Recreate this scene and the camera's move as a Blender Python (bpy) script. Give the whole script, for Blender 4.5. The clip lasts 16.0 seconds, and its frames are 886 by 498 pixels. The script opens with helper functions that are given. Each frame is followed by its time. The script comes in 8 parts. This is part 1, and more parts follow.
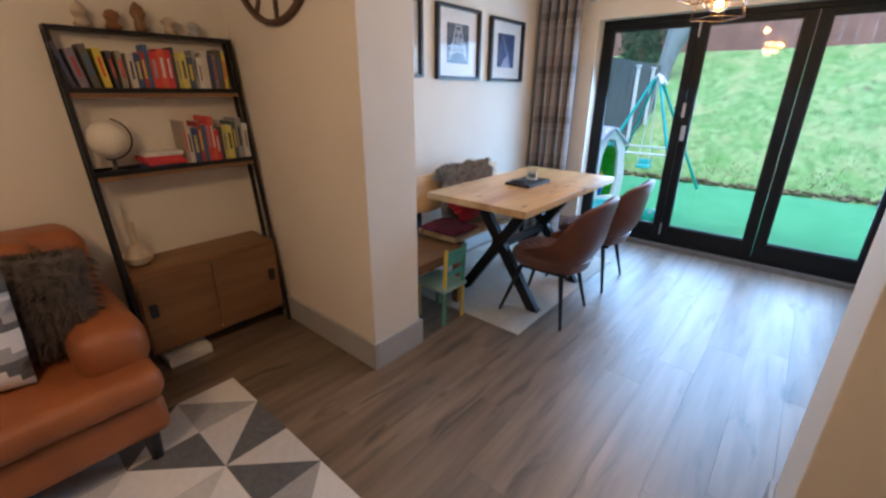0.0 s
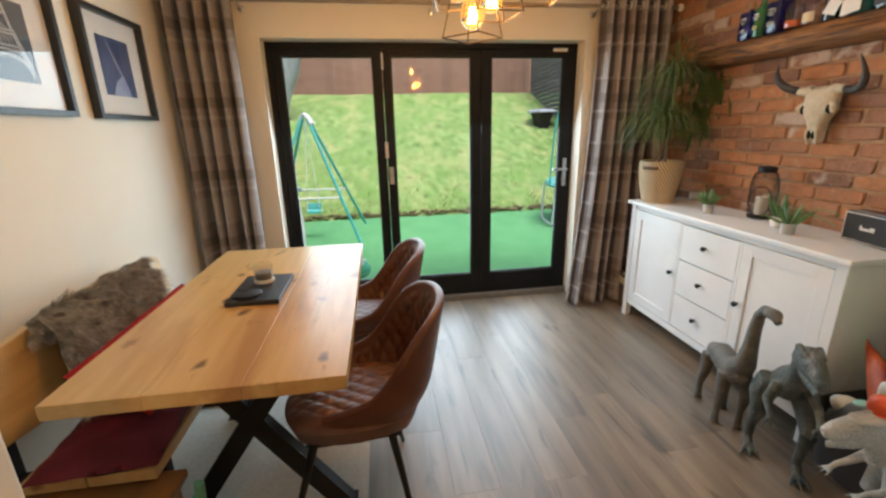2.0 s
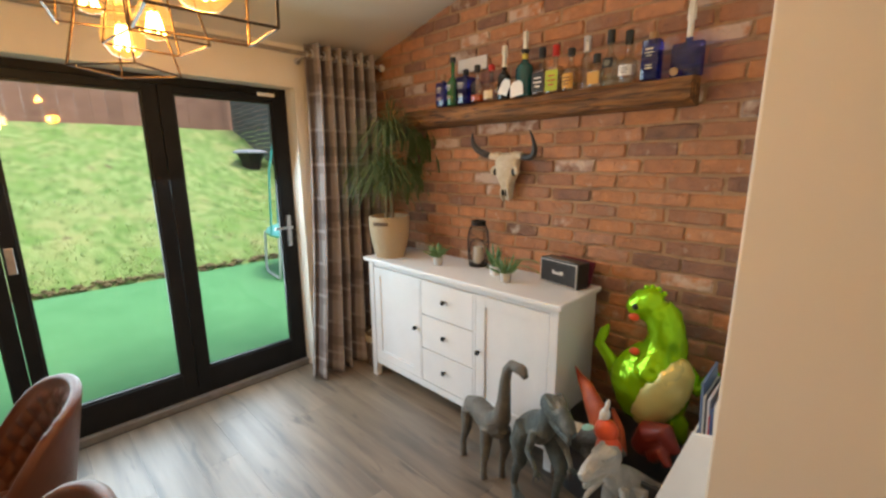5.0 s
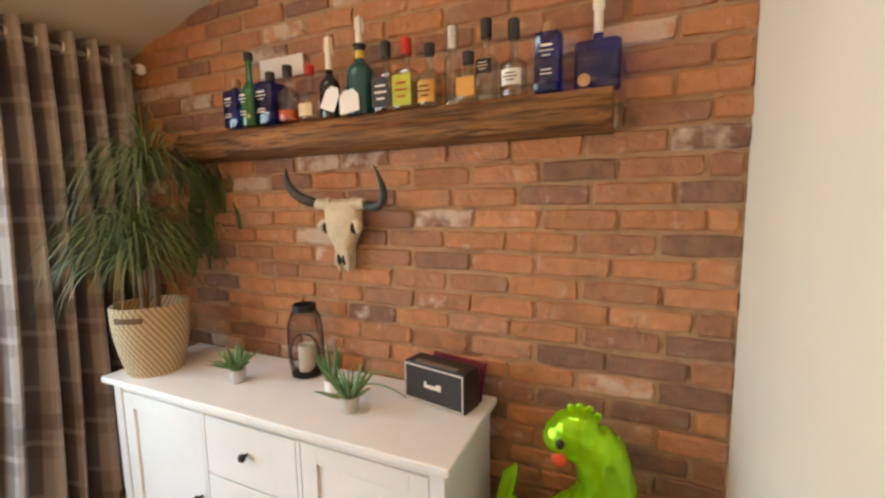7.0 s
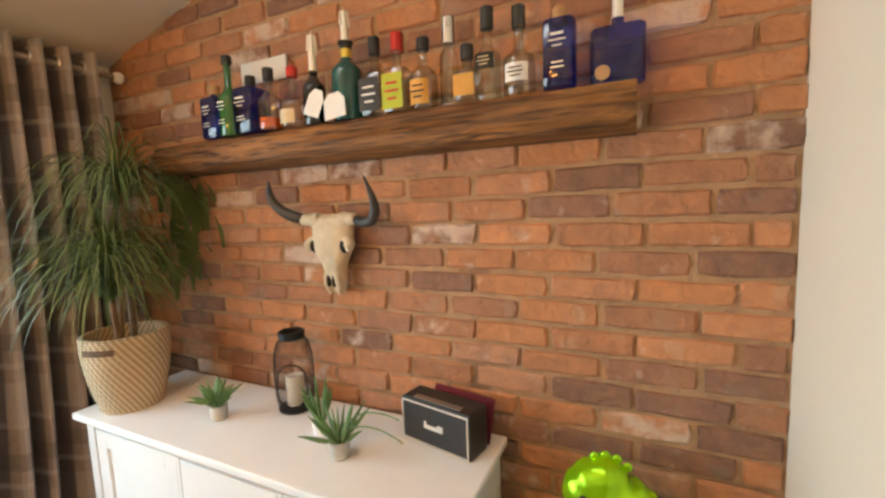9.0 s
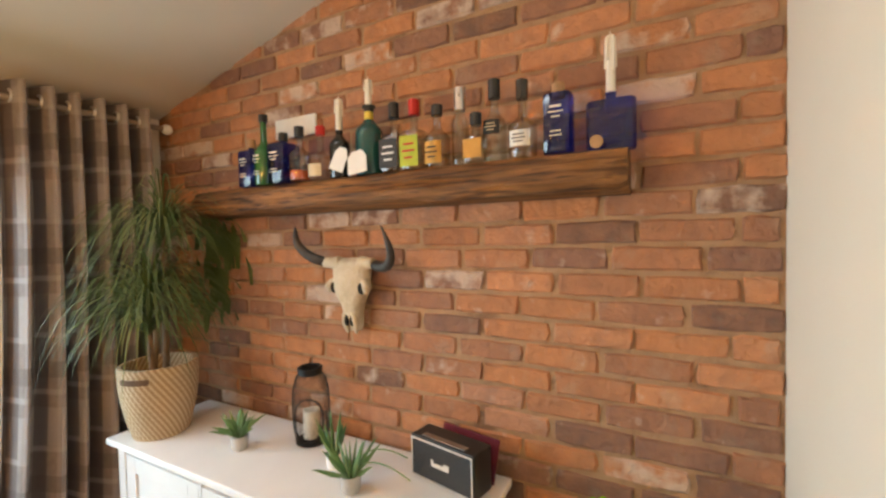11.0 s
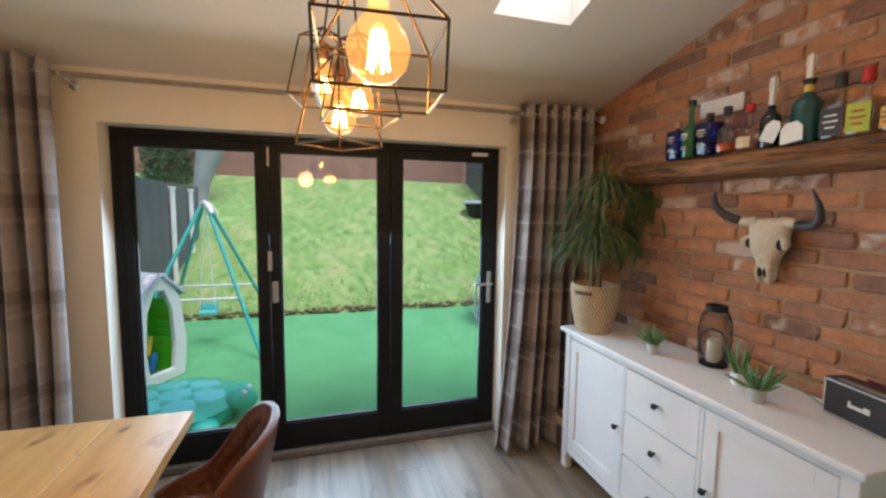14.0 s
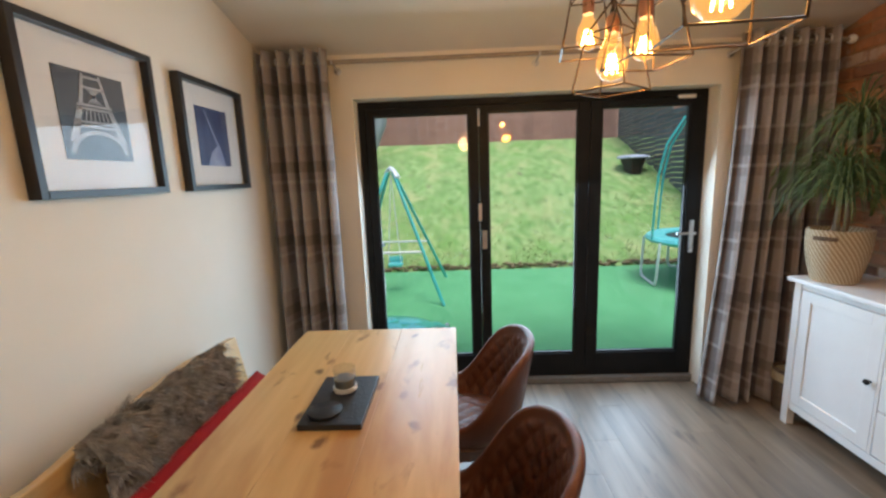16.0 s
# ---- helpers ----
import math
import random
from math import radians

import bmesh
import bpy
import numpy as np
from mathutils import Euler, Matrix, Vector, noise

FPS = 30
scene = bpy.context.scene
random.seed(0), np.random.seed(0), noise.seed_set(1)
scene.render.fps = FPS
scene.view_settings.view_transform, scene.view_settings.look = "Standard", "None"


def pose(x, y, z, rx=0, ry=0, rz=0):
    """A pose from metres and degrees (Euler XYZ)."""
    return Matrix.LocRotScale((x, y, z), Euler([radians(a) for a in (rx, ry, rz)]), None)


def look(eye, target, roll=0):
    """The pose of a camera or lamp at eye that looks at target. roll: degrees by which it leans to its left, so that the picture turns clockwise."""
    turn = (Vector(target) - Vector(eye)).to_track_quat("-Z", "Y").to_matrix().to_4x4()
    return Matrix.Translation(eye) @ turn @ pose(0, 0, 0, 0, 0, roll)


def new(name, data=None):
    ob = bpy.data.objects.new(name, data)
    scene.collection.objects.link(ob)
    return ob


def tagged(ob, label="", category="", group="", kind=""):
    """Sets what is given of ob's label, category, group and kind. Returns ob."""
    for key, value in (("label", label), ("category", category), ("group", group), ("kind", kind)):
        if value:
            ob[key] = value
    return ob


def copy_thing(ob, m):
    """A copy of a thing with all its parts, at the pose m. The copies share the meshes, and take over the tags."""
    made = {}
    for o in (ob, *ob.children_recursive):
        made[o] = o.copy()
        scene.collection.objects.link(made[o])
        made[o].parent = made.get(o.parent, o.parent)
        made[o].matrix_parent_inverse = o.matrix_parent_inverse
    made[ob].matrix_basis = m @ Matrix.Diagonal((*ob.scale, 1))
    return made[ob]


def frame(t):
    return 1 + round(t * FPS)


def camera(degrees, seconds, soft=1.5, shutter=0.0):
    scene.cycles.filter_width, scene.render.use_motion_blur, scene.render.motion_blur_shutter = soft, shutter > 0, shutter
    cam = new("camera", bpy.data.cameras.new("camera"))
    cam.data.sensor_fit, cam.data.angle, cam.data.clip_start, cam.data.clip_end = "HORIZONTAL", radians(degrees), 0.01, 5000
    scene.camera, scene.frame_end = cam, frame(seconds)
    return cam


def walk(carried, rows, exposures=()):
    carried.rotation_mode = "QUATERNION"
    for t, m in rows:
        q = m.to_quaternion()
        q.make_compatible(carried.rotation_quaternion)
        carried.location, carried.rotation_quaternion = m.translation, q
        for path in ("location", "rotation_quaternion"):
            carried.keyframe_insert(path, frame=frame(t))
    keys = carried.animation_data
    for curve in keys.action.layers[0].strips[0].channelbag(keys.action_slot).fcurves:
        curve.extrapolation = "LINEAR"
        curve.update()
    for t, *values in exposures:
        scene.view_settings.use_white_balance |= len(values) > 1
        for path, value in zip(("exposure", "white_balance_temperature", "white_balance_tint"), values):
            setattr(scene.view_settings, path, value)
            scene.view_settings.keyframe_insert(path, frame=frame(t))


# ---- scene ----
cam = camera(93.6, 16.0, soft=2.5)
PATH = [
    (0, (0.255, 0.13, 1.434), (-0.962, 1.549, 0.721), 0.3),
    (0.5, (0.02, 0.37, 1.401), (-0.815, 2.058, 0.728), 1.9),
    (1, (-0.267, 0.654, 1.386), (-0.642, 2.523, 0.78), 1.9),
    (1.2, (-0.403, 0.734, 1.39), (-0.597, 2.634, 0.798), 1.1),
    (1.5, (-0.633, 0.849, 1.429), (-0.584, 2.757, 0.832), 0.1),
    (2, (-0.723, 1.111, 1.433), (-0.445, 3.012, 0.877), -1.3),
    (2.5, (-0.862, 1.294, 1.464), (-0.287, 3.129, 0.914), -1.5),
    (3, (-0.887, 1.363, 1.469), (-0.124, 3.138, 0.951), -1.5),
    (3.5, (-0.908, 1.35, 1.534), (-0.077, 3.096, 1.023), -2.7),
    (4, (-0.951, 1.366, 1.52), (0.003, 3.05, 1.015), -2.5),
    (4.5, (-0.839, 1.41, 1.518), (0.306, 2.969, 1.012), -1.3),
    (5, (-0.572, 1.534, 1.548), (0.83, 2.9, 1.136), -0.5),
    (5.2, (-0.542, 1.605, 1.558), (1.003, 2.822, 1.193), -0.6),
    (7.3, (0.268, 2.038, 1.597), (2.102, 2.791, 1.334), -1.7),
    (7.5, (0.306, 2.053, 1.606), (2.152, 2.769, 1.324), -2.2),
    (8, (0.345, 2.051, 1.611), (2.15, 2.861, 1.32), -2.6),
    (10.5, (0.311, 2.033, 1.647), (2.115, 2.888, 1.528), -1.9),
    (11, (0.273, 1.978, 1.671), (2.042, 2.909, 1.606), -1.3),
    (11.5, (0.199, 1.897, 1.651), (1.835, 3.046, 1.601), 0.2),
    (12, (0.075, 1.832, 1.636), (1.549, 3.181, 1.554), 0.4),
    (12.5, (-0.179, 1.765, 1.624), (1.071, 3.32, 1.487), -0.1),
    (13, (-0.273, 1.722, 1.618), (0.702, 3.46, 1.453), 0.6),
    (13.5, (-0.309, 1.701, 1.62), (0.469, 3.534, 1.438), 0.8),
    (14, (-0.349, 1.692, 1.61), (0.211, 3.603, 1.423), 0.8),
    (14.5, (-0.422, 1.692, 1.616), (-0.24, 3.671, 1.398), -0.2),
    (15, (-0.521, 1.666, 1.578), (-0.743, 3.635, 1.307), -1.1),
    (15.5, (-0.66, 1.599, 1.553), (-0.946, 3.551, 1.219), -1.6),
    (16, (-0.837, 1.537, 1.544), (-0.897, 3.506, 1.194), -2.1),
]
EXPOSURES = [(0, 1.18, 4950, 10), (0.5, 1.14, 5850, 10), (1, 1.06, 6600, 10), (2.5, 1.02, 7250, 10), (5, 1.06, 7300, 10), (7.3, 1.38, 7500, 10), (8, 1.45, 7500, 10), (10.5, 1.5, 7400, 10),
             (11.5, 1.33, 7050, 10), (12, 1.2, 6600, 10), (12.5, 1.02, 6200, 10), (13, 0.86, 5950, 10), (13.5, 0.82, 6050, 10), (14.5, 0.78, 6500, 10), (16, 0.82, 6350, 10)]
walk(cam, [(t, look(eye, target, roll)) for t, eye, target, roll in PATH], EXPOSURES)

# ---- world, sun, exposure ----
world = bpy.data.worlds.new("sky")
scene.world = world
world.use_nodes = True
wn = world.node_tree.nodes
sky = wn.new("ShaderNodeTexSky")
sky.sky_type, sky.sun_disc = "NISHITA", False
sky.sun_elevation, sky.sun_rotation = radians(69), radians(150)
sky.air_density, sky.dust_density, sky.ozone_density = 1.2, 2.5, 1.5
wn["Background"].inputs["Strength"].default_value = 0.15
world.node_tree.links.new(sky.outputs[0], wn["Background"].inputs["Color"])

sun = new("sun", bpy.data.lights.new("sun", "SUN"))
sun.data.energy, sun.data.angle, sun.data.color = 1.25, radians(30), (1.0, 0.96, 0.9)
sun.matrix_world = look((1.5, -3, 9), (0, 0, 0))


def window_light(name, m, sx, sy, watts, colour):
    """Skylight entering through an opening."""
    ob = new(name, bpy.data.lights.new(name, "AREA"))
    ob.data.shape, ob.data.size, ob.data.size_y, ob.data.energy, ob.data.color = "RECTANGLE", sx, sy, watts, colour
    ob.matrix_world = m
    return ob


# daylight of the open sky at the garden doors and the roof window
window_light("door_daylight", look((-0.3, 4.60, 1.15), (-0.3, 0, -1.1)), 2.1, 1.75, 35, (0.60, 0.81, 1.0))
window_light("roof_window_daylight", look((0.62, 3.15, 2.87), (0.5, 2.9, 0)), 0.38, 0.75, 3, (0.80, 0.90, 1.0))


# ---- materials ----
def lin(c):
    return (*c, 1.0)


def surface(name, c1, c2, scale=8.0, rough=0.6, bump=0.0, bscale=60.0, metal=0.0, rnd=0.0, stretch=(1, 1, 1), detail=5.0,
            contrast=(0.3, 0.7), coat=0.0, rough_var=0.1, c3=None, spec=0.5):
    """A procedural surface: two colours mixed by noise, a third in patches, fine relief, and tone by object."""
    m = bpy.data.materials.new(name)
    m.use_nodes = True
    nt = m.node_tree
    n, l = nt.nodes, nt.links
    b = n["Principled BSDF"]
    geo = n.new("ShaderNodeNewGeometry")
    info = n.new("ShaderNodeObjectInfo")
    off = n.new("ShaderNodeVectorMath")
    off.operation = "MULTIPLY_ADD"
    l.new(info.outputs["Random"], off.inputs[0])
    off.inputs[1].default_value = (7.3, 11.1, 5.7) if rnd else (0, 0, 0)
    l.new(geo.outputs["Position"], off.inputs[2])
    mp = n.new("ShaderNodeMapping")
    mp.inputs["Scale"].default_value = stretch
    l.new(off.outputs[0], mp.inputs["Vector"])
    nz = n.new("ShaderNodeTexNoise")
    nz.inputs["Scale"].default_value, nz.inputs["Detail"].default_value = scale, detail
    l.new(mp.outputs[0], nz.inputs["Vector"])
    ramp = n.new("ShaderNodeMapRange")
    ramp.inputs["From Min"].default_value, ramp.inputs["From Max"].default_value = contrast
    l.new(nz.outputs["Fac"], ramp.inputs["Value"])
    mix = n.new("ShaderNodeMix")
    mix.data_type = "RGBA"
    mix.inputs["A"].default_value, mix.inputs["B"].default_value = lin(c1), lin(c2)
    l.new(ramp.outputs[0], mix.inputs["Factor"])
    col = mix.outputs["Result"]
    if c3:
        n3 = n.new("ShaderNodeTexNoise")
        n3.inputs["Scale"].default_value, n3.inputs["Detail"].default_value = scale * 0.6, 8
        l.new(off.outputs[0], n3.inputs["Vector"])
        r3 = n.new("ShaderNodeMapRange")
        r3.inputs["From Min"].default_value, r3.inputs["From Max"].default_value = 0.58, 0.68
        l.new(n3.outputs["Fac"], r3.inputs["Value"])
        m3 = n.new("ShaderNodeMix")
        m3.data_type = "RGBA"
        m3.inputs["B"].default_value = lin(c3)
        l.new(col, m3.inputs["A"])
        l.new(r3.outputs[0], m3.inputs["Factor"])
        col = m3.outputs["Result"]
    if rnd:
        hsv = n.new("ShaderNodeHueSaturation")
        rr = n.new("ShaderNodeMapRange")
        rr.inputs["To Min"].default_value, rr.inputs["To Max"].default_value = 1 - rnd, 1 + rnd
        l.new(info.outputs["Random"], rr.inputs["Value"])
        l.new(rr.outputs[0], hsv.inputs["Value"])
        l.new(col, hsv.inputs["Color"])
        col = hsv.outputs["Color"]
    l.new(col, b.inputs["Base Color"])
    rv = n.new("ShaderNodeMapRange")
    rv.inputs["To Min"].default_value, rv.inputs["To Max"].default_value = max(0.02, rough - rough_var), min(1, rough + rough_var)
    l.new(nz.outputs["Fac"], rv.inputs["Value"])
    l.new(rv.outputs[0], b.inputs["Roughness"])
    b.inputs["Metallic"].default_value = metal
    b.inputs["Coat Weight"].default_value = coat
    b.inputs["Specular IOR Level"].default_value = spec
    if bump:
        bn = n.new("ShaderNodeTexNoise")
        bn.inputs["Scale"].default_value, bn.inputs["Detail"].default_value = bscale, 6
        l.new(mp.outputs[0], bn.inputs["Vector"])
        bp = n.new("ShaderNodeBump")
        bp.inputs["Strength"].default_value, bp.inputs["Distance"].default_value = bump, 0.01
        l.new(bn.outputs["Fac"], bp.inputs["Height"])
        l.new(bp.outputs[0], b.inputs["Normal"])
    return m


def wood(name, light, dark, axis="y", grain=22.0, rough=0.5, rnd=0.12, knots=None, bump=0.25, knot_scale=3.0):
    """Wood with grain along an axis, growth bands and, where given, knots."""
    st = {"x": (0.09, 1, 1), "y": (1, 0.09, 1), "z": (1, 1, 0.09)}[axis]
    m = surface(name, light, dark, grain, rough, bump, grain * 3, rnd=rnd, stretch=st, detail=8, contrast=(0.3, 0.75))
    if knots:
        nt = m.node_tree
        n, l = nt.nodes, nt.links
        b = n["Principled BSDF"]
        geo = n.new("ShaderNodeNewGeometry")
        mp = n.new("ShaderNodeMapping")
        mp.inputs["Scale"].default_value = {"x": (0.55, 1, 1), "y": (1, 0.55, 1), "z": (1, 1, 0.55)}[axis]
        wob = n.new("ShaderNodeTexNoise")
        wob.inputs["Scale"].default_value = 14
        l.new(geo.outputs["Position"], wob.inputs["Vector"])
        add = n.new("ShaderNodeVectorMath")
        add.operation = "MULTIPLY_ADD"
        l.new(wob.outputs["Color"], add.inputs[0])
        add.inputs[1].default_value = (0.05, 0.05, 0.05)
        l.new(geo.outputs["Position"], add.inputs[2])
        l.new(add.outputs[0], mp.inputs["Vector"])
        v = n.new("ShaderNodeTexVoronoi")
        v.inputs["Scale"].default_value = knot_scale
        v.voronoi_dimensions = "2D" if axis == "y" and knot_scale < 4 else "3D"
        l.new(mp.outputs[0], v.inputs["Vector"])
        r = n.new("ShaderNodeMapRange")
        r.inputs["From Min"].default_value, r.inputs["From Max"].default_value = 0.03, 0.075
        r.inputs["To Min"].default_value, r.inputs["To Max"].default_value = 0.85, 0.0
        l.new(v.outputs["Distance"], r.inputs["Value"])
        mix = n.new("ShaderNodeMix")
        mix.data_type = "RGBA"
        mix.inputs["B"].default_value = lin(knots)
        old = b.inputs["Base Color"].links[0].from_socket
        l.new(old, mix.inputs["A"])
        l.new(r.outputs[0], mix.inputs["Factor"])
        l.new(mix.outputs["Result"], b.inputs["Base Color"])
    return m


def glass(name, tint=(1, 1, 1), gloss=0.025, rough=0.0, shine=None):
    """Thin clear glass: lets light straight through, with a mirror reflection that grows at grazing angles."""
    m = bpy.data.materials.new(name)
    m.use_nodes = True
    n, l = m.node_tree.nodes, m.node_tree.links
    n.remove(n["Principled BSDF"])
    tr, gl, mx = n.new("ShaderNodeBsdfTransparent"), n.new("ShaderNodeBsdfGlossy"), n.new("ShaderNodeMixShader")
    tr.inputs["Color"].default_value = lin(tint)
    gl.inputs["Roughness"].default_value = rough
    lw = n.new("ShaderNodeLayerWeight")
    pw = n.new("ShaderNodeMath")
    pw.operation = "POWER"
    pw.inputs[1].default_value = 4.0
    l.new(lw.outputs["Facing"], pw.inputs[0])
    mr = n.new("ShaderNodeMapRange")
    mr.inputs["To Min"].default_value, mr.inputs["To Max"].default_value = gloss, 0.7
    l.new(pw.outputs[0], mr.inputs["Value"])
    l.new(mr.outputs[0], mx.inputs["Fac"])
    l.new(tr.outputs[0], mx.inputs[1])
    l.new(gl.outputs[0], mx.inputs[2])
    l.new(mx.outputs[0], n["Material Output"].inputs["Surface"])
    if shine:
        em, ad = n.new("ShaderNodeEmission"), n.new("ShaderNodeAddShader")
        em.inputs["Color"].default_value, em.inputs["Strength"].default_value = lin(shine[:3]), shine[3]
        l.new(mx.outputs[0], ad.inputs[0])
        l.new(em.outputs[0], ad.inputs[1])
        l.new(ad.outputs[0], n["Material Output"].inputs["Surface"])
    return m


def glow(name, colour, strength):
    m = bpy.data.materials.new(name)
    m.use_nodes = True
    b = m.node_tree.nodes["Principled BSDF"]
    b.inputs["Base Color"].default_value = lin(colour)
    b.inputs["Emission Color"].default_value, b.inputs["Emission Strength"].default_value = lin(colour), strength
    return m


M = {}
M["wall"] = surface("wall_paint", (0.80, 0.745, 0.64), (0.83, 0.775, 0.68), 3, 0.75, 0.05, 180, rough_var=0.05)
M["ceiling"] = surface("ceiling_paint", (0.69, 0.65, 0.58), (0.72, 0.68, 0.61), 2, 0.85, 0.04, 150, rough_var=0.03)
M["skirting"] = surface("skirting_paint", (0.42, 0.42, 0.41), (0.47, 0.47, 0.46), 6, 0.45, 0.03, 90)
M["white"] = surface("white_paint", (0.78, 0.79, 0.80), (0.84, 0.85, 0.86), 5, 0.38, 0.03, 120)
M["frame"] = surface("anthracite_frame", (0.007, 0.008, 0.0095), (0.012, 0.013, 0.0145), 9, 0.5, 0.02, 200, spec=0.2)
M["black"] = surface("black_metal", (0.007, 0.007, 0.008), (0.015, 0.015, 0.016), 14, 0.45, 0.03, 150, spec=0.35)
M["steel"] = surface("brushed_steel", (0.55, 0.55, 0.56), (0.68, 0.68, 0.69), 30, 0.3, 0.02, 300, metal=1.0)
M["copper"] = surface("copper", (0.55, 0.25, 0.14), (0.65, 0.33, 0.2), 20, 0.3, metal=1.0)
M["pane"] = glass("window_glass")
M["plank"] = wood("floor_laminate", (0.255, 0.19, 0.13), (0.085, 0.058, 0.038), "y", 15, 0.40, 0.15, bump=0.05)
M["plank"].node_tree.nodes["Principled BSDF"].inputs["Specular IOR Level"].default_value = 0.4
M["plank"].node_tree.nodes["Principled BSDF"].inputs["Coat Weight"].default_value = 1.0
M["plank"].node_tree.nodes["Principled BSDF"].inputs["Coat IOR"].default_value = 1.65
M["plank"].node_tree.nodes["Principled BSDF"].inputs["Coat Roughness"].default_value = 0.46
M["threshold"] = surface("threshold_metal", (0.20, 0.19, 0.185), (0.26, 0.25, 0.24), 20, 0.4, metal=0.3)
M["subfloor"] = surface("subfloor", (0.05, 0.04, 0.03), (0.07, 0.055, 0.045), 6, 0.8)
M["mortar"] = surface("mortar", (0.33, 0.195, 0.11), (0.45, 0.28, 0.165), 11, 0.95, 0.9, 45, c3=(0.25, 0.14, 0.08))
M["pine"] = wood("pine", (0.69, 0.475, 0.215), (0.52, 0.315, 0.125), "y", 14, 0.32, 0.05, (0.10, 0.045, 0.02), 0.1, 3.8)


def streaks(m, colour, scale, lo, hi, stretch):
    """Dark resin streaks, pith marks and worn patches along the grain."""
    n, l = m.node_tree.nodes, m.node_tree.links
    b = n["Principled BSDF"]
    geo, mp, nz, mr, mix = n.new("ShaderNodeNewGeometry"), n.new("ShaderNodeMapping"), n.new("ShaderNodeTexNoise"), n.new("ShaderNodeMapRange"), n.new("ShaderNodeMix")
    mp.inputs["Scale"].default_value = stretch
    nz.inputs["Scale"].default_value, nz.inputs["Detail"].default_value, nz.inputs["Distortion"].default_value = scale, 6, 0.6
    mr.inputs["From Min"].default_value, mr.inputs["From Max"].default_value = lo, hi
    mr.inputs["To Max"].default_value = 0.8
    mix.data_type = "RGBA"
    mix.inputs["B"].default_value = lin(colour)
    l.new(geo.outputs["Position"], mp.inputs["Vector"])
    l.new(mp.outputs[0], nz.inputs["Vector"])
    l.new(nz.outputs["Fac"], mr.inputs["Value"])
    l.new(b.inputs["Base Color"].links[0].from_socket, mix.inputs["A"])
    l.new(mr.outputs[0], mix.inputs["Factor"])
    l.new(mix.outputs["Result"], b.inputs["Base Color"])


streaks(M["pine"], (0.20, 0.085, 0.03), 11, 0.615, 0.71, (1, 0.42, 1))
streaks(M["pine"], (0.40, 0.20, 0.075), 5, 0.52, 0.68, (1, 0.22, 1))
streaks(M["plank"], (0.045, 0.03, 0.02), 15, 0.58, 0.70, (1, 0.17, 1))
M["kidwood"] = wood("brown_table_wood", (0.30, 0.145, 0.055), (0.20, 0.09, 0.035), "y", 18, 0.4, 0.03)
M["beam"] = wood("old_beam", (0.38, 0.16, 0.042), (0.08, 0.034, 0.012), "y", 34, 0.62, 0.0, (0.03, 0.014, 0.007), 1.0, 5)

def aged_beam(m):
    """Dark cracks and pale worn streaks along an old timber."""
    n, l = m.node_tree.nodes, m.node_tree.links
    b = n["Principled BSDF"]
    geo, mp, nz, mr, mx = n.new("ShaderNodeNewGeometry"), n.new("ShaderNodeMapping"), n.new("ShaderNodeTexNoise"), n.new("ShaderNodeMapRange"), n.new("ShaderNodeMix")
    mp.inputs["Scale"].default_value = (1, 0.07, 1)
    nz.inputs["Scale"].default_value, nz.inputs["Detail"].default_value = 95, 9
    l.new(geo.outputs["Position"], mp.inputs["Vector"])
    l.new(mp.outputs[0], nz.inputs["Vector"])
    mr.inputs["From Min"].default_value, mr.inputs["From Max"].default_value, mr.inputs["To Max"].default_value = 0.48, 0.66, 0.85
    l.new(nz.outputs["Fac"], mr.inputs["Value"])
    mx.data_type = "RGBA"
    mx.inputs["B"].default_value = lin((0.028, 0.012, 0.006))
    l.new(b.inputs["Base Color"].links[0].from_socket, mx.inputs["A"])
    l.new(mr.outputs[0], mx.inputs["Factor"])
    l.new(mx.outputs["Result"], b.inputs["Base Color"])


aged_beam(M["beam"])
M["leather"] = surface("brown_leather", (0.15, 0.052, 0.026), (0.09, 0.03, 0.016), 9, 0.33, 0.25, 260, contrast=(0.2, 0.8))
M["tan"] = surface("tan_leather", (0.36, 0.12, 0.03), (0.24, 0.075, 0.02), 6, 0.42, 0.25, 200, contrast=(0.2, 0.8))
M["turf"] = surface("artificial_turf", (0.095, 0.36, 0.15), (0.13, 0.43, 0.19), 2.2, 0.9, 0.7, 160)
M["grass"] = surface("lawn", (0.10, 0.225, 0.045), (0.29, 0.42, 0.16), 7.0, 0.95, 1.0, 30, detail=14.0, contrast=(0.30, 0.70), stretch=(1, 0.55, 1))
streaks(M["grass"], (0.36, 0.40, 0.17), 1.7, 0.48, 0.68, (1, 0.7, 1))
streaks(M["grass"], (0.15, 0.30, 0.07), 2.6, 0.52, 0.66, (1, 0.6, 1))
streaks(M["grass"], (0.075, 0.14, 0.035), 11, 0.57, 0.70, (1, 0.45, 1))
streaks(M["grass"], (0.17, 0.135, 0.08), 5, 0.64, 0.74, (1, 0.5, 1))
M["soil"] = surface("soil", (0.10, 0.075, 0.04), (0.19, 0.16, 0.08), 12, 1.0, 0.9, 60)
M["red_fence"] = surface("red_fence_wood", (0.25, 0.125, 0.095), (0.34, 0.18, 0.135), 5, 0.85, 0.4, 60, rnd=0.12, stretch=(0.2, 1, 1))
M["grey_fence"] = surface("grey_fence_paint", (0.075, 0.085, 0.095), (0.11, 0.12, 0.13), 6, 0.8, 0.4, 60, rnd=0.12)


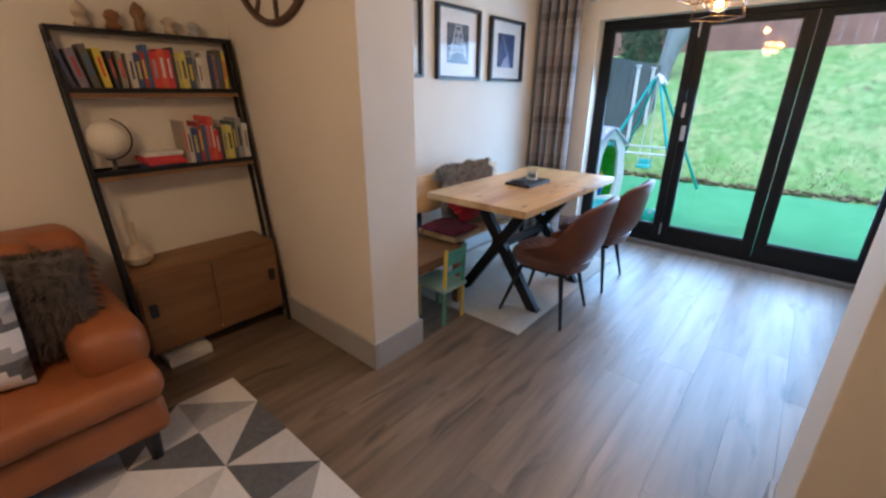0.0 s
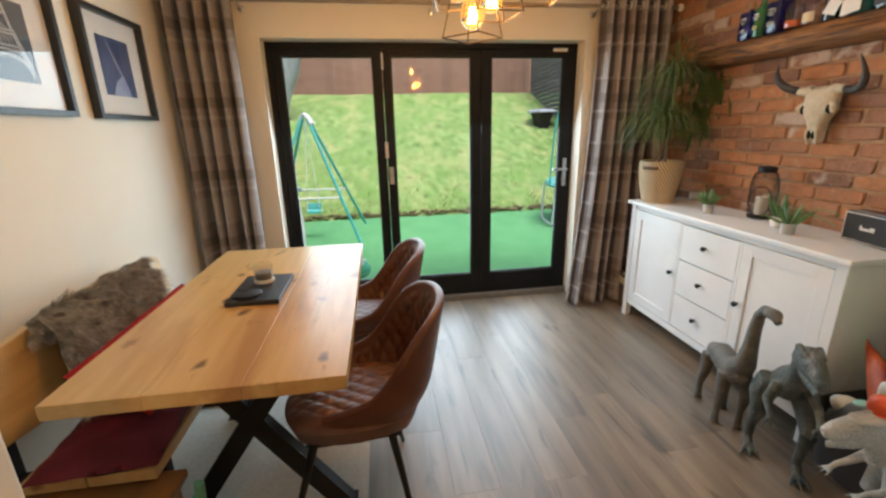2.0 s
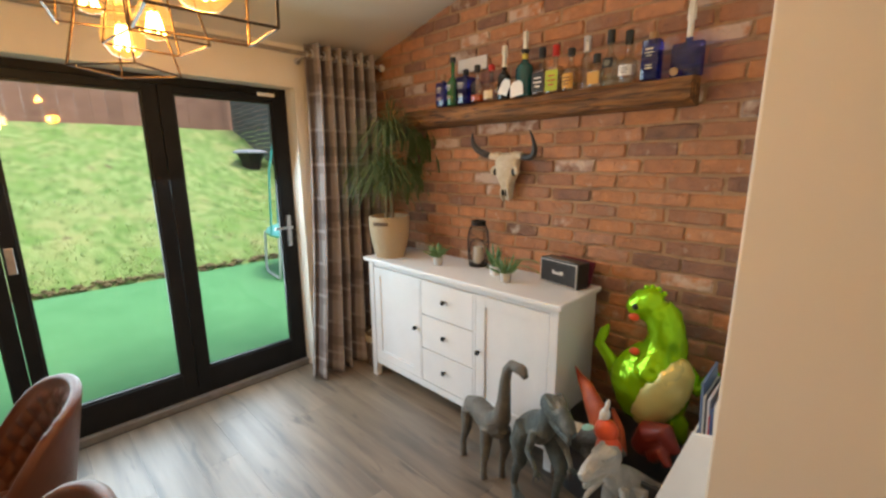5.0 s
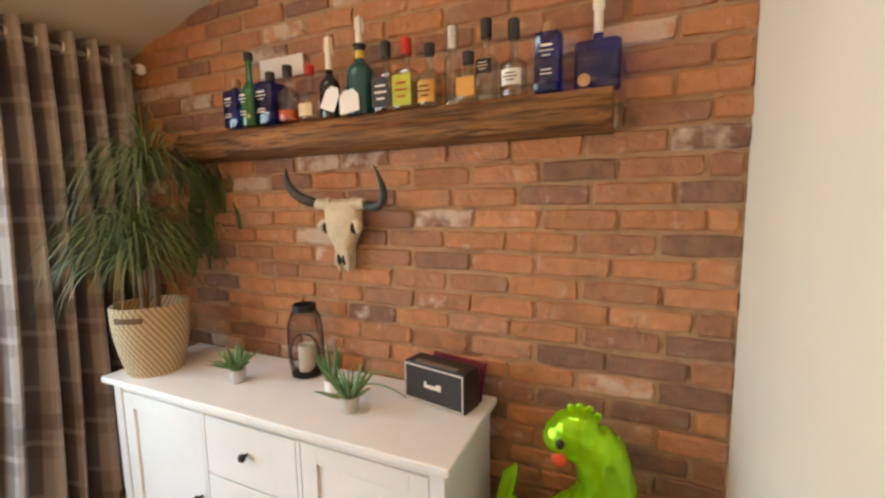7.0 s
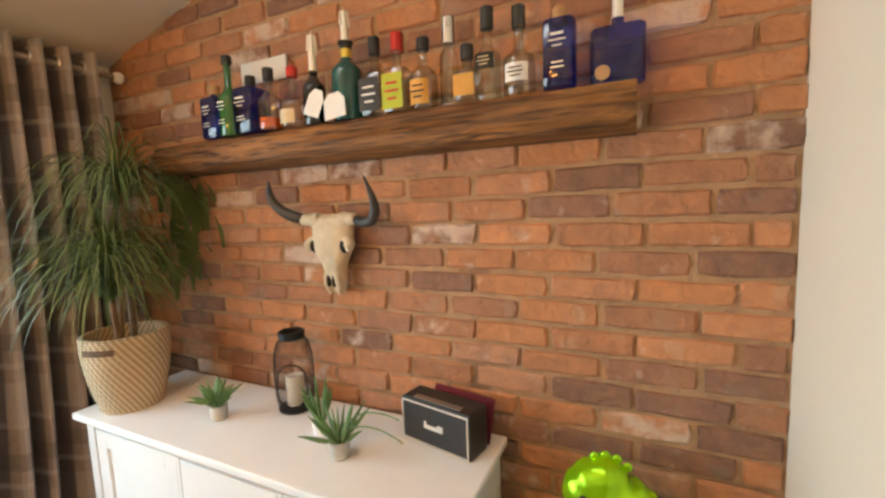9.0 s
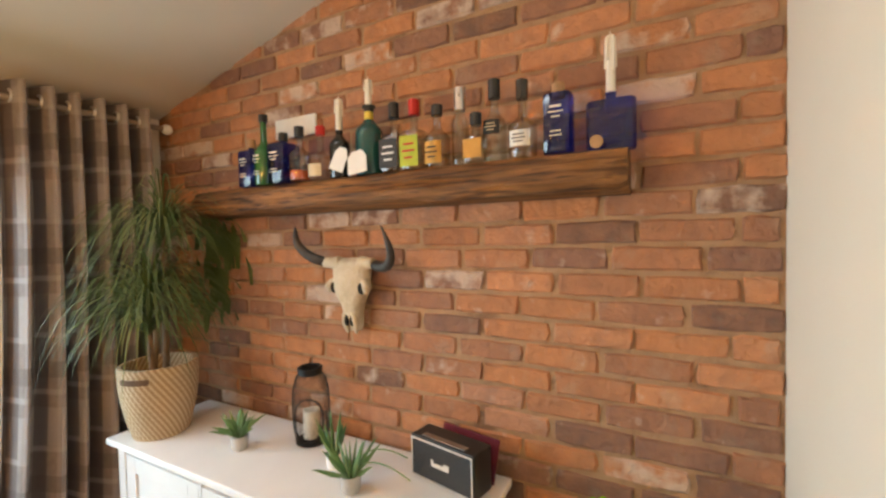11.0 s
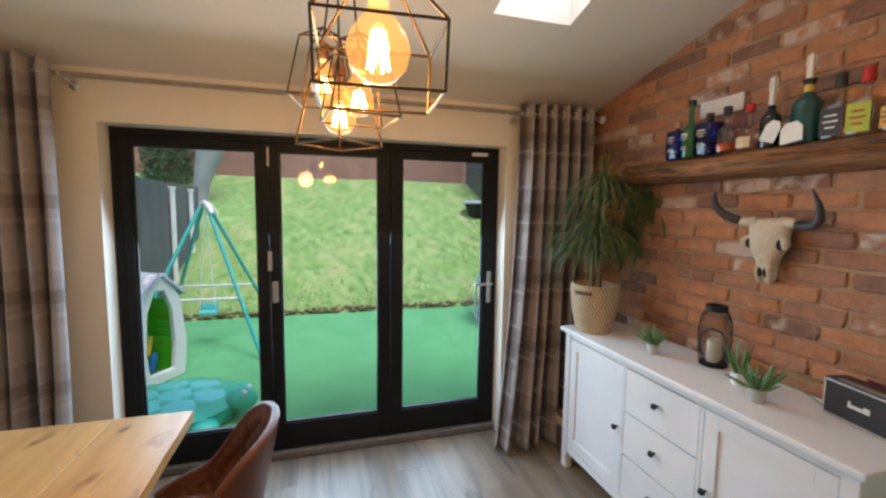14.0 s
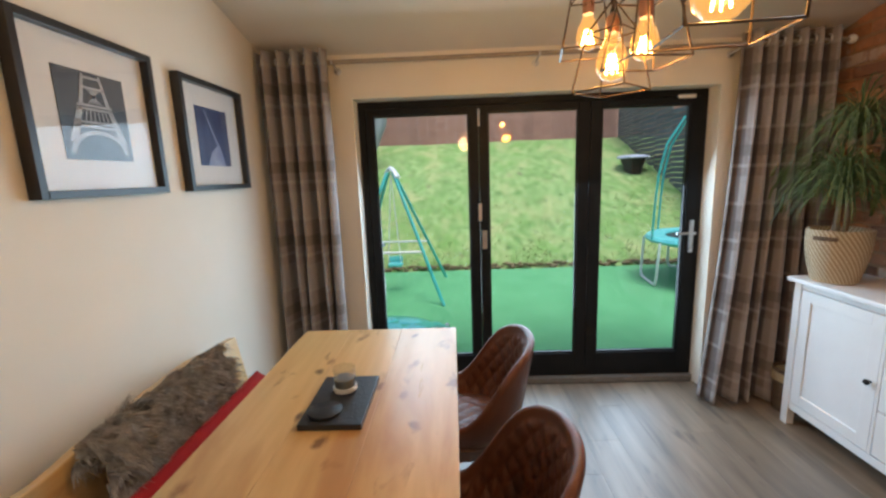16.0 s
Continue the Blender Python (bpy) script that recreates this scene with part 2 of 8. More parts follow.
# ---- mesh tools ----
def box(bm, lo, hi, m=None):
    """Adds a box to bm; m moves it."""
    c = [(a + b) / 2 for a, b in zip(lo, hi)]
    s = [abs(b - a) for a, b in zip(lo, hi)]
    t = Matrix.Translation(c) @ Matrix.Diagonal((*s, 1))
    return bmesh.ops.create_cube(bm, size=1, matrix=(m @ t) if m else t)["verts"]


def rod(bm, a, b, r, r2=None, seg=10):
    """Adds a round bar from a to b."""
    a, b = Vector(a), Vector(b)
    d = b - a
    t = Matrix.Translation((a + b) / 2) @ d.to_track_quat("Z", "Y").to_matrix().to_4x4()
    bmesh.ops.create_cone(bm, cap_ends=True, segments=seg, radius1=r, radius2=r if r2 is None else r2, depth=d.length, matrix=t)


def lathe(bm, profile, seg=20, m=None):
    """Adds a turned body from (radius, height) pairs."""
    rings = []
    for r, z in profile:
        ring = []
        for i in range(seg):
            a = 2 * math.pi * i / seg
            v = Vector((r * math.cos(a), r * math.sin(a), z))
            ring.append(bm.verts.new(m @ v if m else v))
        rings.append(ring)
    for p, q in zip(rings, rings[1:]):
        for i in range(seg):
            j = (i + 1) % seg
            bm.faces.new((p[i], p[j], q[j], q[i]))
    bm.faces.new(list(reversed(rings[0])))
    bm.faces.new(rings[-1])


def tube(bm, pts, radii, seg=12, flat=1.0):
    """Adds a round body swept along points with a radius at each, closed at both ends."""
    pts = [Vector(p) for p in pts]
    rings = []
    side = None
    for i, p in enumerate(pts):
        d = (pts[min(i + 1, len(pts) - 1)] - pts[max(i - 1, 0)]).normalized()
        if side is None:
            side = d.cross(Vector((0.013, 0.021, 1)))
            if side.length < 0.05:
                side = d.cross(Vector((0, 1, 0)))
        side = (side - d * side.dot(d)).normalized()
        up = d.cross(side)
        rings.append([bm.verts.new(p + radii[i] * (math.cos(a) * side * flat + math.sin(a) * up))
                      for a in (2 * math.pi * k / seg for k in range(seg))])
    for p, q in zip(rings, rings[1:]):
        for i in range(seg):
            j = (i + 1) % seg
            bm.faces.new((p[i], p[j], q[j], q[i]))
    bm.faces.new(list(reversed(rings[0])))
    bm.faces.new(rings[-1])


def ball(bm, c, r, s=(1, 1, 1), seg=16, rot=None):
    t = Matrix.Translation(c) @ (rot.to_4x4() if rot else Matrix.Identity(4)) @ Matrix.Diagonal((r * s[0], r * s[1], r * s[2], 1))
    bmesh.ops.create_uvsphere(bm, u_segments=seg, v_segments=max(6, seg // 2 + 2), radius=1, matrix=t)


def thing(name, loc, label, category, group="", rz=0.0, kind=""):
    """An Empty at a thing's base, to carry its parts."""
    ob = new(name)
    ob.empty_display_size = 0.05
    ob.matrix_basis = pose(*loc, 0, 0, rz)
    return tagged(ob, label, category, group, kind)


def part(name, bm, material, parent=None, label="", bevel=0.0, smooth=False, seg=2):
    """Links a bmesh as one mesh object under a thing or a part."""
    if bevel:
        es = [e for e in bm.edges if len(e.link_faces) == 2 and e.calc_face_angle() > 0.6]
        bmesh.ops.bevel(bm, geom=es, offset=bevel, segments=seg, affect="EDGES", profile=0.6)
    bmesh.ops.recalc_face_normals(bm, faces=bm.faces)
    me = bpy.data.meshes.new(name)
    bm.to_mesh(me)
    bm.free()
    me.materials.append(material)
    if smooth:
        me.polygons.foreach_set("use_smooth", [True] * len(me.polygons))
        me.set_sharp_from_angle(angle=radians(40))
    ob = new(name, me)
    ob.parent = parent
    return tagged(ob, label)


def block(name, lo, hi, material, parent=None, label="", bevel=0.0, m=None, seg=2):
    bm = bmesh.new()
    box(bm, lo, hi, m)
    return part(name, bm, material, parent, label, bevel, seg=seg)


def structure(ob, label, category):
    return tagged(ob, label, category, kind="structure")


# ---- plan (metres): x across, y towards the garden doors ----
XL, XB = -2.02, 1.555          # dining room's picture wall and the backing of the brick wall
YD, YO0, YO1 = 4.33, 1.343, 1.68  # inner face of the door wall; the two faces of the wall with the wide opening
JL, JR = -1.260, 0.445          # sides of that opening
LXL, LXR, LY = -2.42, 2.6, -2.6   # living room
DX0, DX1, DZ0, DZ1, DY = -1.47, 0.866, 0.035, 2.045, 4.46  # folding doors
HEAD = 2.28
YB = 1.712                     # where the bricks end beside that wall


def ceil_z(y):
    return 2.322 + 0.25 * (4.30 - y)


# ---- shell ----
floor = structure(block("floor", (LXL - 0.2, LY - 0.2, -0.12), (LXR + 0.2, 4.52, -0.014), M["subfloor"]), "grey-brown wood laminate floor in long planks", "floor")


def walls():
    structure(block("wall_west", (XL - 0.25, YO1, -0.12), (XL, YD, 3.1), M["wall"]), "cream painted wall with framed pictures", "wall")
    bm = bmesh.new()
    box(bm, (XL - 0.25, YD, -0.12), (DX0, YD + 0.32, 3.1))
    box(bm, (DX1, YD, -0.12), (XB + 0.25, YD + 0.32, 3.1))
    box(bm, (DX0, YD, DZ1), (DX1, YD + 0.32, 3.1))
    structure(part("wall_north", bm, M["wall"]), "cream painted wall round the folding garden doors", "wall")
    structure(block("wall_east", (XB - 0.007, YB, -0.12), (XB + 0.25, YD, 3.1), M["mortar"]), "wall of rustic red brick slips with sandy mortar", "wall")
    bm = bmesh.new()
    box(bm, (LXL - 0.2, YO0, -0.12), (JL, YO1, 3.3))
    box(bm, (JR, YO0, -0.12), (LXR + 0.2, YO1, 3.3))
    for v in bm.verts:
        if v.co.x > 1.0 and v.co.y > YO1 - 0.01:
            v.co.y = YO1 + (v.co.x - JR) * (YB - YO1) / (XB - JR)
    box(bm, (JL, YO0, HEAD), (JR, YO1, 3.3))
    structure(part("wall_opening", bm, M["wall"], bevel=0.006), "cream painted wall with a wide opening between two rooms", "wall")
    bm = bmesh.new()
    box(bm, (LXL - 0.2, LY - 0.2, -0.12), (LXL, YO0, 2.6))
    structure(part("wall_living_west", bm, M["wall"]), "cream painted living room wall behind the ladder shelf", "wall")
    structure(block("wall_living_south", (LXL, LY - 0.2, -0.12), (LXR, LY, 2.6), M["wall"]), "plain cream painted living room wall", "wall")
    structure(block("wall_living_east", (LXR, LY - 0.2, -0.12), (LXR + 0.2, YO0, 2.6), M["wall"]), "plain cream painted living room wall", "wall")
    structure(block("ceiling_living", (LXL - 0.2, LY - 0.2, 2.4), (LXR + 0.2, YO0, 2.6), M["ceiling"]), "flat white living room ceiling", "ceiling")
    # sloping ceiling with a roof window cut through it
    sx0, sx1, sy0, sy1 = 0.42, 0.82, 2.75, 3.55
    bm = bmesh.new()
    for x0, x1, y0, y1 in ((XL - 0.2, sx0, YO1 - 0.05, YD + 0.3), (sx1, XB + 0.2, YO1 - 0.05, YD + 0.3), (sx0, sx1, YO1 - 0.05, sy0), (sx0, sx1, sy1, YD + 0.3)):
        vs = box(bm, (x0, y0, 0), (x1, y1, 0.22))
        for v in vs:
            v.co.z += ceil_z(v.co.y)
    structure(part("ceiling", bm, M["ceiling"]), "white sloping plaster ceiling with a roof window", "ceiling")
    bm = bmesh.new()
    for x0, x1, y0, y1 in ((sx0 - 0.05, sx0, sy0 - 0.05, sy1 + 0.05), (sx1, sx1 + 0.05, sy0 - 0.05, sy1 + 0.05), (sx0, sx1, sy0 - 0.05, sy0), (sx0, sx1, sy1, sy1 + 0.05)):
        for v in box(bm, (x0, y0, 0.221), (x1, y1, 0.30)):
            v.co.z += ceil_z(v.co.y)
    win = structure(part("window_1", bm, M["white"], bevel=0.004), "white framed roof window in the sloping ceiling", "window")
    bm = bmesh.new()
    for v in box(bm, (sx0, sy0, 0.25), (sx1, sy1, 0.256)):
        v.co.z += ceil_z(v.co.y)
    part("pane", bm, M["pane"], win).visible_shadow = False


walls()


def skirting():
    bm = bmesh.new()
    h, d = 0.165, 0.018
    for lo, hi in (((LXL, YO0 - d), (JL + d, YO0)), ((JL, YO0), (JL + d, YO1 + d)), ((XL, YO1), (JL, YO1 + d)), ((JR - d, YO0 - d), (LXR, YO0)),
                   ((JR - d, YO0), (JR, YO1 + d)), ((XL, YO1 + d), (XL + d, YD)), ((LXL, LY), (LXL + d, YO0 - d)),
                   ((XL + d, YD - d), (DX0 - 0.02, YD)), ((DX1 + 0.02, YD - d), (XB - 0.03, YD))):
        box(bm, (*lo, 0), (*hi, h))
    structure(part("baseboard", bm, M["skirting"], bevel=0.004, seg=1), "grey painted skirting board", "baseboard")


skirting()


# ---- folding garden doors ----
def folding_doors():
    door = structure(thing("door_1", (0, DY, 0), "closed anthracite three-leaf folding glass garden door", "door"), "", "")
    fr = 0.045
    bm = bmesh.new()
    box(bm, (DX0, 0, DZ0), (DX0 + fr, 0.09, DZ1))
    box(bm, (DX1 - fr, 0, DZ0), (DX1, 0.09, DZ1))
    box(bm, (DX0 + fr, 0, DZ1 - fr), (DX1 - fr, 0.09, DZ1))
    box(bm, (DX0 + fr, 0, DZ0), (DX1 - fr, 0.09, DZ0 + fr))
    part("door_frame", bm, M["frame"], door, bevel=0.003)
    panes = ((-1.371, -0.722), (-0.596, 0.016), (0.169, 0.757))
    edges = ((DX0 + fr + 0.004, -0.659), (-0.655, 0.091), (0.095, DX1 - fr - 0.004))
    z0, z1, p0, p1 = DZ0 + fr + 0.004, DZ1 - fr - 0.004, 0.214, 1.952
    for (a, b), (p, q) in zip(edges, panes):
        bm = bmesh.new()
        box(bm, (a, -0.012, z0), (p, 0.055, z1))
        box(bm, (q, -0.012, z0), (b, 0.055, z1))
        box(bm, (p, -0.012, z0), (q, 0.055, p0))
        box(bm, (p, -0.012, p1), (q, 0.055, z1))
        leaf = part("door_leaf", bm, M["frame"], door, bevel=0.003)
        bm = bmesh.new()
        for lo, hi in (((p, 0.001, p0), (p + 0.012, 0.018, p1)), ((q - 0.012, 0.001, p0), (q, 0.018, p1)), ((p + 0.012, 0.001, p0), (q - 0.012, 0.018, p0 + 0.012)), ((p + 0.012, 0.001, p1 - 0.012), (q - 0.012, 0.018, p1))):
            box(bm, lo, hi)
        part("gasket", bm, M["black"], leaf)
        g = block("pane", (p + 0.002, 0.022, p0 + 0.002), (q - 0.002, 0.027, p1 - 0.002), M["pane"], leaf)
        g.visible_shadow = False
    # handle on the last leaf
    bm = bmesh.new()
    box(bm, (0.785, -0.024, 0.95), (0.815, -0.012, 1.175))
    rod(bm, (0.80, -0.022, 1.09), (0.80, -0.062, 1.09), 0.009)
    rod(bm, (0.81, -0.06, 1.09), (0.68, -0.06, 1.09), 0.0095)
    part("door_handle", bm, M["steel"], door, "brushed steel lever handle", bevel=0.002)
    bm = bmesh.new()
    box(bm, (-0.645, -0.030, 1.02), (-0.612, -0.012, 1.15))
    part("shoot_bolt", bm, M["steel"], door, "grey steel lock lever", bevel=0.003)
    bm = bmesh.new()
    box(bm, (-0.668, -0.026, 1.22), (-0.645, -0.012, 1.34))
    rod(bm, (-0.655, -0.02, 1.86), (-0.655, -0.02, 1.97), 0.008)
    rod(bm, (-0.655, -0.02, 0.13), (-0.655, -0.02, 0.24), 0.008)
    part("hinge", bm, M["steel"], door, "steel hinge", bevel=0.002)
    block("vent", (0.66, -0.02, 1.985), (0.775, -0.0125, 2.008), M["white"], door, "small white trickle vent", 0.002)
    # threshold strip and painted reveal
    structure(block("trim", (DX0 - 0.01, DY - 0.035, -0.0105), (DX1 + 0.01, 4.55, DZ0 - 0.001), M["threshold"], bevel=0.003), "grey threshold strip under the folding doors", "trim")


folding_doors()


# ---- dining room: large things ----
def sideboard():
    x0, x1, y0, y1, h = 1.108, 1.505, 2.425, 3.905, 0.90
    sb = thing("sideboard", (0, 0, 0), "white painted sideboard with two doors and three drawers", "sideboard")
    block("top", (x0 - 0.03, y0 - 0.025, h - 0.026), (x1 + 0.005, y1 + 0.025, h), M["white"], sb, bevel=0.006)
    for nm, lo, hi in (("side_panel", (x0 + 0.018, y0, 0.10), (x1, y0 + 0.02, h - 0.027)), ("side_panel", (x0 + 0.018, y1 - 0.02, 0.10), (x1, y1, h - 0.027)),
                       ("bottom", (x0 + 0.031, y0 + 0.021, 0.10), (x1 - 0.021, y1 - 0.021, 0.13)), ("back_panel", (x1 - 0.02, y0 + 0.021, 0.13), (x1 - 0.003, y1 - 0.021, h - 0.027)),
                       ("apron", (x0 + 0.006, y0 + 0.046, 0.105), (x0 + 0.03, y1 - 0.046, 0.15)), ("top_rail", (x0 + 0.006, y0 + 0.046, h - 0.06), (x0 + 0.03, y1 - 0.046, h - 0.027))):
        block(nm, lo, hi, M["white"], sb, bevel=0.0025)
    for y in (y0, y1 - 0.045):
        for x in (x0, x1 - 0.045):
            block("leg", (x, y - 0.001, 0), (x + 0.045, y + 0.046, h - 0.027), M["white"], sb, bevel=0.003)
    knob = []
    ya, yb, yc, yd = y0 + 0.05, 2.96, 3.37, y1 - 0.05   # far door, drawers, near door edges
    z0, z1 = 0.155, h - 0.065

    def add_knob(y, z, parent):
        b = bmesh.new()
        lathe(b, [(0.006, 0), (0.006, 0.012), (0.013, 0.016), (0.015, 0.024), (0.010, 0.031), (0.002, 0.033)], 14, Matrix.Translation((x0 + 0.004, y, z)) @ Matrix.Rotation(radians(-90), 4, "Y"))
        part("knob", b, M["black"], parent, "round black knob", smooth=True)

    def panel(p, q, ky):
        w = 0.062
        d = block("door", (x0 + 0.013, p + w, z0 + w), (x0 + 0.021, q - w, z1 - w), M["white"], sb)
        for lo, hi in (((p, z0), (p + w, z1)), ((q - w, z0), (q, z1)), ((p + w, z0), (q - w, z0 + w)), ((p + w, z1 - w), (q - w, z1))):
            block("door_rail", (x0 + 0.004, lo[0], lo[1]), (x0 + 0.022, hi[0], hi[1]), M["white"], d, bevel=0.002)
        add_knob(ky, 0.505, d)

    panel(ya, yb - 0.035, yb - 0.062)
    panel(yc + 0.02, yd, yc + 0.047)
    for i in range(3):
        a = z0 + (z1 - z0) * i / 3
        d = block("drawer", (x0 + 0.004, yb - 0.012, a + 0.004), (x0 + 0.024, yc, a + (z1 - z0) / 3 - 0.004), M["white"], sb, bevel=0.0025)
        add_knob((yb + yc) / 2, a + (z1 - z0) / 6 + 0.01, d)
    for a, b in ((yb - 0.033, yb - 0.016), (yc + 0.003, yc + 0.017)):
        block("stile", (x0 + 0.003, a, z0), (x0 + 0.03, b, z1), M["white"], sb, bevel=0.002)


sideboard()

TAB = (-1.588, -0.845, 2.115, 3.485, 0.805)


def dining_table():
    x0, x1, y0, y1, h = TAB
    t = thing("dining_table", (0, 0, 0), "rustic knotty pine dining table with black metal crossed legs", "table")
    rnd = random.Random(3)
    edges = [x0, x0 + 0.235, x0 + 0.475, x1]
    for a, b in zip(edges, edges[1:]):
        bm = bmesh.new()
        box(bm, (a + 0.0002, y0, h - 0.042), (b - 0.0002, y1, h))
        bmesh.ops.subdivide_edges(bm, edges=[e for e in bm.edges if abs(e.verts[0].co.y - e.verts[1].co.y) > 0.5], cuts=12)
        for v in bm.verts:
            if v.co.x < x0 + 0.01 or v.co.x > x1 - 0.01:
                v.co.x += 0.004 * noise.noise(v.co * 5)
        part("tabletop_board", bm, M["pine"], t, bevel=0.0022)
    for y in (2.49, 3.12):
        for s in (1, -1):
            bm = bmesh.new()
            a, b = Vector((-1.235 + s * 0.30, y, 0.0)), Vector((-1.235 - s * 0.22, y, h - 0.052))
            d = (b - a).normalized()
            side = Vector((d.z, 0, -d.x)) * 0.035
            vs = []
            for yy in (y - 0.025 + s * 0.0015, y + 0.025 + s * 0.0015):
                for p, z in ((a, 0.008), (b, h - 0.052)):
                    for k in (-1, 1):
                        q = p + side * k
                        q = q + d * ((z - q.z) / d.z)
                        vs.append(bm.verts.new((q.x, yy, q.z)))
            v = vs
            for f in ((0, 1, 3, 2), (4, 6, 7, 5), (0, 4, 5, 1), (2, 3, 7, 6), (0, 2, 6, 4), (1, 5, 7, 3)):
                bm.faces.new([v[i] for i in f])
            part("crossed_leg", bm, M["black"], t, bevel=0.002)
            block("foot_plate", (a.x - 0.045, y - 0.04, 0), (a.x + 0.045, y + 0.04, 0.008), M["black"], t, bevel=0.002)
        block("top_plate", (-1.50, y - 0.04, h - 0.052), (-0.91, y + 0.04, h - 0.0425), M["black"], t, bevel=0.002)
    block("stretcher", (-1.26, 2.517, 0.39), (-1.21, 3.093, 0.43), M["black"], t, bevel=0.003)


dining_table()

# seat leather mixed paler than the shell: its gloss is put into the colour
M["seat_sheen"] = surface("seat_leather_sheen", (0.16, 0.072, 0.048), (0.12, 0.05, 0.035), 12, 0.34, 0.2, 200)


def dining_chair(x, y):
    c = thing("dining_chair", (x, y, 0), "brown leather bucket dining chair with quilted back and black legs", "chair", "chairs at the table")
    nu, th = 190, 0.030

    def rim_height(u):
        k = min(1.0, max(0.0, (abs(u) - 0.27) / 0.40))
        return 0.850 - 0.040 * (min(abs(u), 0.30) / 0.30) ** 2.2 - 0.245 * (k * k * (3 - 2 * k)) - 0.075 * max(0.0, abs(u) - 0.62) / 0.38

    def plan(u, z):
        """Outer skin at height z and its inward direction; u runs from arm to arm round the back."""
        a = u * radians(126)
        ca, sa = math.cos(a), math.sin(a)
        k = (abs(ca) ** 2.7 + abs(sa) ** 2.7) ** (-1 / 2.7)
        v = min(1.0, max(0.0, (z - 0.375) / 0.47))
        r = 0.232 * k * (1 - 0.36 * (1 - min(1.0, v * 2.2)) ** 2.4) + 0.085 * v * max(0.0, ca) ** 1.5
        return Vector((r * ca * (1.04 if ca < 0 else 1.0), r * sa * 1.03, z)), Vector((-ca, -sa * 1.05, 0)).normalized()

    bm = bmesh.new()
    cols = []
    for i in range(nu + 1):
        u = -1 + 2 * i / nu
        top = rim_height(u)
        zc = top - th / 2
        col = []
        for j in range(17):
            z = 0.375 + (zc - 0.375) * j / 16
            col.append(plan(u, z)[0])
        p, d = plan(u, zc)
        for j in range(1, 8):
            w = math.pi * j / 8
            col.append(p + d * (th / 2 - th / 2 * math.cos(w)) + Vector((0, 0, th / 2 * math.sin(w))))
        s = u * radians(126) * 0.27
        for j in range(61):
            z = zc - (zc - 0.39) * j / 60
            p, d = plan(u, z)
            q = (abs(math.sin(math.pi * (s / 0.062 + z / 0.085))) * abs(math.sin(math.pi * (s / 0.062 - z / 0.085)))) ** 0.6
            edge = min(1.0, max(0.0, (zc - 0.022 - z) / 0.02)) * min(1.0, max(0.0, (0.92 - abs(u)) / 0.05))
            col.append(p + d * (th + edge * (0.001 + 0.010 * q)))
        cols.append([bm.verts.new(q) for q in col])
    m = len(cols[0])
    for a, b in zip(cols, cols[1:]):
        for j in range(m):
            bm.faces.new((a[j], b[j], b[(j + 1) % m], a[(j + 1) % m]))
    bm.faces.new(cols[0])
    bm.faces.new(cols[-1][::-1])
    part("backrest", bm, M["leather"], c, smooth=True)
    # seat cushion: rounded, quilted in diamonds on top
    bm = bmesh.new()
    n = 84
    top, low = [], []
    for j in range(n + 1):
        rt, rl = [], []
        for i in range(n + 1):
            u, v = -1 + 2 * i / n, -1 + 2 * j / n
            sx = u * math.sqrt(1 - v * v / 2.6)
            sy = v * math.sqrt(1 - u * u / 2.6)
            px, py = -0.035 + 0.252 * sx, 0.216 * sy
            q = (abs(math.sin(math.pi * (px / 0.085 + py / 0.062))) * abs(math.sin(math.pi * (px / 0.085 - py / 0.062)))) ** 0.5
            e = max(abs(u), abs(v)) ** 6
            rt.append(bm.verts.new((px, py, 0.468 - 0.035 * e + 0.009 * q * (1 - e))))
            rl.append(bm.verts.new((-0.035 + 0.232 * sx, 0.196 * sy, 0.372 - 0.02 * (1 - e))))
        top.append(rt)
        low.append(rl)
    for j in range(n):
        for i in range(n):
            bm.faces.new((top[j][i], top[j][i + 1], top[j + 1][i + 1], top[j + 1][i]))
            bm.faces.new((low[j][i + 1], low[j][i], low[j + 1][i], low[j + 1][i + 1]))
    for i in range(n):
        bm.faces.new((top[0][i + 1], top[0][i], low[0][i], low[0][i + 1]))
        bm.faces.new((top[n][i], top[n][i + 1], low[n][i + 1], low[n][i]))
        bm.faces.new((top[i][0], top[i + 1][0], low[i + 1][0], low[i][0]))
        bm.faces.new((top[i + 1][n], top[i][n], low[i][n], low[i + 1][n]))
    part("seat", bm, M["seat_sheen"], c, smooth=True)
    block("seat_frame", (-0.18, -0.15, 0.335), (0.13, 0.15, 0.358), M["black"], c, bevel=0.006)
    for sx, sy in ((1, 1), (1, -1), (-1, 1), (-1, -1)):
        bm = bmesh.new()
        rod(bm, (-0.045 + sx * 0.135, sy * 0.13, 0.345), (-0.067 + sx * 0.218, sy * 0.205, 0), 0.016, 0.009, 12)
        part("leg", bm, M["black"], c, smooth=True)
    return c


chair = dining_chair(-0.86, 2.515)
chair.matrix_basis = pose(-0.839, 2.57, 0, 0, 0, 2.5) @ Matrix.Diagonal((1.03, 1.03, 1.0, 1))
copy_thing(chair, pose(-0.842, 3.282, 0, 0, 0, 1.5) @ Matrix.Diagonal((1.03, 1.03, 1.0, 1)))


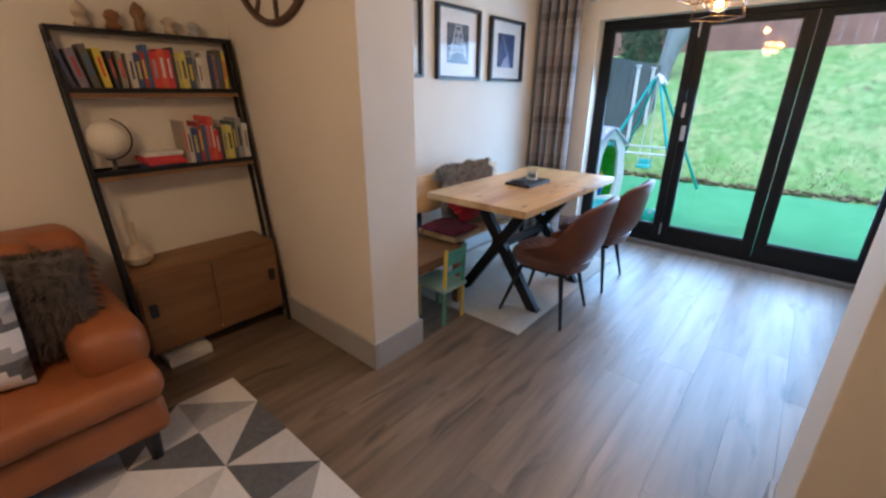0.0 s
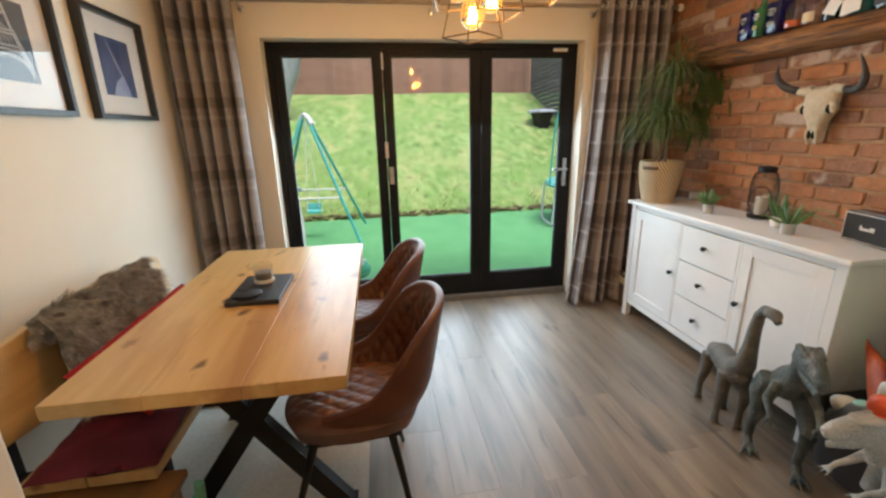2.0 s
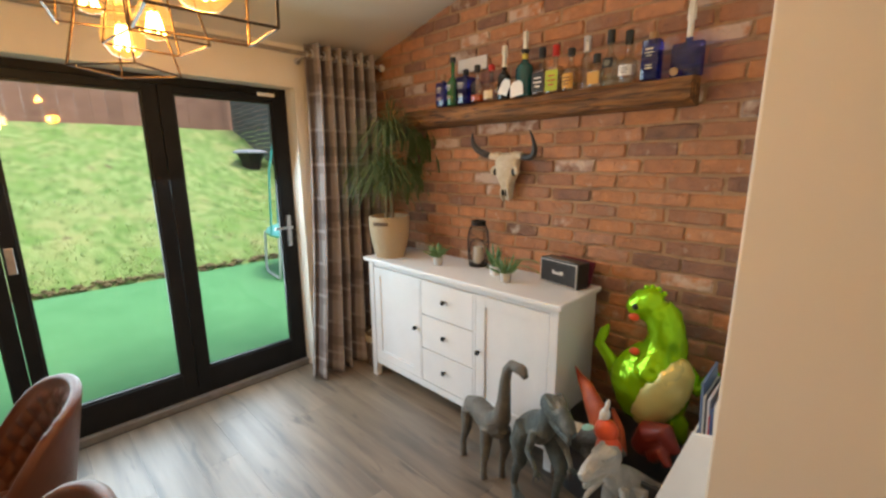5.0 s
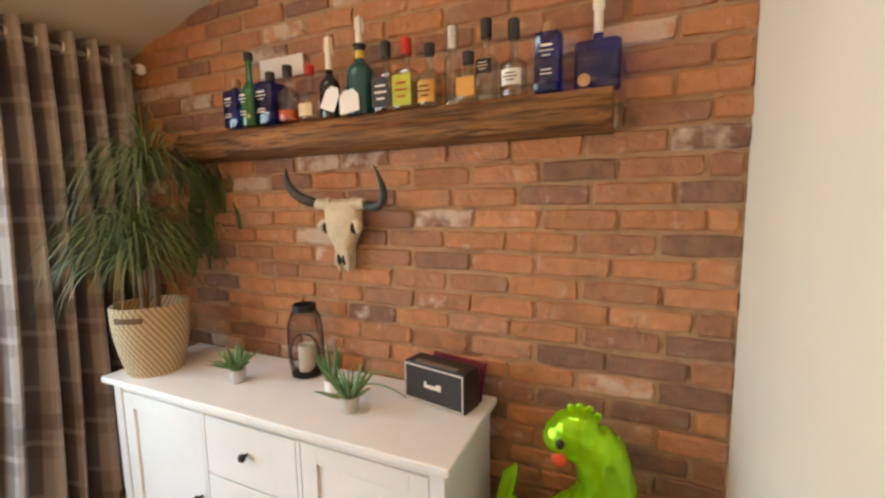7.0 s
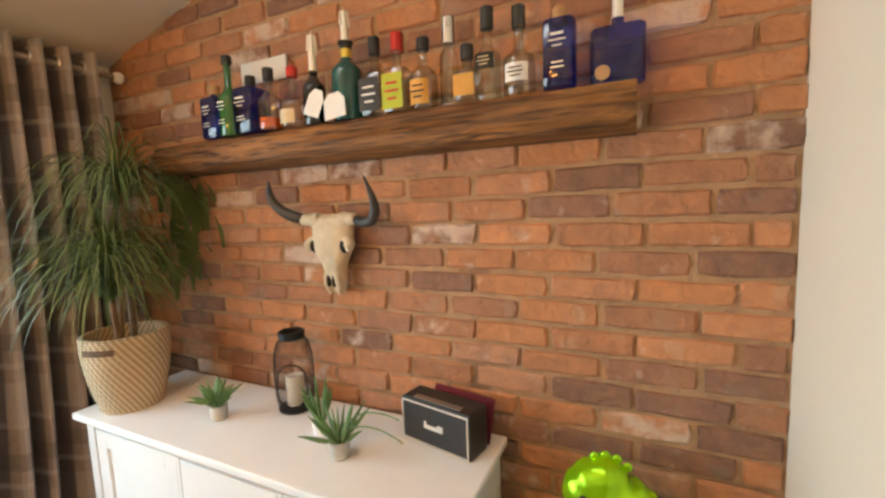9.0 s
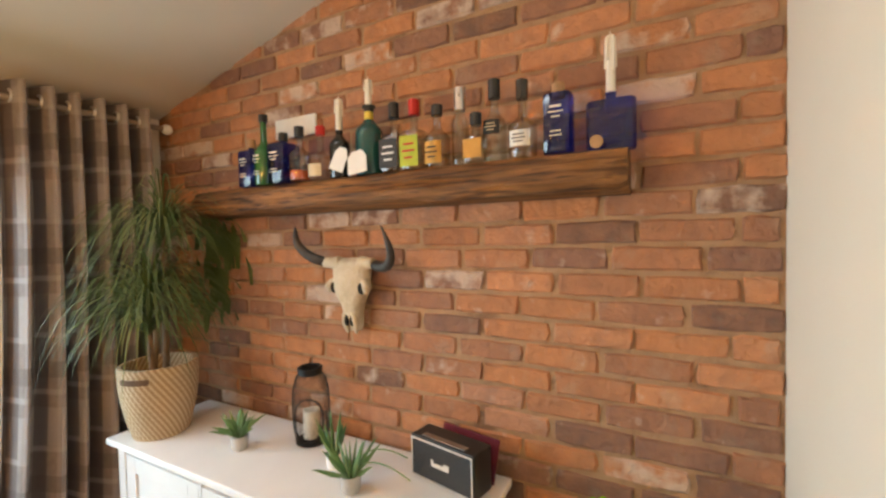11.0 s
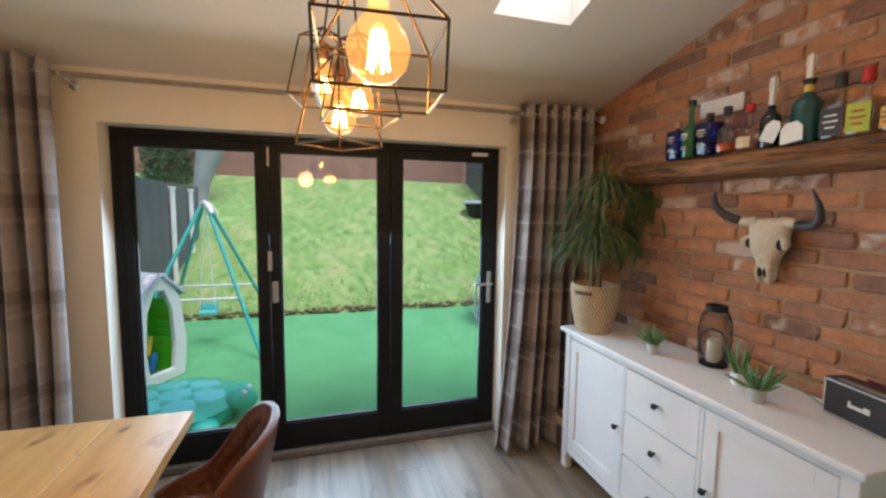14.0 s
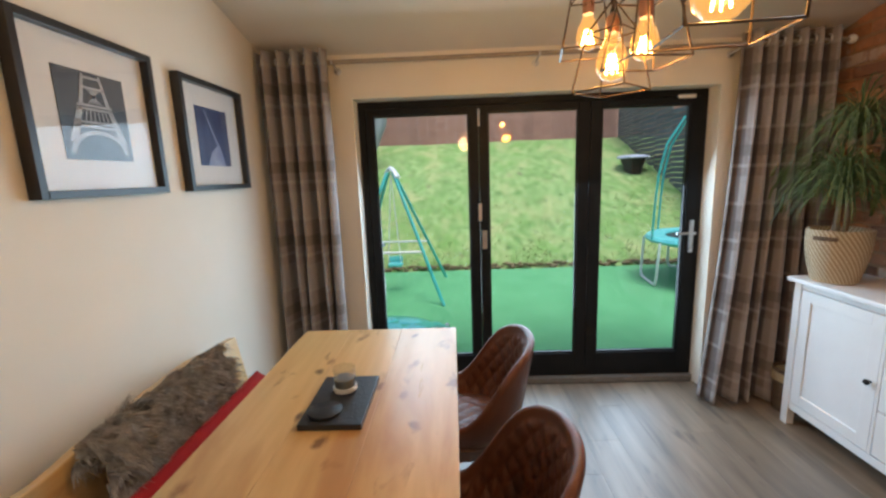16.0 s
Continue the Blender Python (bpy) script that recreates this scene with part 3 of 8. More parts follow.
def curtain(name, x0, x1, y, folds, seed, spread=0.0):
    """A hanging curtain with deep folds on eyelets."""
    cu = thing(name, (0, 0, 0), "floor-length taupe and grey checked curtain on metal eyelets", "curtain", "curtains at the garden doors")
    rnd = random.Random(seed)
    nu, nv = folds * 14, 46
    amp = [rnd.uniform(0.8, 1.15) for _ in range(folds * 2 + 2)]
    bm = bmesh.new()
    uvl = bm.loops.layers.uv.new("cloth")
    rows = []
    for j in range(nv + 1):
        v = j / nv
        z = 2.305 * v + 0.012 * (1 - v)
        row = []
        for i in range(nu + 1):
            u = i / nu
            ph = u * folds * 2 * math.pi
            k = int(u * folds * 2)
            a = (0.052 + 0.02 * (1 - v)) * amp[k]
            w = math.sin(ph + 0.5 * math.sin(ph * 0.5 + v * 1.5) * (1 - v))
            xx = x0 + (x1 - x0) * u + 0.02 * (1 - v) * math.sin(3 * u * 6 + seed) - spread * (1 - v) ** 2.5 * (1 - u)
            yy = y + a * w + 0.012 * noise.noise(Vector((u * 7, v * 3, seed))) - 0.05 * (1 - v) ** 6
            row.append((bm.verts.new((xx, yy, z)), u, v))
        rows.append(row)
    for j in range(nv):
        for i in range(nu):
            q = (rows[j][i], rows[j][i + 1], rows[j + 1][i + 1], rows[j + 1][i])
            f = bm.faces.new([w[0] for w in q])
            for lp, w in zip(f.loops, q):
                lp[uvl].uv = (w[1] * folds * 0.30, w[2] * 2.29)
    ob = part("cloth", bm, M["plaid"], cu, smooth=True)
    so = ob.modifiers.new("thickness", "SOLIDIFY")
    so.thickness = 0.004
    for i in range(folds):
        b = bmesh.new()
        t = pose(x0 + (x1 - x0) * (i + 0.5) / folds, y, 2.245, 0, 90, 0)
        r = []
        for a in range(20):
            an = 2 * math.pi * a / 20
            r.append([b.verts.new(t @ Vector(((0.024 + 0.006 * math.cos(s)) * math.cos(an), (0.024 + 0.006 * math.cos(s)) * math.sin(an), 0.006 * math.sin(s)))) for s in (2 * math.pi * q / 6 for q in range(6))])
        for p, q in zip(r, r[1:] + r[:1]):
            for s in range(6):
                b.faces.new((p[s], p[(s + 1) % 6], q[(s + 1) % 6], q[s]))
        part("eyelet", b, M["steel"], cu, smooth=True)
    return cu


def plaid():
    """Woven check in greys and taupe on the cloth's own coordinates."""
    m = surface("checked_cloth", (0.215, 0.18, 0.168), (0.27, 0.235, 0.222), 40, 0.9, 0.3, 500)
    n, l = m.node_tree.nodes, m.node_tree.links
    b = n["Principled BSDF"]
    uv = n.new("ShaderNodeUVMap")
    uv.uv_map = "cloth"
    sep = n.new("ShaderNodeSeparateXYZ")
    l.new(uv.outputs[0], sep.inputs[0])
    col = b.inputs["Base Color"].links[0].from_socket

    def band(axis, period, centre, width, colour, fac):
        nonlocal col
        mo = n.new("ShaderNodeMath")
        mo.operation = "PINGPONG"
        mo.inputs[1].default_value = period / 2
        sh = n.new("ShaderNodeMath")
        sh.operation = "ADD"
        sh.inputs[1].default_value = centre
        l.new(sep.outputs[axis], sh.inputs[0])
        l.new(sh.outputs[0], mo.inputs[0])
        lt = n.new("ShaderNodeMapRange")
        lt.inputs["From Min"].default_value, lt.inputs["From Max"].default_value = width, width + 0.006
        lt.inputs["To Min"].default_value, lt.inputs["To Max"].default_value = fac, 0
        l.new(mo.outputs[0], lt.inputs["Value"])
        mx = n.new("ShaderNodeMix")
        mx.data_type = "RGBA"
        mx.inputs["B"].default_value = lin(colour)
        l.new(col, mx.inputs["A"])
        l.new(lt.outputs[0], mx.inputs["Factor"])
        col = mx.outputs["Result"]

    band("Y", 0.46, 0.0, 0.075, (0.40, 0.37, 0.36), 0.5)
    band("X", 0.30, 0.05, 0.05, (0.40, 0.37, 0.37), 0.5)
    band("Y", 0.46, 0.23, 0.03, (0.12, 0.10, 0.09), 0.5)
    band("X", 0.30, 0.17, 0.03, (0.095, 0.07, 0.065), 0.7)
    band("Y", 0.23, 0.09, 0.008, (0.5, 0.47, 0.46), 0.35)
    l.new(col, b.inputs["Base Color"])
    return m


M["plaid"] = plaid()
curtain("curtain", -2.005, -1.575, 4.175, 5, 1)
curtain("curtain", 0.89, 1.42, 4.195, 6, 8, 0.15)


M["pole"] = surface("satin_nickel", (0.30, 0.25, 0.20), (0.36, 0.31, 0.25), 20, 0.45, metal=0.25)


def curtain_pole():
    p = thing("curtain_pole", (0, 0, 0), "thin brushed metal curtain pole above the garden doors", "curtain pole")
    bm = bmesh.new()
    rod(bm, (-1.99, 4.195, 2.238), (1.50, 4.195, 2.238), 0.0135, seg=14)
    part("pole", bm, M["pole"], p, smooth=True)
    for x in (1.51,):
        bm = bmesh.new()
        ball(bm, (x, 4.195, 2.238), 0.026)
        part("finial", bm, M["white"], p, "pale round finial", smooth=True)
    for x in (-1.55, -0.3, 0.9):
        bm = bmesh.new()
        rod(bm, (x, 4.33, 2.215), (x, 4.195, 2.235), 0.007)
        ball(bm, (x, 4.195, 2.238), 0.016, (0.7, 1, 1))
        lathe(bm, [(0.022, 0), (0.022, 0.008), (0.012, 0.012)], 14, pose(x, 4.33, 2.215, 90, 0, 0))
        part("bracket", bm, M["steel"], p, smooth=True)


curtain_pole()


def bench():
    b = thing("bench", (0, 0, 0), "pine bench with live-edge backrest on black metal legs", "bench")
    y0, y1 = 2.24, 3.36
    for a, c in ((-1.80, -1.63), (-1.626, -1.44)):
        bm = bmesh.new()
        box(bm, (a, y0, 0.44), (c, y1, 0.48))
        part("seat_board", bm, M["pine"], b, bevel=0.005)
    bm = bmesh.new()
    vs = box(bm, (-0.02, y0, 0), (0.02, y1, 0.29))
    bmesh.ops.subdivide_edges(bm, edges=[e for e in bm.edges if abs(e.verts[0].co.y - e.verts[1].co.y) > 0.5], cuts=24)
    for v in bm.verts:
        v.co.z += 0.018 * noise.noise(Vector((v.co.y * 5, v.co.z, 1.3))) + (0.012 * math.sin(v.co.y * 7) if v.co.z > 0.1 else 0)
        v.co = pose(-1.855, 0, 0.56, 0, -9, 0) @ v.co
    part("backrest", bm, M["pine"], b, bevel=0.005)
    for y in (y0 + 0.12, y1 - 0.12):
        bm = bmesh.new()
        for x in (-1.77, -1.49):
            box(bm, (x - 0.02, y - 0.02, 0), (x + 0.02, y + 0.02, 0.44))
        box(bm, (-1.75, y - 0.02, 0.40), (-1.51, y + 0.02, 0.44))
        box(bm, (-1.75, y - 0.02, 0.0), (-1.51, y + 0.02, 0.03))
        part("leg", bm, M["black"], b, bevel=0.002)
        bm = bmesh.new()
        box(bm, (-1.915, y - 0.02, 0.41), (-1.895, y + 0.02, 0.74))
        box(bm, (-1.915, y - 0.02, 0.40), (-1.77, y + 0.02, 0.41))
        part("back_support", bm, M["black"], b, bevel=0.002)


bench()


# ---- pendant lamp ----
M["amber"] = glass("amber_bulb_glass", (1.0, 0.86, 0.58), 0.04, 0.05, (1.0, 0.50, 0.14, 0.22))
M["filament"] = glow("glowing_filament", (1.0, 0.62, 0.22), 30)
M["cage"] = surface("bronze_wire", (0.045, 0.03, 0.02), (0.08, 0.055, 0.035), 12, 0.4, metal=0.6)
BULBS = ((-0.237, 2.545, 1.918, 0.064, -4), (-0.291, 3.041, 1.890, 0.052, 42), (-0.336, 3.162, 2.012, 0.042, -12), (-0.244, 2.903, 1.908, 0.042, 8))


def pendant():
    p = thing("pendant_lamp", (-0.29, 2.9, 0), "cluster pendant lamp of wire cages with lit amber filament bulbs", "ceiling lamp")
    o = Vector((-0.29, 2.9, 0))
    bm = bmesh.new()
    lathe(bm, [(0.09, 0), (0.09, 0.02), (0.05, 0.035)], 28, pose(0, 0, ceil_z(2.9) - 0.03))
    part("ceiling_rose", bm, M["cage"], p, smooth=True)
    for bx, by, bz, r, turn in BULBS:
        c = Vector((bx, by, bz)) - o
        big = r > 0.06
        bm = bmesh.new()
        if big:
            prof = [(0.001, -r), (r * 0.5, -r * 0.87), (r * 0.87, -r * 0.5), (r, 0), (r * 0.9, r * 0.45), (r * 0.62, r * 0.85), (r * 0.36, r * 1.2), (0.02, r * 1.5)]
        else:
            prof = [(0.001, -r * 1.05), (r * 0.6, -r * 0.85), (r * 0.95, -r * 0.35), (r, 0.1 * r), (r * 0.85, r * 0.8), (r * 0.5, r * 1.5), (0.016, r * 2.0)]
        lathe(bm, prof, 24, Matrix.Translation(c))
        bulb = part("bulb", bm, M["amber"], p, "amber glass filament bulb", smooth=True)
        bulb.visible_shadow = False
        h = prof[-1][1]
        bm = bmesh.new()
        for k in range(6):
            a = k * math.pi / 3
            q = Vector((0.014 * math.cos(a), 0.014 * math.sin(a), 0))
            rod(bm, c + q * 0.7 + Vector((0, 0, r * 0.6)), c + q * 1.5 + Vector((0, 0, -r * 0.55)), 0.0028, seg=6)
        part("filament", bm, M["filament"], bulb)
        bm = bmesh.new()
        lathe(bm, [(0.019, h - 0.005), (0.021, h + 0.01), (0.021, h + 0.045), (0.012, h + 0.055), (0.004, h + 0.06)], 16, Matrix.Translation(c))
        part("lamp_holder", bm, M["copper"], p, "copper lamp holder", smooth=True)
        bm = bmesh.new()
        topc = Vector((0.03 * math.cos(turn), 0.03 * math.sin(turn), ceil_z(2.9) - 0.03))
        rod(bm, c + Vector((0, 0, h + 0.055)), topc, 0.0032, seg=8)
        part("cable", bm, M["cage"], p)
        # open wire cage: a narrow frame at the foot, a wider one above it, bars to the holder
        s0, s1, hh = ((0.116, 0.092), (0.120, 0.095), 0.125) if big else ((0.092, 0.092), (0.060, 0.060), 0.185)
        zb = -0.092 if big else (-0.085 if r > 0.05 else -0.050)
        rot = Matrix.Rotation(radians(turn), 3, "Z")
        cage = thing("cage", (0, 0, 0), "", "")
        cage.parent = p
        sgn = ((1, 1), (-1, 1), (-1, -1), (1, -1))
        lo = [c + rot @ Vector((s0[0] * i, s0[1] * j, zb)) for i, j in sgn]
        md = [c + rot @ Vector((s1[0] * i, s1[1] * j, zb + hh)) for i, j in sgn]
        tip = c + Vector((0, 0, h + 0.10))
        for k in range(4):
            for a, b in ((lo[k], lo[(k + 1) % 4]), (md[k], md[(k + 1) % 4]), (lo[k], md[k]), (md[k], tip)):
                bm = bmesh.new()
                rod(bm, a, b, 0.0032, seg=6)
                part("wire", bm, M["cage"], cage)
        lamp = new("bulb_light", bpy.data.lights.new("bulb_light", "POINT"))
        lamp.data.energy, lamp.data.color, lamp.data.shadow_soft_size = (5.6 if big else 3.9), (1.0, 0.46, 0.115), 0.025
        lamp.location = (bx, by, bz)


pendant()


# ---- pictures ----
M["picture_frame"] = surface("black_frame_wood", (0.012, 0.011, 0.011), (0.02, 0.019, 0.018), 20, 0.35)
M["mat"] = surface("picture_mount", (0.74, 0.72, 0.69), (0.78, 0.76, 0.73), 30, 0.9)
M["print_dark"] = surface("print_night_grey", (0.03, 0.033, 0.042), (0.065, 0.07, 0.08), 6, 0.5)
M["print_iron"] = surface("print_pale_iron", (0.58, 0.58, 0.58), (0.36, 0.36, 0.37), 60, 0.5)
M["print_blue"] = surface("print_deep_blue", (0.02, 0.03, 0.10), (0.07, 0.09, 0.20), 5, 0.5)
M["print_ray"] = surface("print_pale_ray", (0.40, 0.42, 0.55), (0.22, 0.25, 0.42), 10, 0.5)


def picture(y0, y1, z0, z1, motif, label):
    p = thing("framed_picture", (XL, (y0 + y1) / 2, z0), label, "picture", "pictures on the wall")
    w, h = y1 - y0, z1 - z0
    fw, d = 0.024, 0.040
    bm = bmesh.new()
    for lo, hi in (((0.001, -w / 2, 0), (d, -w / 2 + fw, h)), ((0.001, w / 2 - fw, 0), (d, w / 2, h)), ((0.001, -w / 2 + fw, 0), (d, w / 2 - fw, fw)), ((0.001, -w / 2 + fw, h - fw), (d, w / 2 - fw, h))):
        box(bm, lo, hi)
    part("frame", bm, M["picture_frame"], p, bevel=0.002)
    block("mount", (0.002, -w / 2 + fw, fw), (0.009, w / 2 - fw, h - fw), M["mat"], p, "white card mount")
    iw, ih, cz = w * 0.25, h * 0.27, h * 0.50
    block("print", (0.009, -iw, cz - ih), (0.0115, iw, cz + ih), M["print_dark"] if motif == "tower" else M["print_blue"], p, "dark photographic print")
    bm = bmesh.new()
    x = 0.013

    def quad(pts):
        bm.faces.new([bm.verts.new((x, a * iw, cz + b * ih)) for a, b in pts])

    if motif == "tower":
        # lattice tower: tapering legs, two decks, an arch below
        for s in (-1, 1):
            quad(((s * 0.20, 0.95), (s * 0.27, 0.95), (s * 0.46, 0.25), (s * 0.34, 0.25)))
            quad(((s * 0.36, 0.2), (s * 0.50, 0.2), (s * 0.86, -0.6), (s * 0.62, -0.6)))
        for z, wd in ((0.62, 0.36), (0.22, 0.52), (0.14, 0.54), (-0.16, 0.68), (-0.26, 0.70), (0.85, 0.28)):
            quad(((-wd, z), (wd, z), (wd, z + 0.05), (-wd, z + 0.05)))
        for k in range(6):
            a = -0.6 + 0.24 * k
            quad(((a * 0.6, -0.20), (a * 0.6 + 0.03, -0.20), (a * 0.42 + 0.03, 0.2), (a * 0.42, 0.2)))
            quad(((a * 0.35, 0.28), (a * 0.35 + 0.03, 0.28), (-a * 0.3 + 0.03, 0.62), (-a * 0.3, 0.62)))
        for k in range(12):
            t0, t1 = math.pi * k / 12, math.pi * (k + 1) / 12
            quad([(r * math.cos(t), -0.85 + r * 0.62 * math.sin(t)) for r, t in ((0.72, t0), (0.72, t1), (0.86, t1), (0.86, t0))])
        part("print_tower", bm, M["print_iron"], p, "pale lattice tower on the print")
    else:
        quad(((-0.5, 0.9), (-0.46, 0.92), (0.2, -0.2), (0.1, -0.25)))
        quad(((-0.3, -0.55), (0.25, -0.2), (0.6, -1), (-0.6, -1)))
        part("print_ray", bm, M["print_ray"], p, "pale diagonal ray on the print")
    g = block("glazing", (0.020, -w / 2 + fw, fw), (0.022, w / 2 - fw, h - fw), M["pane"], p)
    g.visible_shadow = False


picture(2.672, 3.205, 1.515, 2.03, "tower", "black framed print of a lattice iron tower in white mount")
picture(3.36, 3.89, 1.513, 2.018, "ray", "black framed deep blue night print in white mount")
picture(1.985, 2.515, 1.52, 2.03, "tower", "black framed dark print in a white mount")


# ---- shelf beam ----
def beam_shelf():
    sh = thing("wall_shelf", (0, 0, 0), "rough old timber beam shelf on the brick wall", "shelf")
    bm = bmesh.new()
    y0, y1, ny = 2.052, 3.84, 150
    # section, from the wall round the top, the rough face and the chamfered underside
    sec = [(1.540, 1.886), (1.46, 1.887), (1.425, 1.886), (1.408, 1.878), (1.398, 1.864), (1.394, 1.850), (1.397, 1.836), (1.395, 1.822), (1.397, 1.806), (1.404, 1.792), (1.42, 1.780), (1.48, 1.772), (1.540, 1.772)]
    rows = []
    for i in range(ny + 1):
        y = y0 + (y1 - y0) * i / ny
        end = min(1.0, (y - y0) / 0.02, (y1 - y) / 0.12)
        row = []
        for k, (x, z) in enumerate(sec):
            if 2 <= k <= 10:
                a = noise.noise(Vector((y * 2.6, z * 40, 2.0)))
                b = abs(noise.noise(Vector((y * 1.3, z * 75, 9.0))))
                c = noise.noise(Vector((y * 14, z * 60, 4.0)))
                x += 0.010 * a + 0.006 * c + 0.012 * max(0.0, 0.25 - b) / 0.25 + 0.014 * (noise.noise(Vector((y * 1.1, 0, 5.0))) + 0.3)
                if k > 7:
                    z += 0.012 * noise.noise(Vector((y * 3.0, 1.0, 8.0))) + 0.008 * (1 - end)
                else:
                    z += 0.002 * c
            row.append(bm.verts.new((x, y, z)))
        rows.append(row)
    for p, q in zip(rows, rows[1:]):
        for k in range(len(sec) - 1):
            bm.faces.new((p[k], p[k + 1], q[k + 1], q[k]))
        bm.faces.new((p[-1], p[0], q[0], q[-1]))
    bm.faces.new(rows[0])
    bm.faces.new(rows[-1][::-1])
    part("beam", bm, M["beam"], sh, smooth=True)


beam_shelf()


# ---- dining room: smaller things ----
M["rug_grey"] = surface("flat_grey_rug", (0.50, 0.47, 0.41), (0.60, 0.57, 0.51), 60, 0.95, 0.5, 300)
M["bone"] = surface("bone", (0.66, 0.58, 0.44), (0.48, 0.38, 0.25), 14, 0.7, 0.5, 60)
M["horn"] = surface("black_horn", (0.02, 0.017, 0.015), (0.06, 0.05, 0.045), 20, 0.4, 0.2, 60)
M["socket_shade"] = surface("painted_socket_shade", (0.012, 0.009, 0.007), (0.022, 0.017, 0.013), 20, 0.95)
M["slate"] = surface("slate", (0.012, 0.013, 0.016), (0.022, 0.024, 0.028), 12, 0.42, 0.25, 80)
M["wax"] = surface("candle_wax", (0.80, 0.74, 0.62), (0.85, 0.8, 0.7), 8, 0.5)
M["clear"] = glass("clear_glass", (0.95, 0.96, 0.95), 0.06)
M["clear_bottle"] = glass("clear_bottle_glass", (0.86, 0.86, 0.80), 0.10)
M["blue_bottle"] = glass("cobalt_bottle_glass", (0.16, 0.23, 0.82), 0.08)
M["green_bottle"] = surface("green_bottle_glass", (0.012, 0.09, 0.02), (0.02, 0.13, 0.03), 6, 0.08, coat=0.5)
M["teal_bottle"] = surface("teal_bottle_glass", (0.006, 0.06, 0.06), (0.01, 0.09, 0.085), 6, 0.10, coat=0.5)
M["dark_bottle"] = surface("black_bottle_glass", (0.01, 0.01, 0.01), (0.02, 0.02, 0.018), 6, 0.12, coat=0.5)
M["cap"] = surface("black_cap", (0.012, 0.012, 0.012), (0.025, 0.025, 0.025), 20, 0.4)
M["red"] = surface("red_plastic", (0.55, 0.02, 0.015), (0.45, 0.015, 0.01), 8, 0.4)
M["cork"] = surface("cork", (0.36, 0.20, 0.09), (0.48, 0.28, 0.14), 40, 0.8)
M["paper"] = surface("white_paper", (0.72, 0.70, 0.65), (0.78, 0.76, 0.72), 20, 0.8)
M["label_cream"] = surface("cream_label", (0.62, 0.48, 0.28), (0.68, 0.55, 0.36), 30, 0.7)
M["label_black"] = surface("black_label", (0.02, 0.02, 0.02), (0.035, 0.035, 0.035), 30, 0.6)
M["label_lime"] = surface("yellow_green_label", (0.45, 0.45, 0.03), (0.30, 0.42, 0.03), 30, 0.6)
M["label_amber"] = surface("amber_label", (0.62, 0.33, 0.07), (0.55, 0.27, 0.05), 30, 0.6)
M["spirit_orange"] = surface("orange_liquid", (0.75, 0.13, 0.02), (0.65, 0.10, 0.02), 6, 0.15)
M["leaf"] = surface("drooping_leaf", (0.06, 0.105, 0.025), (0.13, 0.175, 0.06), 12, 0.5, stretch=(1, 1, 0.3), c3=(0.16, 0.20, 0.08))
M["succulent"] = surface("succulent_leaf", (0.09, 0.20, 0.06), (0.16, 0.28, 0.12), 25, 0.5)
M["bark"] = surface("bark", (0.22, 0.15, 0.09), (0.14, 0.09, 0.05), 20, 0.9, 0.8, 60)
def basket_weave():
    m = surface("seagrass_basket", (0.58, 0.46, 0.29), (0.66, 0.55, 0.37), 40, 0.85, 0.5, 200)
    n, l = m.node_tree.nodes, m.node_tree.links
    b = n["Principled BSDF"]
    geo, mp, wv = n.new("ShaderNodeTexCoord"), n.new("ShaderNodeMapping"), n.new("ShaderNodeTexWave")
    l.new(geo.outputs["UV"], mp.inputs["Vector"])
    mp.inputs["Rotation"].default_value = (0, 0, radians(38))
    wv.inputs["Scale"].default_value, wv.inputs["Distortion"].default_value, wv.inputs["Detail Scale"].default_value = 14, 1.2, 3
    l.new(mp.outputs[0], wv.inputs["Vector"])
    mx = n.new("ShaderNodeMix")
    mx.data_type = "RGBA"
    mx.inputs["B"].default_value = lin((0.24, 0.15, 0.07))
    mr = n.new("ShaderNodeMapRange")
    mr.inputs["From Min"].default_value, mr.inputs["From Max"].default_value, mr.inputs["To Max"].default_value = 0.55, 0.75, 0.8
    l.new(wv.outputs["Fac"], mr.inputs["Value"])
    l.new(mr.outputs[0], mx.inputs["Factor"])
    l.new(b.inputs["Base Color"].links[0].from_socket, mx.inputs["A"])
    l.new(mx.outputs["Result"], b.inputs["Base Color"])
    return m


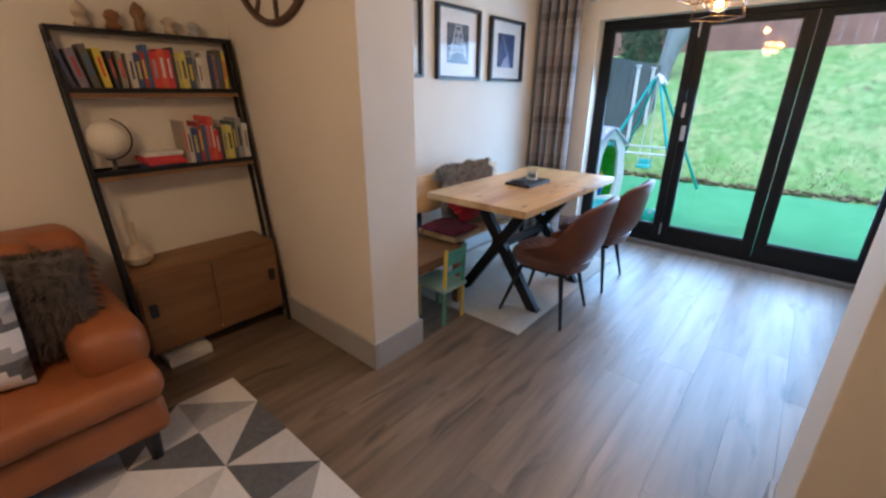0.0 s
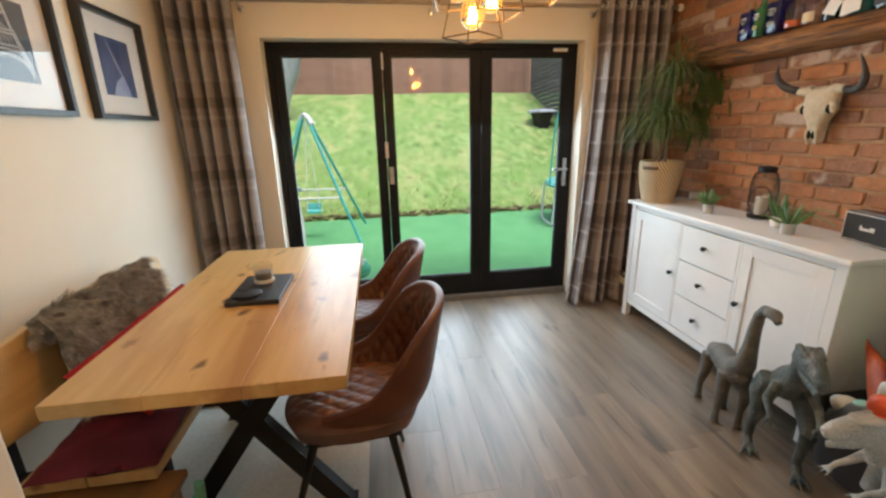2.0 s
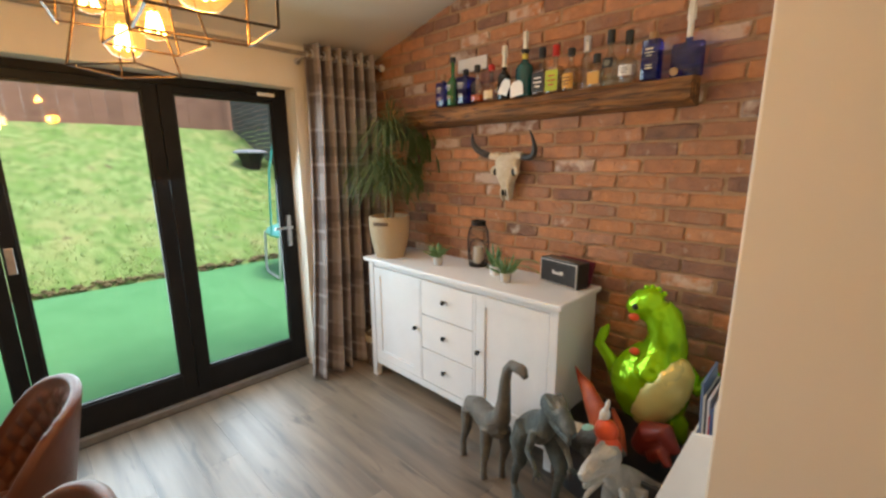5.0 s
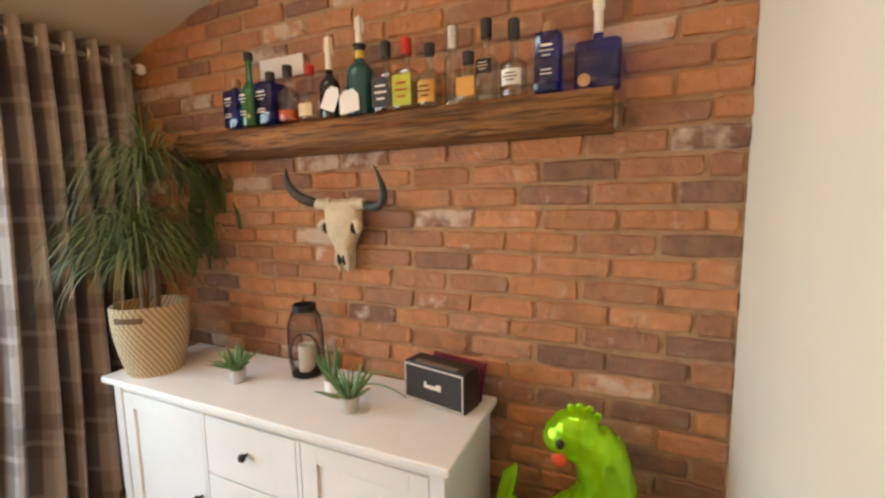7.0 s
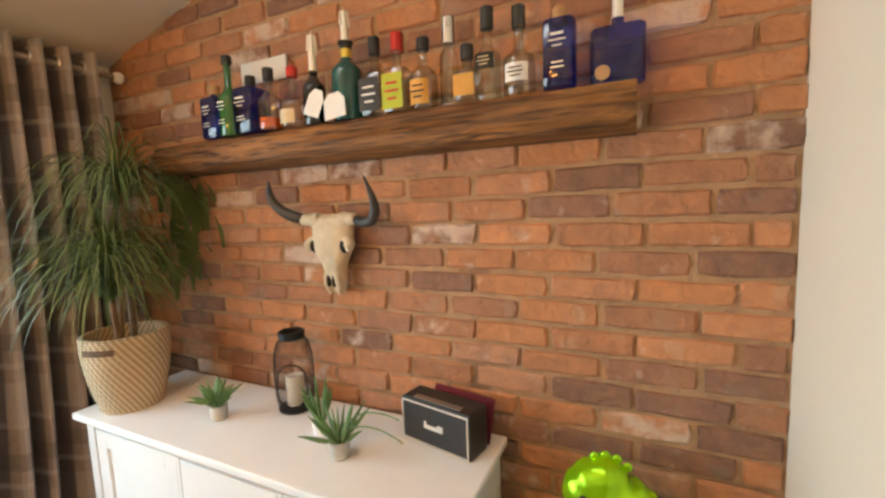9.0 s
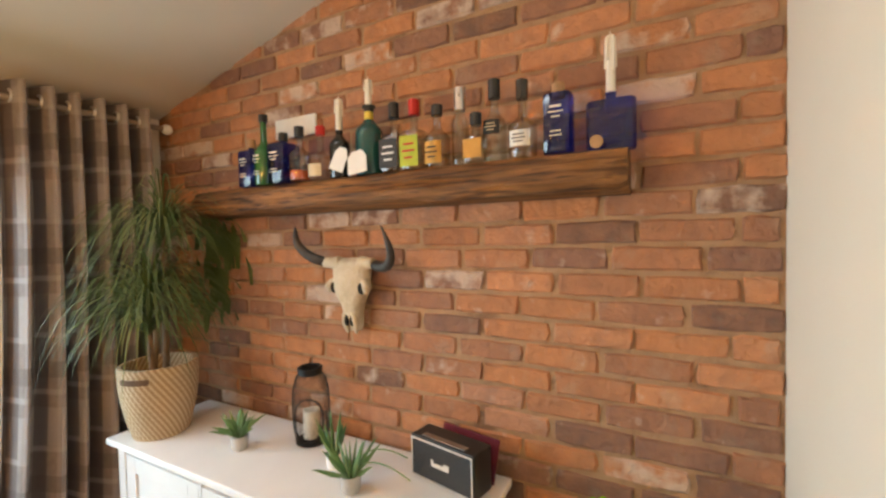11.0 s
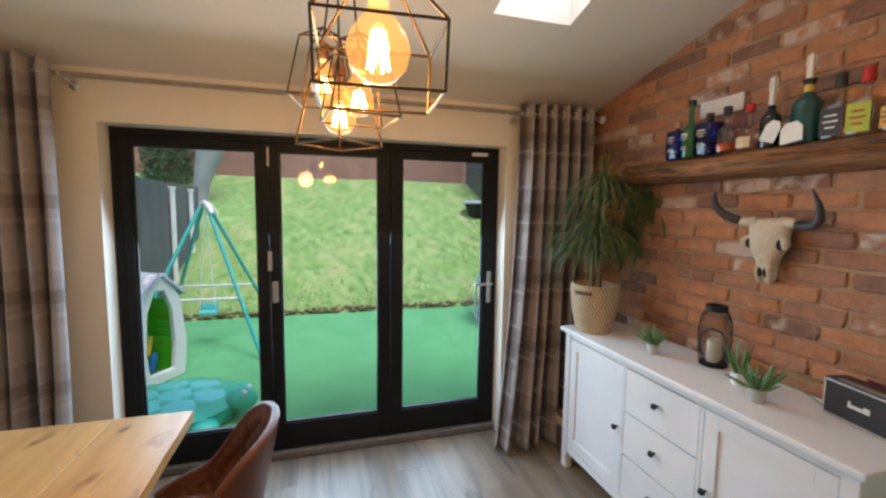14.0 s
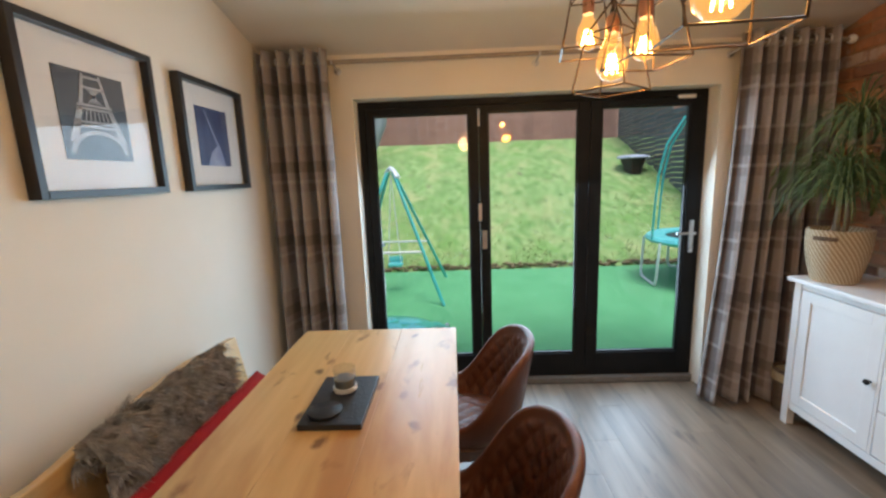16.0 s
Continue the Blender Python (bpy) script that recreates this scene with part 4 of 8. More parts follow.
M["basket"] = basket_weave()
M["weave"] = surface("woven_seagrass", (0.50, 0.38, 0.22), (0.62, 0.50, 0.32), 40, 0.85, 0.6, 200)
def weave_pattern(m, light, dark):
    """Zigzag plait of pale and brown strands round the basket's axis."""
    n, l = m.node_tree.nodes, m.node_tree.links
    b = n["Principled BSDF"]
    tc, sep = n.new("ShaderNodeTexCoord"), n.new("ShaderNodeSeparateXYZ")
    l.new(tc.outputs["Object"], sep.inputs[0])

    def op(kind, a, c):
        q = n.new("ShaderNodeMath")
        q.operation = kind
        for i, w in enumerate((a, c)):
            if isinstance(w, (int, float)):
                q.inputs[i].default_value = w
            elif w is not None:
                l.new(w, q.inputs[i])
        return q.outputs[0]

    ang = op("ARCTAN2", sep.outputs[1], sep.outputs[0])
    slant = op("SINE", op("ADD", op("MULTIPLY", ang, 40.0), op("MULTIPLY", sep.outputs[2], 190.0)), None)
    rows = op("SINE", op("MULTIPLY", sep.outputs[2], 620.0), None)
    w = op("ADD", op("MULTIPLY", slant, 0.7), op("MULTIPLY", rows, 0.45))
    mr = n.new("ShaderNodeMapRange")
    mr.inputs["From Min"].default_value, mr.inputs["From Max"].default_value = -0.3, 0.3
    l.new(w, mr.inputs["Value"])
    mix = n.new("ShaderNodeMix")
    mix.data_type = "RGBA"
    mix.inputs["A"].default_value = lin(dark)
    mix.inputs["B"].default_value = lin(light)
    l.new(mr.outputs[0], mix.inputs["Factor"])
    l.new(mix.outputs["Result"], b.inputs["Base Color"])


weave_pattern(M["basket"], (0.58, 0.48, 0.33), (0.34, 0.23, 0.125))
weave_pattern(M["weave"], (0.60, 0.48, 0.30), (0.33, 0.21, 0.10))
M["weave_dark"] = surface("woven_dark", (0.10, 0.06, 0.035), (0.16, 0.10, 0.06), 40, 0.85, 0.5, 200)
M["concrete"] = surface("concrete_pot", (0.42, 0.42, 0.40), (0.52, 0.52, 0.50), 20, 0.85, 0.4, 120)
M["panel_grey"] = surface("brushed_panel", (0.24, 0.19, 0.16), (0.30, 0.25, 0.21), 40, 0.4, metal=0.5)
M["tweed"] = surface("speaker_grille", (0.03, 0.034, 0.038), (0.055, 0.06, 0.064), 300, 0.85, 0.5, 600)
M["burgundy"] = surface("burgundy_velvet", (0.17, 0.012, 0.03), (0.10, 0.006, 0.018), 10, 0.8, 0.3, 200)
M["redcloth"] = surface("red_cloth", (0.50, 0.012, 0.015), (0.38, 0.008, 0.012), 8, 0.85, 0.3, 300)
M["kid_yellow"] = surface("yellow_paint", (0.62, 0.46, 0.05), (0.70, 0.54, 0.09), 10, 0.45)
M["fur"] = surface("grey_fur", (0.24, 0.205, 0.17), (0.60, 0.54, 0.47), 30, 0.95)

tagged(block("dining_rug", (-1.95, 2.14, 0.0005), (-0.85, 3.75, 0.007), M["rug_grey"], bevel=0.002), "flat woven grey-beige rug under the dining table", "rug")


def skull():
    """Cattle skull: broad brow, eye sockets at the sides, a snout that lies against the wall, two curved horns."""
    sk = thing("animal_skull", (0, 0, 0), "weathered longhorn cattle skull hung on the brick wall", "skull")
    yc = 3.004
    # half width, height, front depth of the cross-sections down the face
    sec = ((0.058, 1.583, 1.492), (0.080, 1.570, 1.468), (0.084, 1.535, 1.456), (0.079, 1.500, 1.450), (0.084, 1.472, 1.448), (0.066, 1.445, 1.450), (0.046, 1.415, 1.455),
           (0.038, 1.385, 1.462), (0.033, 1.355, 1.470), (0.031, 1.330, 1.480), (0.020, 1.306, 1.492))
    bm = bmesh.new()
    rings = []
    for w, z, x in sec:
        depth = 1.534 - x
        ring = []
        for k in range(20):
            a = 2 * math.pi * k / 20
            ca, sa = math.cos(a), math.sin(a)
            ring.append(bm.verts.new((1.534 - depth * 0.5 - depth * 0.5 * math.copysign(abs(ca) ** 0.8, ca), yc + w * math.copysign(abs(sa) ** 0.75, sa), z + 0.004 * noise.noise(Vector((k, z * 30, 0))))))
        rings.append(ring)
    for p, q in zip(rings, rings[1:]):
        for k in range(20):
            bm.faces.new((p[k], p[(k + 1) % 20], q[(k + 1) % 20], q[k]))
    bm.faces.new(rings[0][::-1])
    bm.faces.new(rings[-1])
    for sd in (-1, 1):
        tube(bm, [(1.487, yc + sd * 0.05, 1.566), (1.480, yc + sd * 0.085, 1.564), (1.472, yc + sd * 0.118, 1.566)], [0.026, 0.022, 0.019], 12)
        tube(bm, [(1.470, yc + sd * 0.075, 1.500), (1.462, yc + sd * 0.088, 1.480), (1.470, yc + sd * 0.082, 1.455)], [0.012, 0.016, 0.010], 10)
        tube(bm, [(1.468, yc + sd * 0.022, 1.375), (1.476, yc + sd * 0.026, 1.335), (1.486, yc + sd * 0.018, 1.300)], [0.010, 0.011, 0.006], 8)
    b = part("bone", bm, M["bone"], sk, smooth=True)
    rm = b.modifiers.new("fuse", "REMESH")
    rm.mode, rm.voxel_size, rm.use_smooth_shade = "VOXEL", 0.004, True
    sm = b.modifiers.new("soften", "SMOOTH")
    sm.factor, sm.iterations = 0.5, 2
    for pts in ([(1.474, 3.105, 1.566), (1.462, 3.145, 1.575), (1.448, 3.188, 1.596), (1.434, 3.219, 1.632), (1.424, 3.220, 1.668), (1.412, 3.203, 1.708)],
                [(1.474, 2.895, 1.562), (1.462, 2.852, 1.553), (1.448, 2.808, 1.555), (1.432, 2.779, 1.585), (1.420, 2.779, 1.632), (1.401, 2.803, 1.704)]):
        bm = bmesh.new()
        tube(bm, pts, [0.0195, 0.021, 0.020, 0.017, 0.012, 0.002], 14)
        ob = part("horn", bm, M["horn"], sk, "curved black horn", smooth=True)
        sb = ob.modifiers.new("round", "SUBSURF")
        sb.levels = sb.render_levels = 1
    # near-black balls stand for the shade inside eye sockets and nostrils
    for sd in (-1, 1):
        bm = bmesh.new()
        ball(bm, (1.472, yc + sd * 0.064, 1.474), 0.021, (0.95, 0.85, 1.15), 14)
        part("eye_socket", bm, M["socket_shade"], sk, smooth=True)
        bm = bmesh.new()
        ball(bm, (1.470, yc + sd * 0.012, 1.352), 0.011, (0.9, 0.75, 2.1), 10)
        part("nostril", bm, M["socket_shade"], sk, smooth=True)
    sk.location.z = 0.012
    sk.location.y = 0.005


skull()


# bottles along the shelf
def bottle(y, r, h, neck, glassy, cap, capmat, label=None, lab=(0.2, 0.5), text="", x=1.45, square=False, flat=1.0, liquid=None, z0=1.887, neck_r=0.012, bar=None, collar=None):
    b = thing("bottle", (x, y, z0), text, "bottle", "bottles on the shelf")
    sh = h * neck
    prof = [(r * 0.94, 0.0), (r, 0.006), (r, sh * 0.86), (r * 0.9, sh * 0.94), (r * 0.55, sh * 1.04), (neck_r * 1.05, sh * 1.16), (neck_r, h - 0.012), (neck_r * 1.15, h - 0.010), (neck_r * 1.15, h)]
    bm = bmesh.new()
    if square:
        seg = 16
        prof = [(r * 0.94, 0.0), (r, 0.006), (r, sh * 0.96), (r * 0.93, sh * 1.0), (r * 0.5, sh * 1.025), (neck_r * 1.05, sh * 1.05), (neck_r, h - 0.012), (neck_r * 1.15, h - 0.010), (neck_r * 1.15, h)]
        lathe(bm, prof, seg)
        for v in bm.verts:
            rr = math.hypot(v.co.x, v.co.y)
            if rr > neck_r * 1.6:
                a = math.atan2(v.co.y, v.co.x)
                k = min(1.0 / max(abs(math.cos(a)), abs(math.sin(a))), 1.22)
                v.co.x *= k
                v.co.y *= k
    else:
        lathe(bm, prof, 22)
    for v in bm.verts:
        v.co.x *= flat
    part("glass_body", bm, M[glassy], b, smooth=True)
    if liquid:
        bm = bmesh.new()
        lathe(bm, [(r * 0.9, 0.008), (r * 0.9, sh * 0.35), (r * 0.2, sh * 0.352)], 18)
        for v in bm.verts:
            v.co.x *= flat
        part("liquid", bm, M[liquid], b, smooth=True)
    if cap:
        bm = bmesh.new()
        lathe(bm, [(neck_r * 1.45, h - 0.016), (neck_r * 1.5, h - 0.012), (neck_r * 1.5, h + cap - 0.003), (neck_r * 1.2, h + cap)], 16)
        part("stopper", bm, M[capmat], b, smooth=True)
    if collar:
        bm = bmesh.new()
        lathe(bm, [(neck_r * 1.25, h - 0.045), (neck_r * 1.3, h - 0.043), (neck_r * 1.3, h - 0.014), (neck_r * 1.25, h - 0.012)], 16)
        part("neck_band", bm, M[collar], b, "yellow paper neck band", smooth=True)
        bm = bmesh.new()
        lathe(bm, [(neck_r * 1.2, h - 0.006), (neck_r * 2.0, h - 0.001), (neck_r * 2.0, h + 0.005), (neck_r * 1.2, h + 0.008)], 16)
        part("drip_tray", bm, M["cap"], b, smooth=True)
    if bar and not label:
        fx = r * (1.02 if square else 1.0) * flat
        for q, wd, hh in ((0.74, 0.40, 0.006), (0.66, 0.52, 0.003), (0.58, 0.30, 0.003), (0.34, 0.36, 0.003), (0.27, 0.42, 0.003)):
            bm = bmesh.new()
            box(bm, (-fx - 0.003, -r * wd, sh * q), (-fx - 0.001, r * wd, sh * q + hh))
            part("print", bm, M[bar], b, "white printed bar")
    if label:
        w = r * (1.0 if square else 0.80)
        bm = bmesh.new()
        n = 8
        for k in range(n):
            def pt(t):
                a = (t - 0.5) * (1.5 if not square else 0)
                if square:
                    return (-r * 1.02 * flat - 0.001, (t - 0.5) * 2 * w * 0.92)
                return (-(r + 0.0012) * math.cos(a) * flat, (r + 0.0012) * math.sin(a))
            (xa, ya), (xb, yb) = pt(k / n), pt((k + 1) / n)
            bm.faces.new([bm.verts.new(q) for q in ((xa, ya, sh * lab[0]), (xb, yb, sh * lab[0]), (xb, yb, sh * lab[1]), (xa, ya, sh * lab[1]))])
        bmesh.ops.remove_doubles(bm, verts=bm.verts, dist=1e-5)
        lb = part("label", bm, M[label], b, "printed paper label")
        if bar:
            mid, ht = (lab[0] + lab[1]) / 2 * sh, (lab[1] - lab[0]) * sh
            for q, wd in ((0.22, 0.5), (0.0, 0.62), (-0.22, 0.4)):
                bm = bmesh.new()
                box(bm, (-(r * 1.03 if square else r) * flat - 0.0035, -w * wd, mid + ht * q - ht * 0.03), (-(r * 1.03 if square else r) * flat - 0.0015, w * wd, mid + ht * q + ht * 0.03))
                part("print", bm, M[bar], lb)
    return b


bottle(3.475, 0.042, 0.176, 0.82, "blue_bottle", 0.02, "cork", None, (0.3, 0.8), "small square cobalt blue bottle with cork", x=1.44, square=True, bar="paper")
bottle(3.387, 0.038, 0.268, 0.56, "green_bottle", 0.014, "cap", None, (0.2, 0.7), "tall slim green glass bottle", x=1.43, bar="paper")
bottle(3.294, 0.050, 0.183, 0.84, "blue_bottle", 0.018, "cap", None, (0.3, 0.8), "square cobalt blue bottle with black cap", x=1.445, square=True, bar="paper")
bottle(3.192, 0.040, 0.184, 0.62, "clear_bottle", 0.024, "cap", None, (0, 1), "clear bottle with a little orange liquid", x=1.43, liquid="spirit_orange")
bottle(3.09, 0.044, 0.178, 0.50, "clear_bottle", 0.018, "red", "label_cream", (0.1, 0.6), "clear bottle with a red cap and cream label", x=1.435)
bottle(3.012, 0.037, 0.172, 0.80, "dark_bottle", 0.0, "cap", None, (0, 1), "squat black bottle used as a candle holder", x=1.45)
bottle(2.881, 0.049, 0.235, 0.72, "teal_bottle", 0.008, "cap", None, (0, 1), "tall teal glass bottle used as candle holder", x=1.455, collar="kid_yellow")
bottle(2.77, 0.038, 0.195, 0.62, "clear_bottle", 0.035, "cap", "label_black", (0.08, 0.86), "square clear bottle with a black printed label", x=1.445, square=True, bar="paper")
bottle(2.691, 0.037, 0.192, 0.64, "clear_bottle", 0.036, "red", "label_lime", (0.06, 0.86), "clear bottle with yellow-green label and red cap", x=1.445, square=True, bar="red")
bottle(2.606, 0.041, 0.178, 0.60, "clear_bottle", 0.020, "cap", "label_amber", (0.08, 0.72), "clear bottle with an amber printed label", x=1.445, bar="label_black")
bottle(2.53, 0.027, 0.185, 0.80, "clear_bottle", 0.055, "steel", None, (0, 1), "slim clear bottle with a tall silver cap", x=1.455)
bottle(2.463, 0.031, 0.122, 0.60, "clear_bottle", 0.022, "cap", "label_amber", (0.1, 0.86), "short clear bottle with an orange label", x=1.42, square=True)
bottle(2.421, 0.036, 0.205, 0.64, "clear_bottle", 0.042, "cap", "label_black", (0.60, 0.92), "tall clear bottle with a dark neck band", x=1.465, bar="label_cream")
bottle(2.329, 0.041, 0.182, 0.56, "clear_bottle", 0.040, "dark_bottle", "paper", (0.28, 0.72), "round clear bottle with a white printed label", x=1.445, bar="label_black")
bottle(2.227, 0.039, 0.170, 0.94, "blue_bottle", 0.024, "cork", None, (0.45, 0.88), "square cobalt blue bottle with white print", x=1.445, square=True, bar="paper")
bottle(2.096, 0.062, 0.154, 0.86, "blue_bottle", 0.0, "cap", None, (0, 1), "broad flat blue bottle used as candle holder", x=1.475, square=True, flat=0.42)


def taper(y, z, h, x=1.45):
    bm = bmesh.new()
    tube(bm, [(x, y, z), (x, y, z + h * 0.5), (x + 0.002, y, z + h)], [0.0125, 0.012, 0.0105], 12)
    for k in range(5):
        a = k * 1.3
        tube(bm, [(x + 0.012 * math.cos(a), y + 0.012 * math.sin(a), z + h * 0.98), (x + 0.014 * math.cos(a), y + 0.014 * math.sin(a), z + h * (0.35 + 0.1 * (k % 3)))], [0.0025, 0.004], 6)
    rod(bm, (x, y, z + h), (x, y, z + h + 0.012), 0.001, seg=5)
    tagged(part("candle", bm, M["wax"], smooth=True), "half-burnt ivory taper candle with wax drips", "candle", "candles in bottles")


taper(3.012, 1.887 + 0.172, 0.113)
taper(2.881, 1.887 + 0.243, 0.088, 1.455)
taper(2.096, 1.887 + 0.154, 0.148, 1.475)


def gift_tag(y, z, w, h, rx):
    bm = bmesh.new()
    pts = [(-w, -h), (w, -h), (w, h * 0.5), (w * 0.5, h), (-w * 0.5, h), (-w, h * 0.4)]
    f = bm.faces.new([bm.verts.new((0, a, b)) for a, b in pts])
    r = bmesh.ops.extrude_face_region(bm, geom=[f])
    bmesh.ops.translate(bm, vec=(0.0015, 0, 0), verts=[v for v in r["geom"] if isinstance(v, bmesh.types.BMVert)])
    bm.transform(pose(1.40, y, z, rx, 8, 0))
    tagged(part("gift_tag", bm, M["paper"]), "white paper tag leaning against a bottle", "tag", "paper tags on the shelf")


gift_tag(2.972, 1.945, 0.032, 0.042, 20)
gift_tag(2.895, 1.928, 0.040, 0.040, -8)
bm = bmesh.new()
lathe(bm, [(0.016, 0), (0.017, 0.004), (0.0165, 0.008)], 18, pose(1.405, 2.125, 1.902, 0, 80, 0))
tagged(part("cork_disc", bm, M["cork"], smooth=True), "small round cork disc standing on the shelf", "cork")
tagged(block("switch_plate", (1.526, 3.20, 2.092), (1.534, 3.43, 2.172), M["paper"], bevel=0.002), "blank off-white plate fixed on the bricks", "plate")


def potted_dracaena():
    cx, cy, z = 1.215, 3.79, 0.901
    p = thing("potted_plant", (cx, cy, z), "bushy drooping green plant in a woven basket", "plant")
    rnd = random.Random(9)
    # woven basket: spiral rows of seagrass over a tapered body
    prof = []
    for k in range(29):
        t = k / 28
        r = 0.098 + 0.040 * math.sin(min(1, t * 1.15) * math.pi / 2)
        prof.append((r + (0.0022 if k % 2 else -0.0015), 0.285 * t))
    prof += [(prof[-1][0] - 0.012, 0.285), (prof[-1][0] - 0.014, 0.215)]
    bm = bmesh.new()
    lathe(bm, [(0.001, 0)] + prof + [(0.001, 0.213)], 40)
    uvl = bm.loops.layers.uv.new("wrap")
    for f in bm.faces:
        an = [math.atan2(lp.vert.co.y, lp.vert.co.x) for lp in f.loops]
        if max(an) - min(an) > math.pi:
            an = [a + 2 * math.pi if a < 0 else a for a in an]
        for lp, a in zip(f.loops, an):
            lp[uvl].uv = (a * 0.5, lp.vert.co.z * 4.5)
    pot = part("basket", bm, M["basket"], p, "woven seagrass basket", smooth=True)
    # no hole is cut: dark brown blocks stand for the shade in it
    bm = bmesh.new()
    for k in range(11):
        a = radians(205) + (k - 5) * 0.07
        box(bm, (-0.004, -0.006, -0.011), (0.004, 0.006, 0.011), pose(0.1385 * math.cos(a), 0.1385 * math.sin(a), 0.243, 0, 0, math.degrees(a)))
    part("handle_slot", bm, M["weave_dark"], pot, "dark blocks standing for the shaded handle opening")
    bm = bmesh.new()
    stems = ((0.025, 0.0, 0.67, 0.02), (-0.03, -0.025, 0.35, -0.03), (-0.01, 0.035, 0.42, 0.05))
    for sx, sy, hh, ln in stems:
        tube(bm, [(sx, sy, 0.16), (sx + ln * 0.4, sy, 0.16 + hh * 0.5), (sx + ln, sy + ln, 0.16 + hh)], [0.013, 0.011, 0.009], 10)
    part("trunk", bm, M["bark"], p, smooth=True)
    bm = bmesh.new()
    for (sx, sy, hh, ln), count in zip(stems, (250, 250, 220)):
        for _ in range(count):
            a = rnd.uniform(0, 2 * math.pi)
            up = rnd.uniform(0.25, 1.25)
            L = rnd.uniform(0.26, 0.50)
            z0 = 0.16 + hh + rnd.uniform(-0.10, 0.03)
            w = rnd.uniform(0.004, 0.0075)
            pos = Vector((sx + ln, sy + ln, z0))
            d = Vector((math.cos(a) * math.cos(up), math.sin(a) * math.cos(up), math.sin(up)))
            prev = None
            n = 7
            for k in range(n + 1):
                t = k / n
                side = d.cross(Vector((0, 0, 1)))
                side = side.normalized() if side.length > 0.01 else Vector((1, 0, 0))
                ww = 0.52 * w * (0.55 + 0.9 * t if t < 0.5 else 2 * (1 - t) + 0.02)
                mid = pos + Vector((0, 0, -0.25 * ww))
                wx = pos + Vector((cx, cy, 0))
                for q in (pos,):
                    q.x = min(q.x, 1.50 - cx)
                    q.y = min(q.y, 0.34)
                row = [bm.verts.new(pos - side * ww), bm.verts.new(mid), bm.verts.new(pos + side * ww)]
                if prev:
                    bm.faces.new((prev[0], prev[1], row[1], row[0]))
                    bm.faces.new((prev[1], prev[2], row[2], row[1]))
                prev = row
                pos = pos + d * (L / n)
                d = (d + Vector((0, 0, -0.42 - 0.25 * t))).normalized() if k > 0 else d
    part("crown", bm, M["leaf"], p, "long narrow drooping leaves", smooth=True)


potted_dracaena()


def small_succulent(x, y, style, z=0.901):
    """A little pot with a rosette or an upright plant."""
    rnd = random.Random(int(y * 100))
    p = thing("succulent", (x, y, z), {"rosette": "small spiky succulent in a grey concrete pot", "bushy": "small bushy succulent in a concrete pot", "upright": "small upright succulent in a white pot"}[style], "plant", "succulents on the sideboard")
    r = 0.03 if style != "rosette" else 0.032
    bm = bmesh.new()
    lathe(bm, [(r * 0.75, 0), (r * 0.9, 0.004), (r, 0.05), (r * 0.9, 0.052), (r * 0.86, 0.042), (0.001, 0.041)], 22)
    part("pot", bm, M["white" if style == "upright" else "concrete"], p, smooth=True)
    bm = bmesh.new()
    n = {"rosette": 17, "bushy": 34, "upright": 12}[style]
    for k in range(n):
        a = k * 2.4
        up = {"rosette": 0.4 + 0.95 * (k / n) ** 0.8 + rnd.uniform(-0.15, 0.15), "bushy": rnd.uniform(0.2, 1.4), "upright": rnd.uniform(1.1, 1.5)}[style]
        L = {"rosette": rnd.uniform(0.075, 0.15), "bushy": rnd.uniform(0.05, 0.10), "upright": rnd.uniform(0.09, 0.15)}[style]
        d = Vector((math.cos(a) * math.cos(up), math.sin(a) * math.cos(up), math.sin(up)))
        o = Vector((0.008 * math.cos(a), 0.008 * math.sin(a), 0.042))
        if style == "bushy":
            o = o + Vector((0, 0, rnd.uniform(0, 0.03)))
        w = 0.008 if style != "bushy" else 0.006
        tube(bm, [o, o + d * L * 0.45, o + d * L * 0.8 + Vector((0, 0, 0.004)), o + d * L + Vector((0, 0, 0.002))], [w * 0.7, w, w * 0.55, 0.0006], 6, 0.6)
    part("leaves", bm, M["succulent"], p, smooth=True)
    if style == "bushy":
        bm = bmesh.new()
        tube(bm, [(0.01, 0.005, 0.05), (0.012, 0.007, 0.09), (0.014, 0.008, 0.125), (0.014, 0.008, 0.142)], [0.010, 0.013, 0.011, 0.003], 10)
        part("stem", bm, M["succulent"], p, "upright green finger", smooth=True)
    if style == "rosette":
        for a in (-1.2, -0.4):
            bm = bmesh.new()
            pts = [Vector((0, 0, 0.05))]
            d = Vector((0.2 * math.cos(a), math.sin(a), 1.2)).normalized()
            for k in range(9):
                pts.append(pts[-1] + d * 0.026)
                d = (d + Vector((0, -0.16, -0.17))).normalized()
            tube(bm, pts, [0.0022] * len(pts), 6)
            part("runner", bm, M["succulent"], p, smooth=True)


small_succulent(1.255, 3.36, "bushy")
small_succulent(1.235, 2.82, "rosette")
small_succulent(1.315, 2.955, "upright")


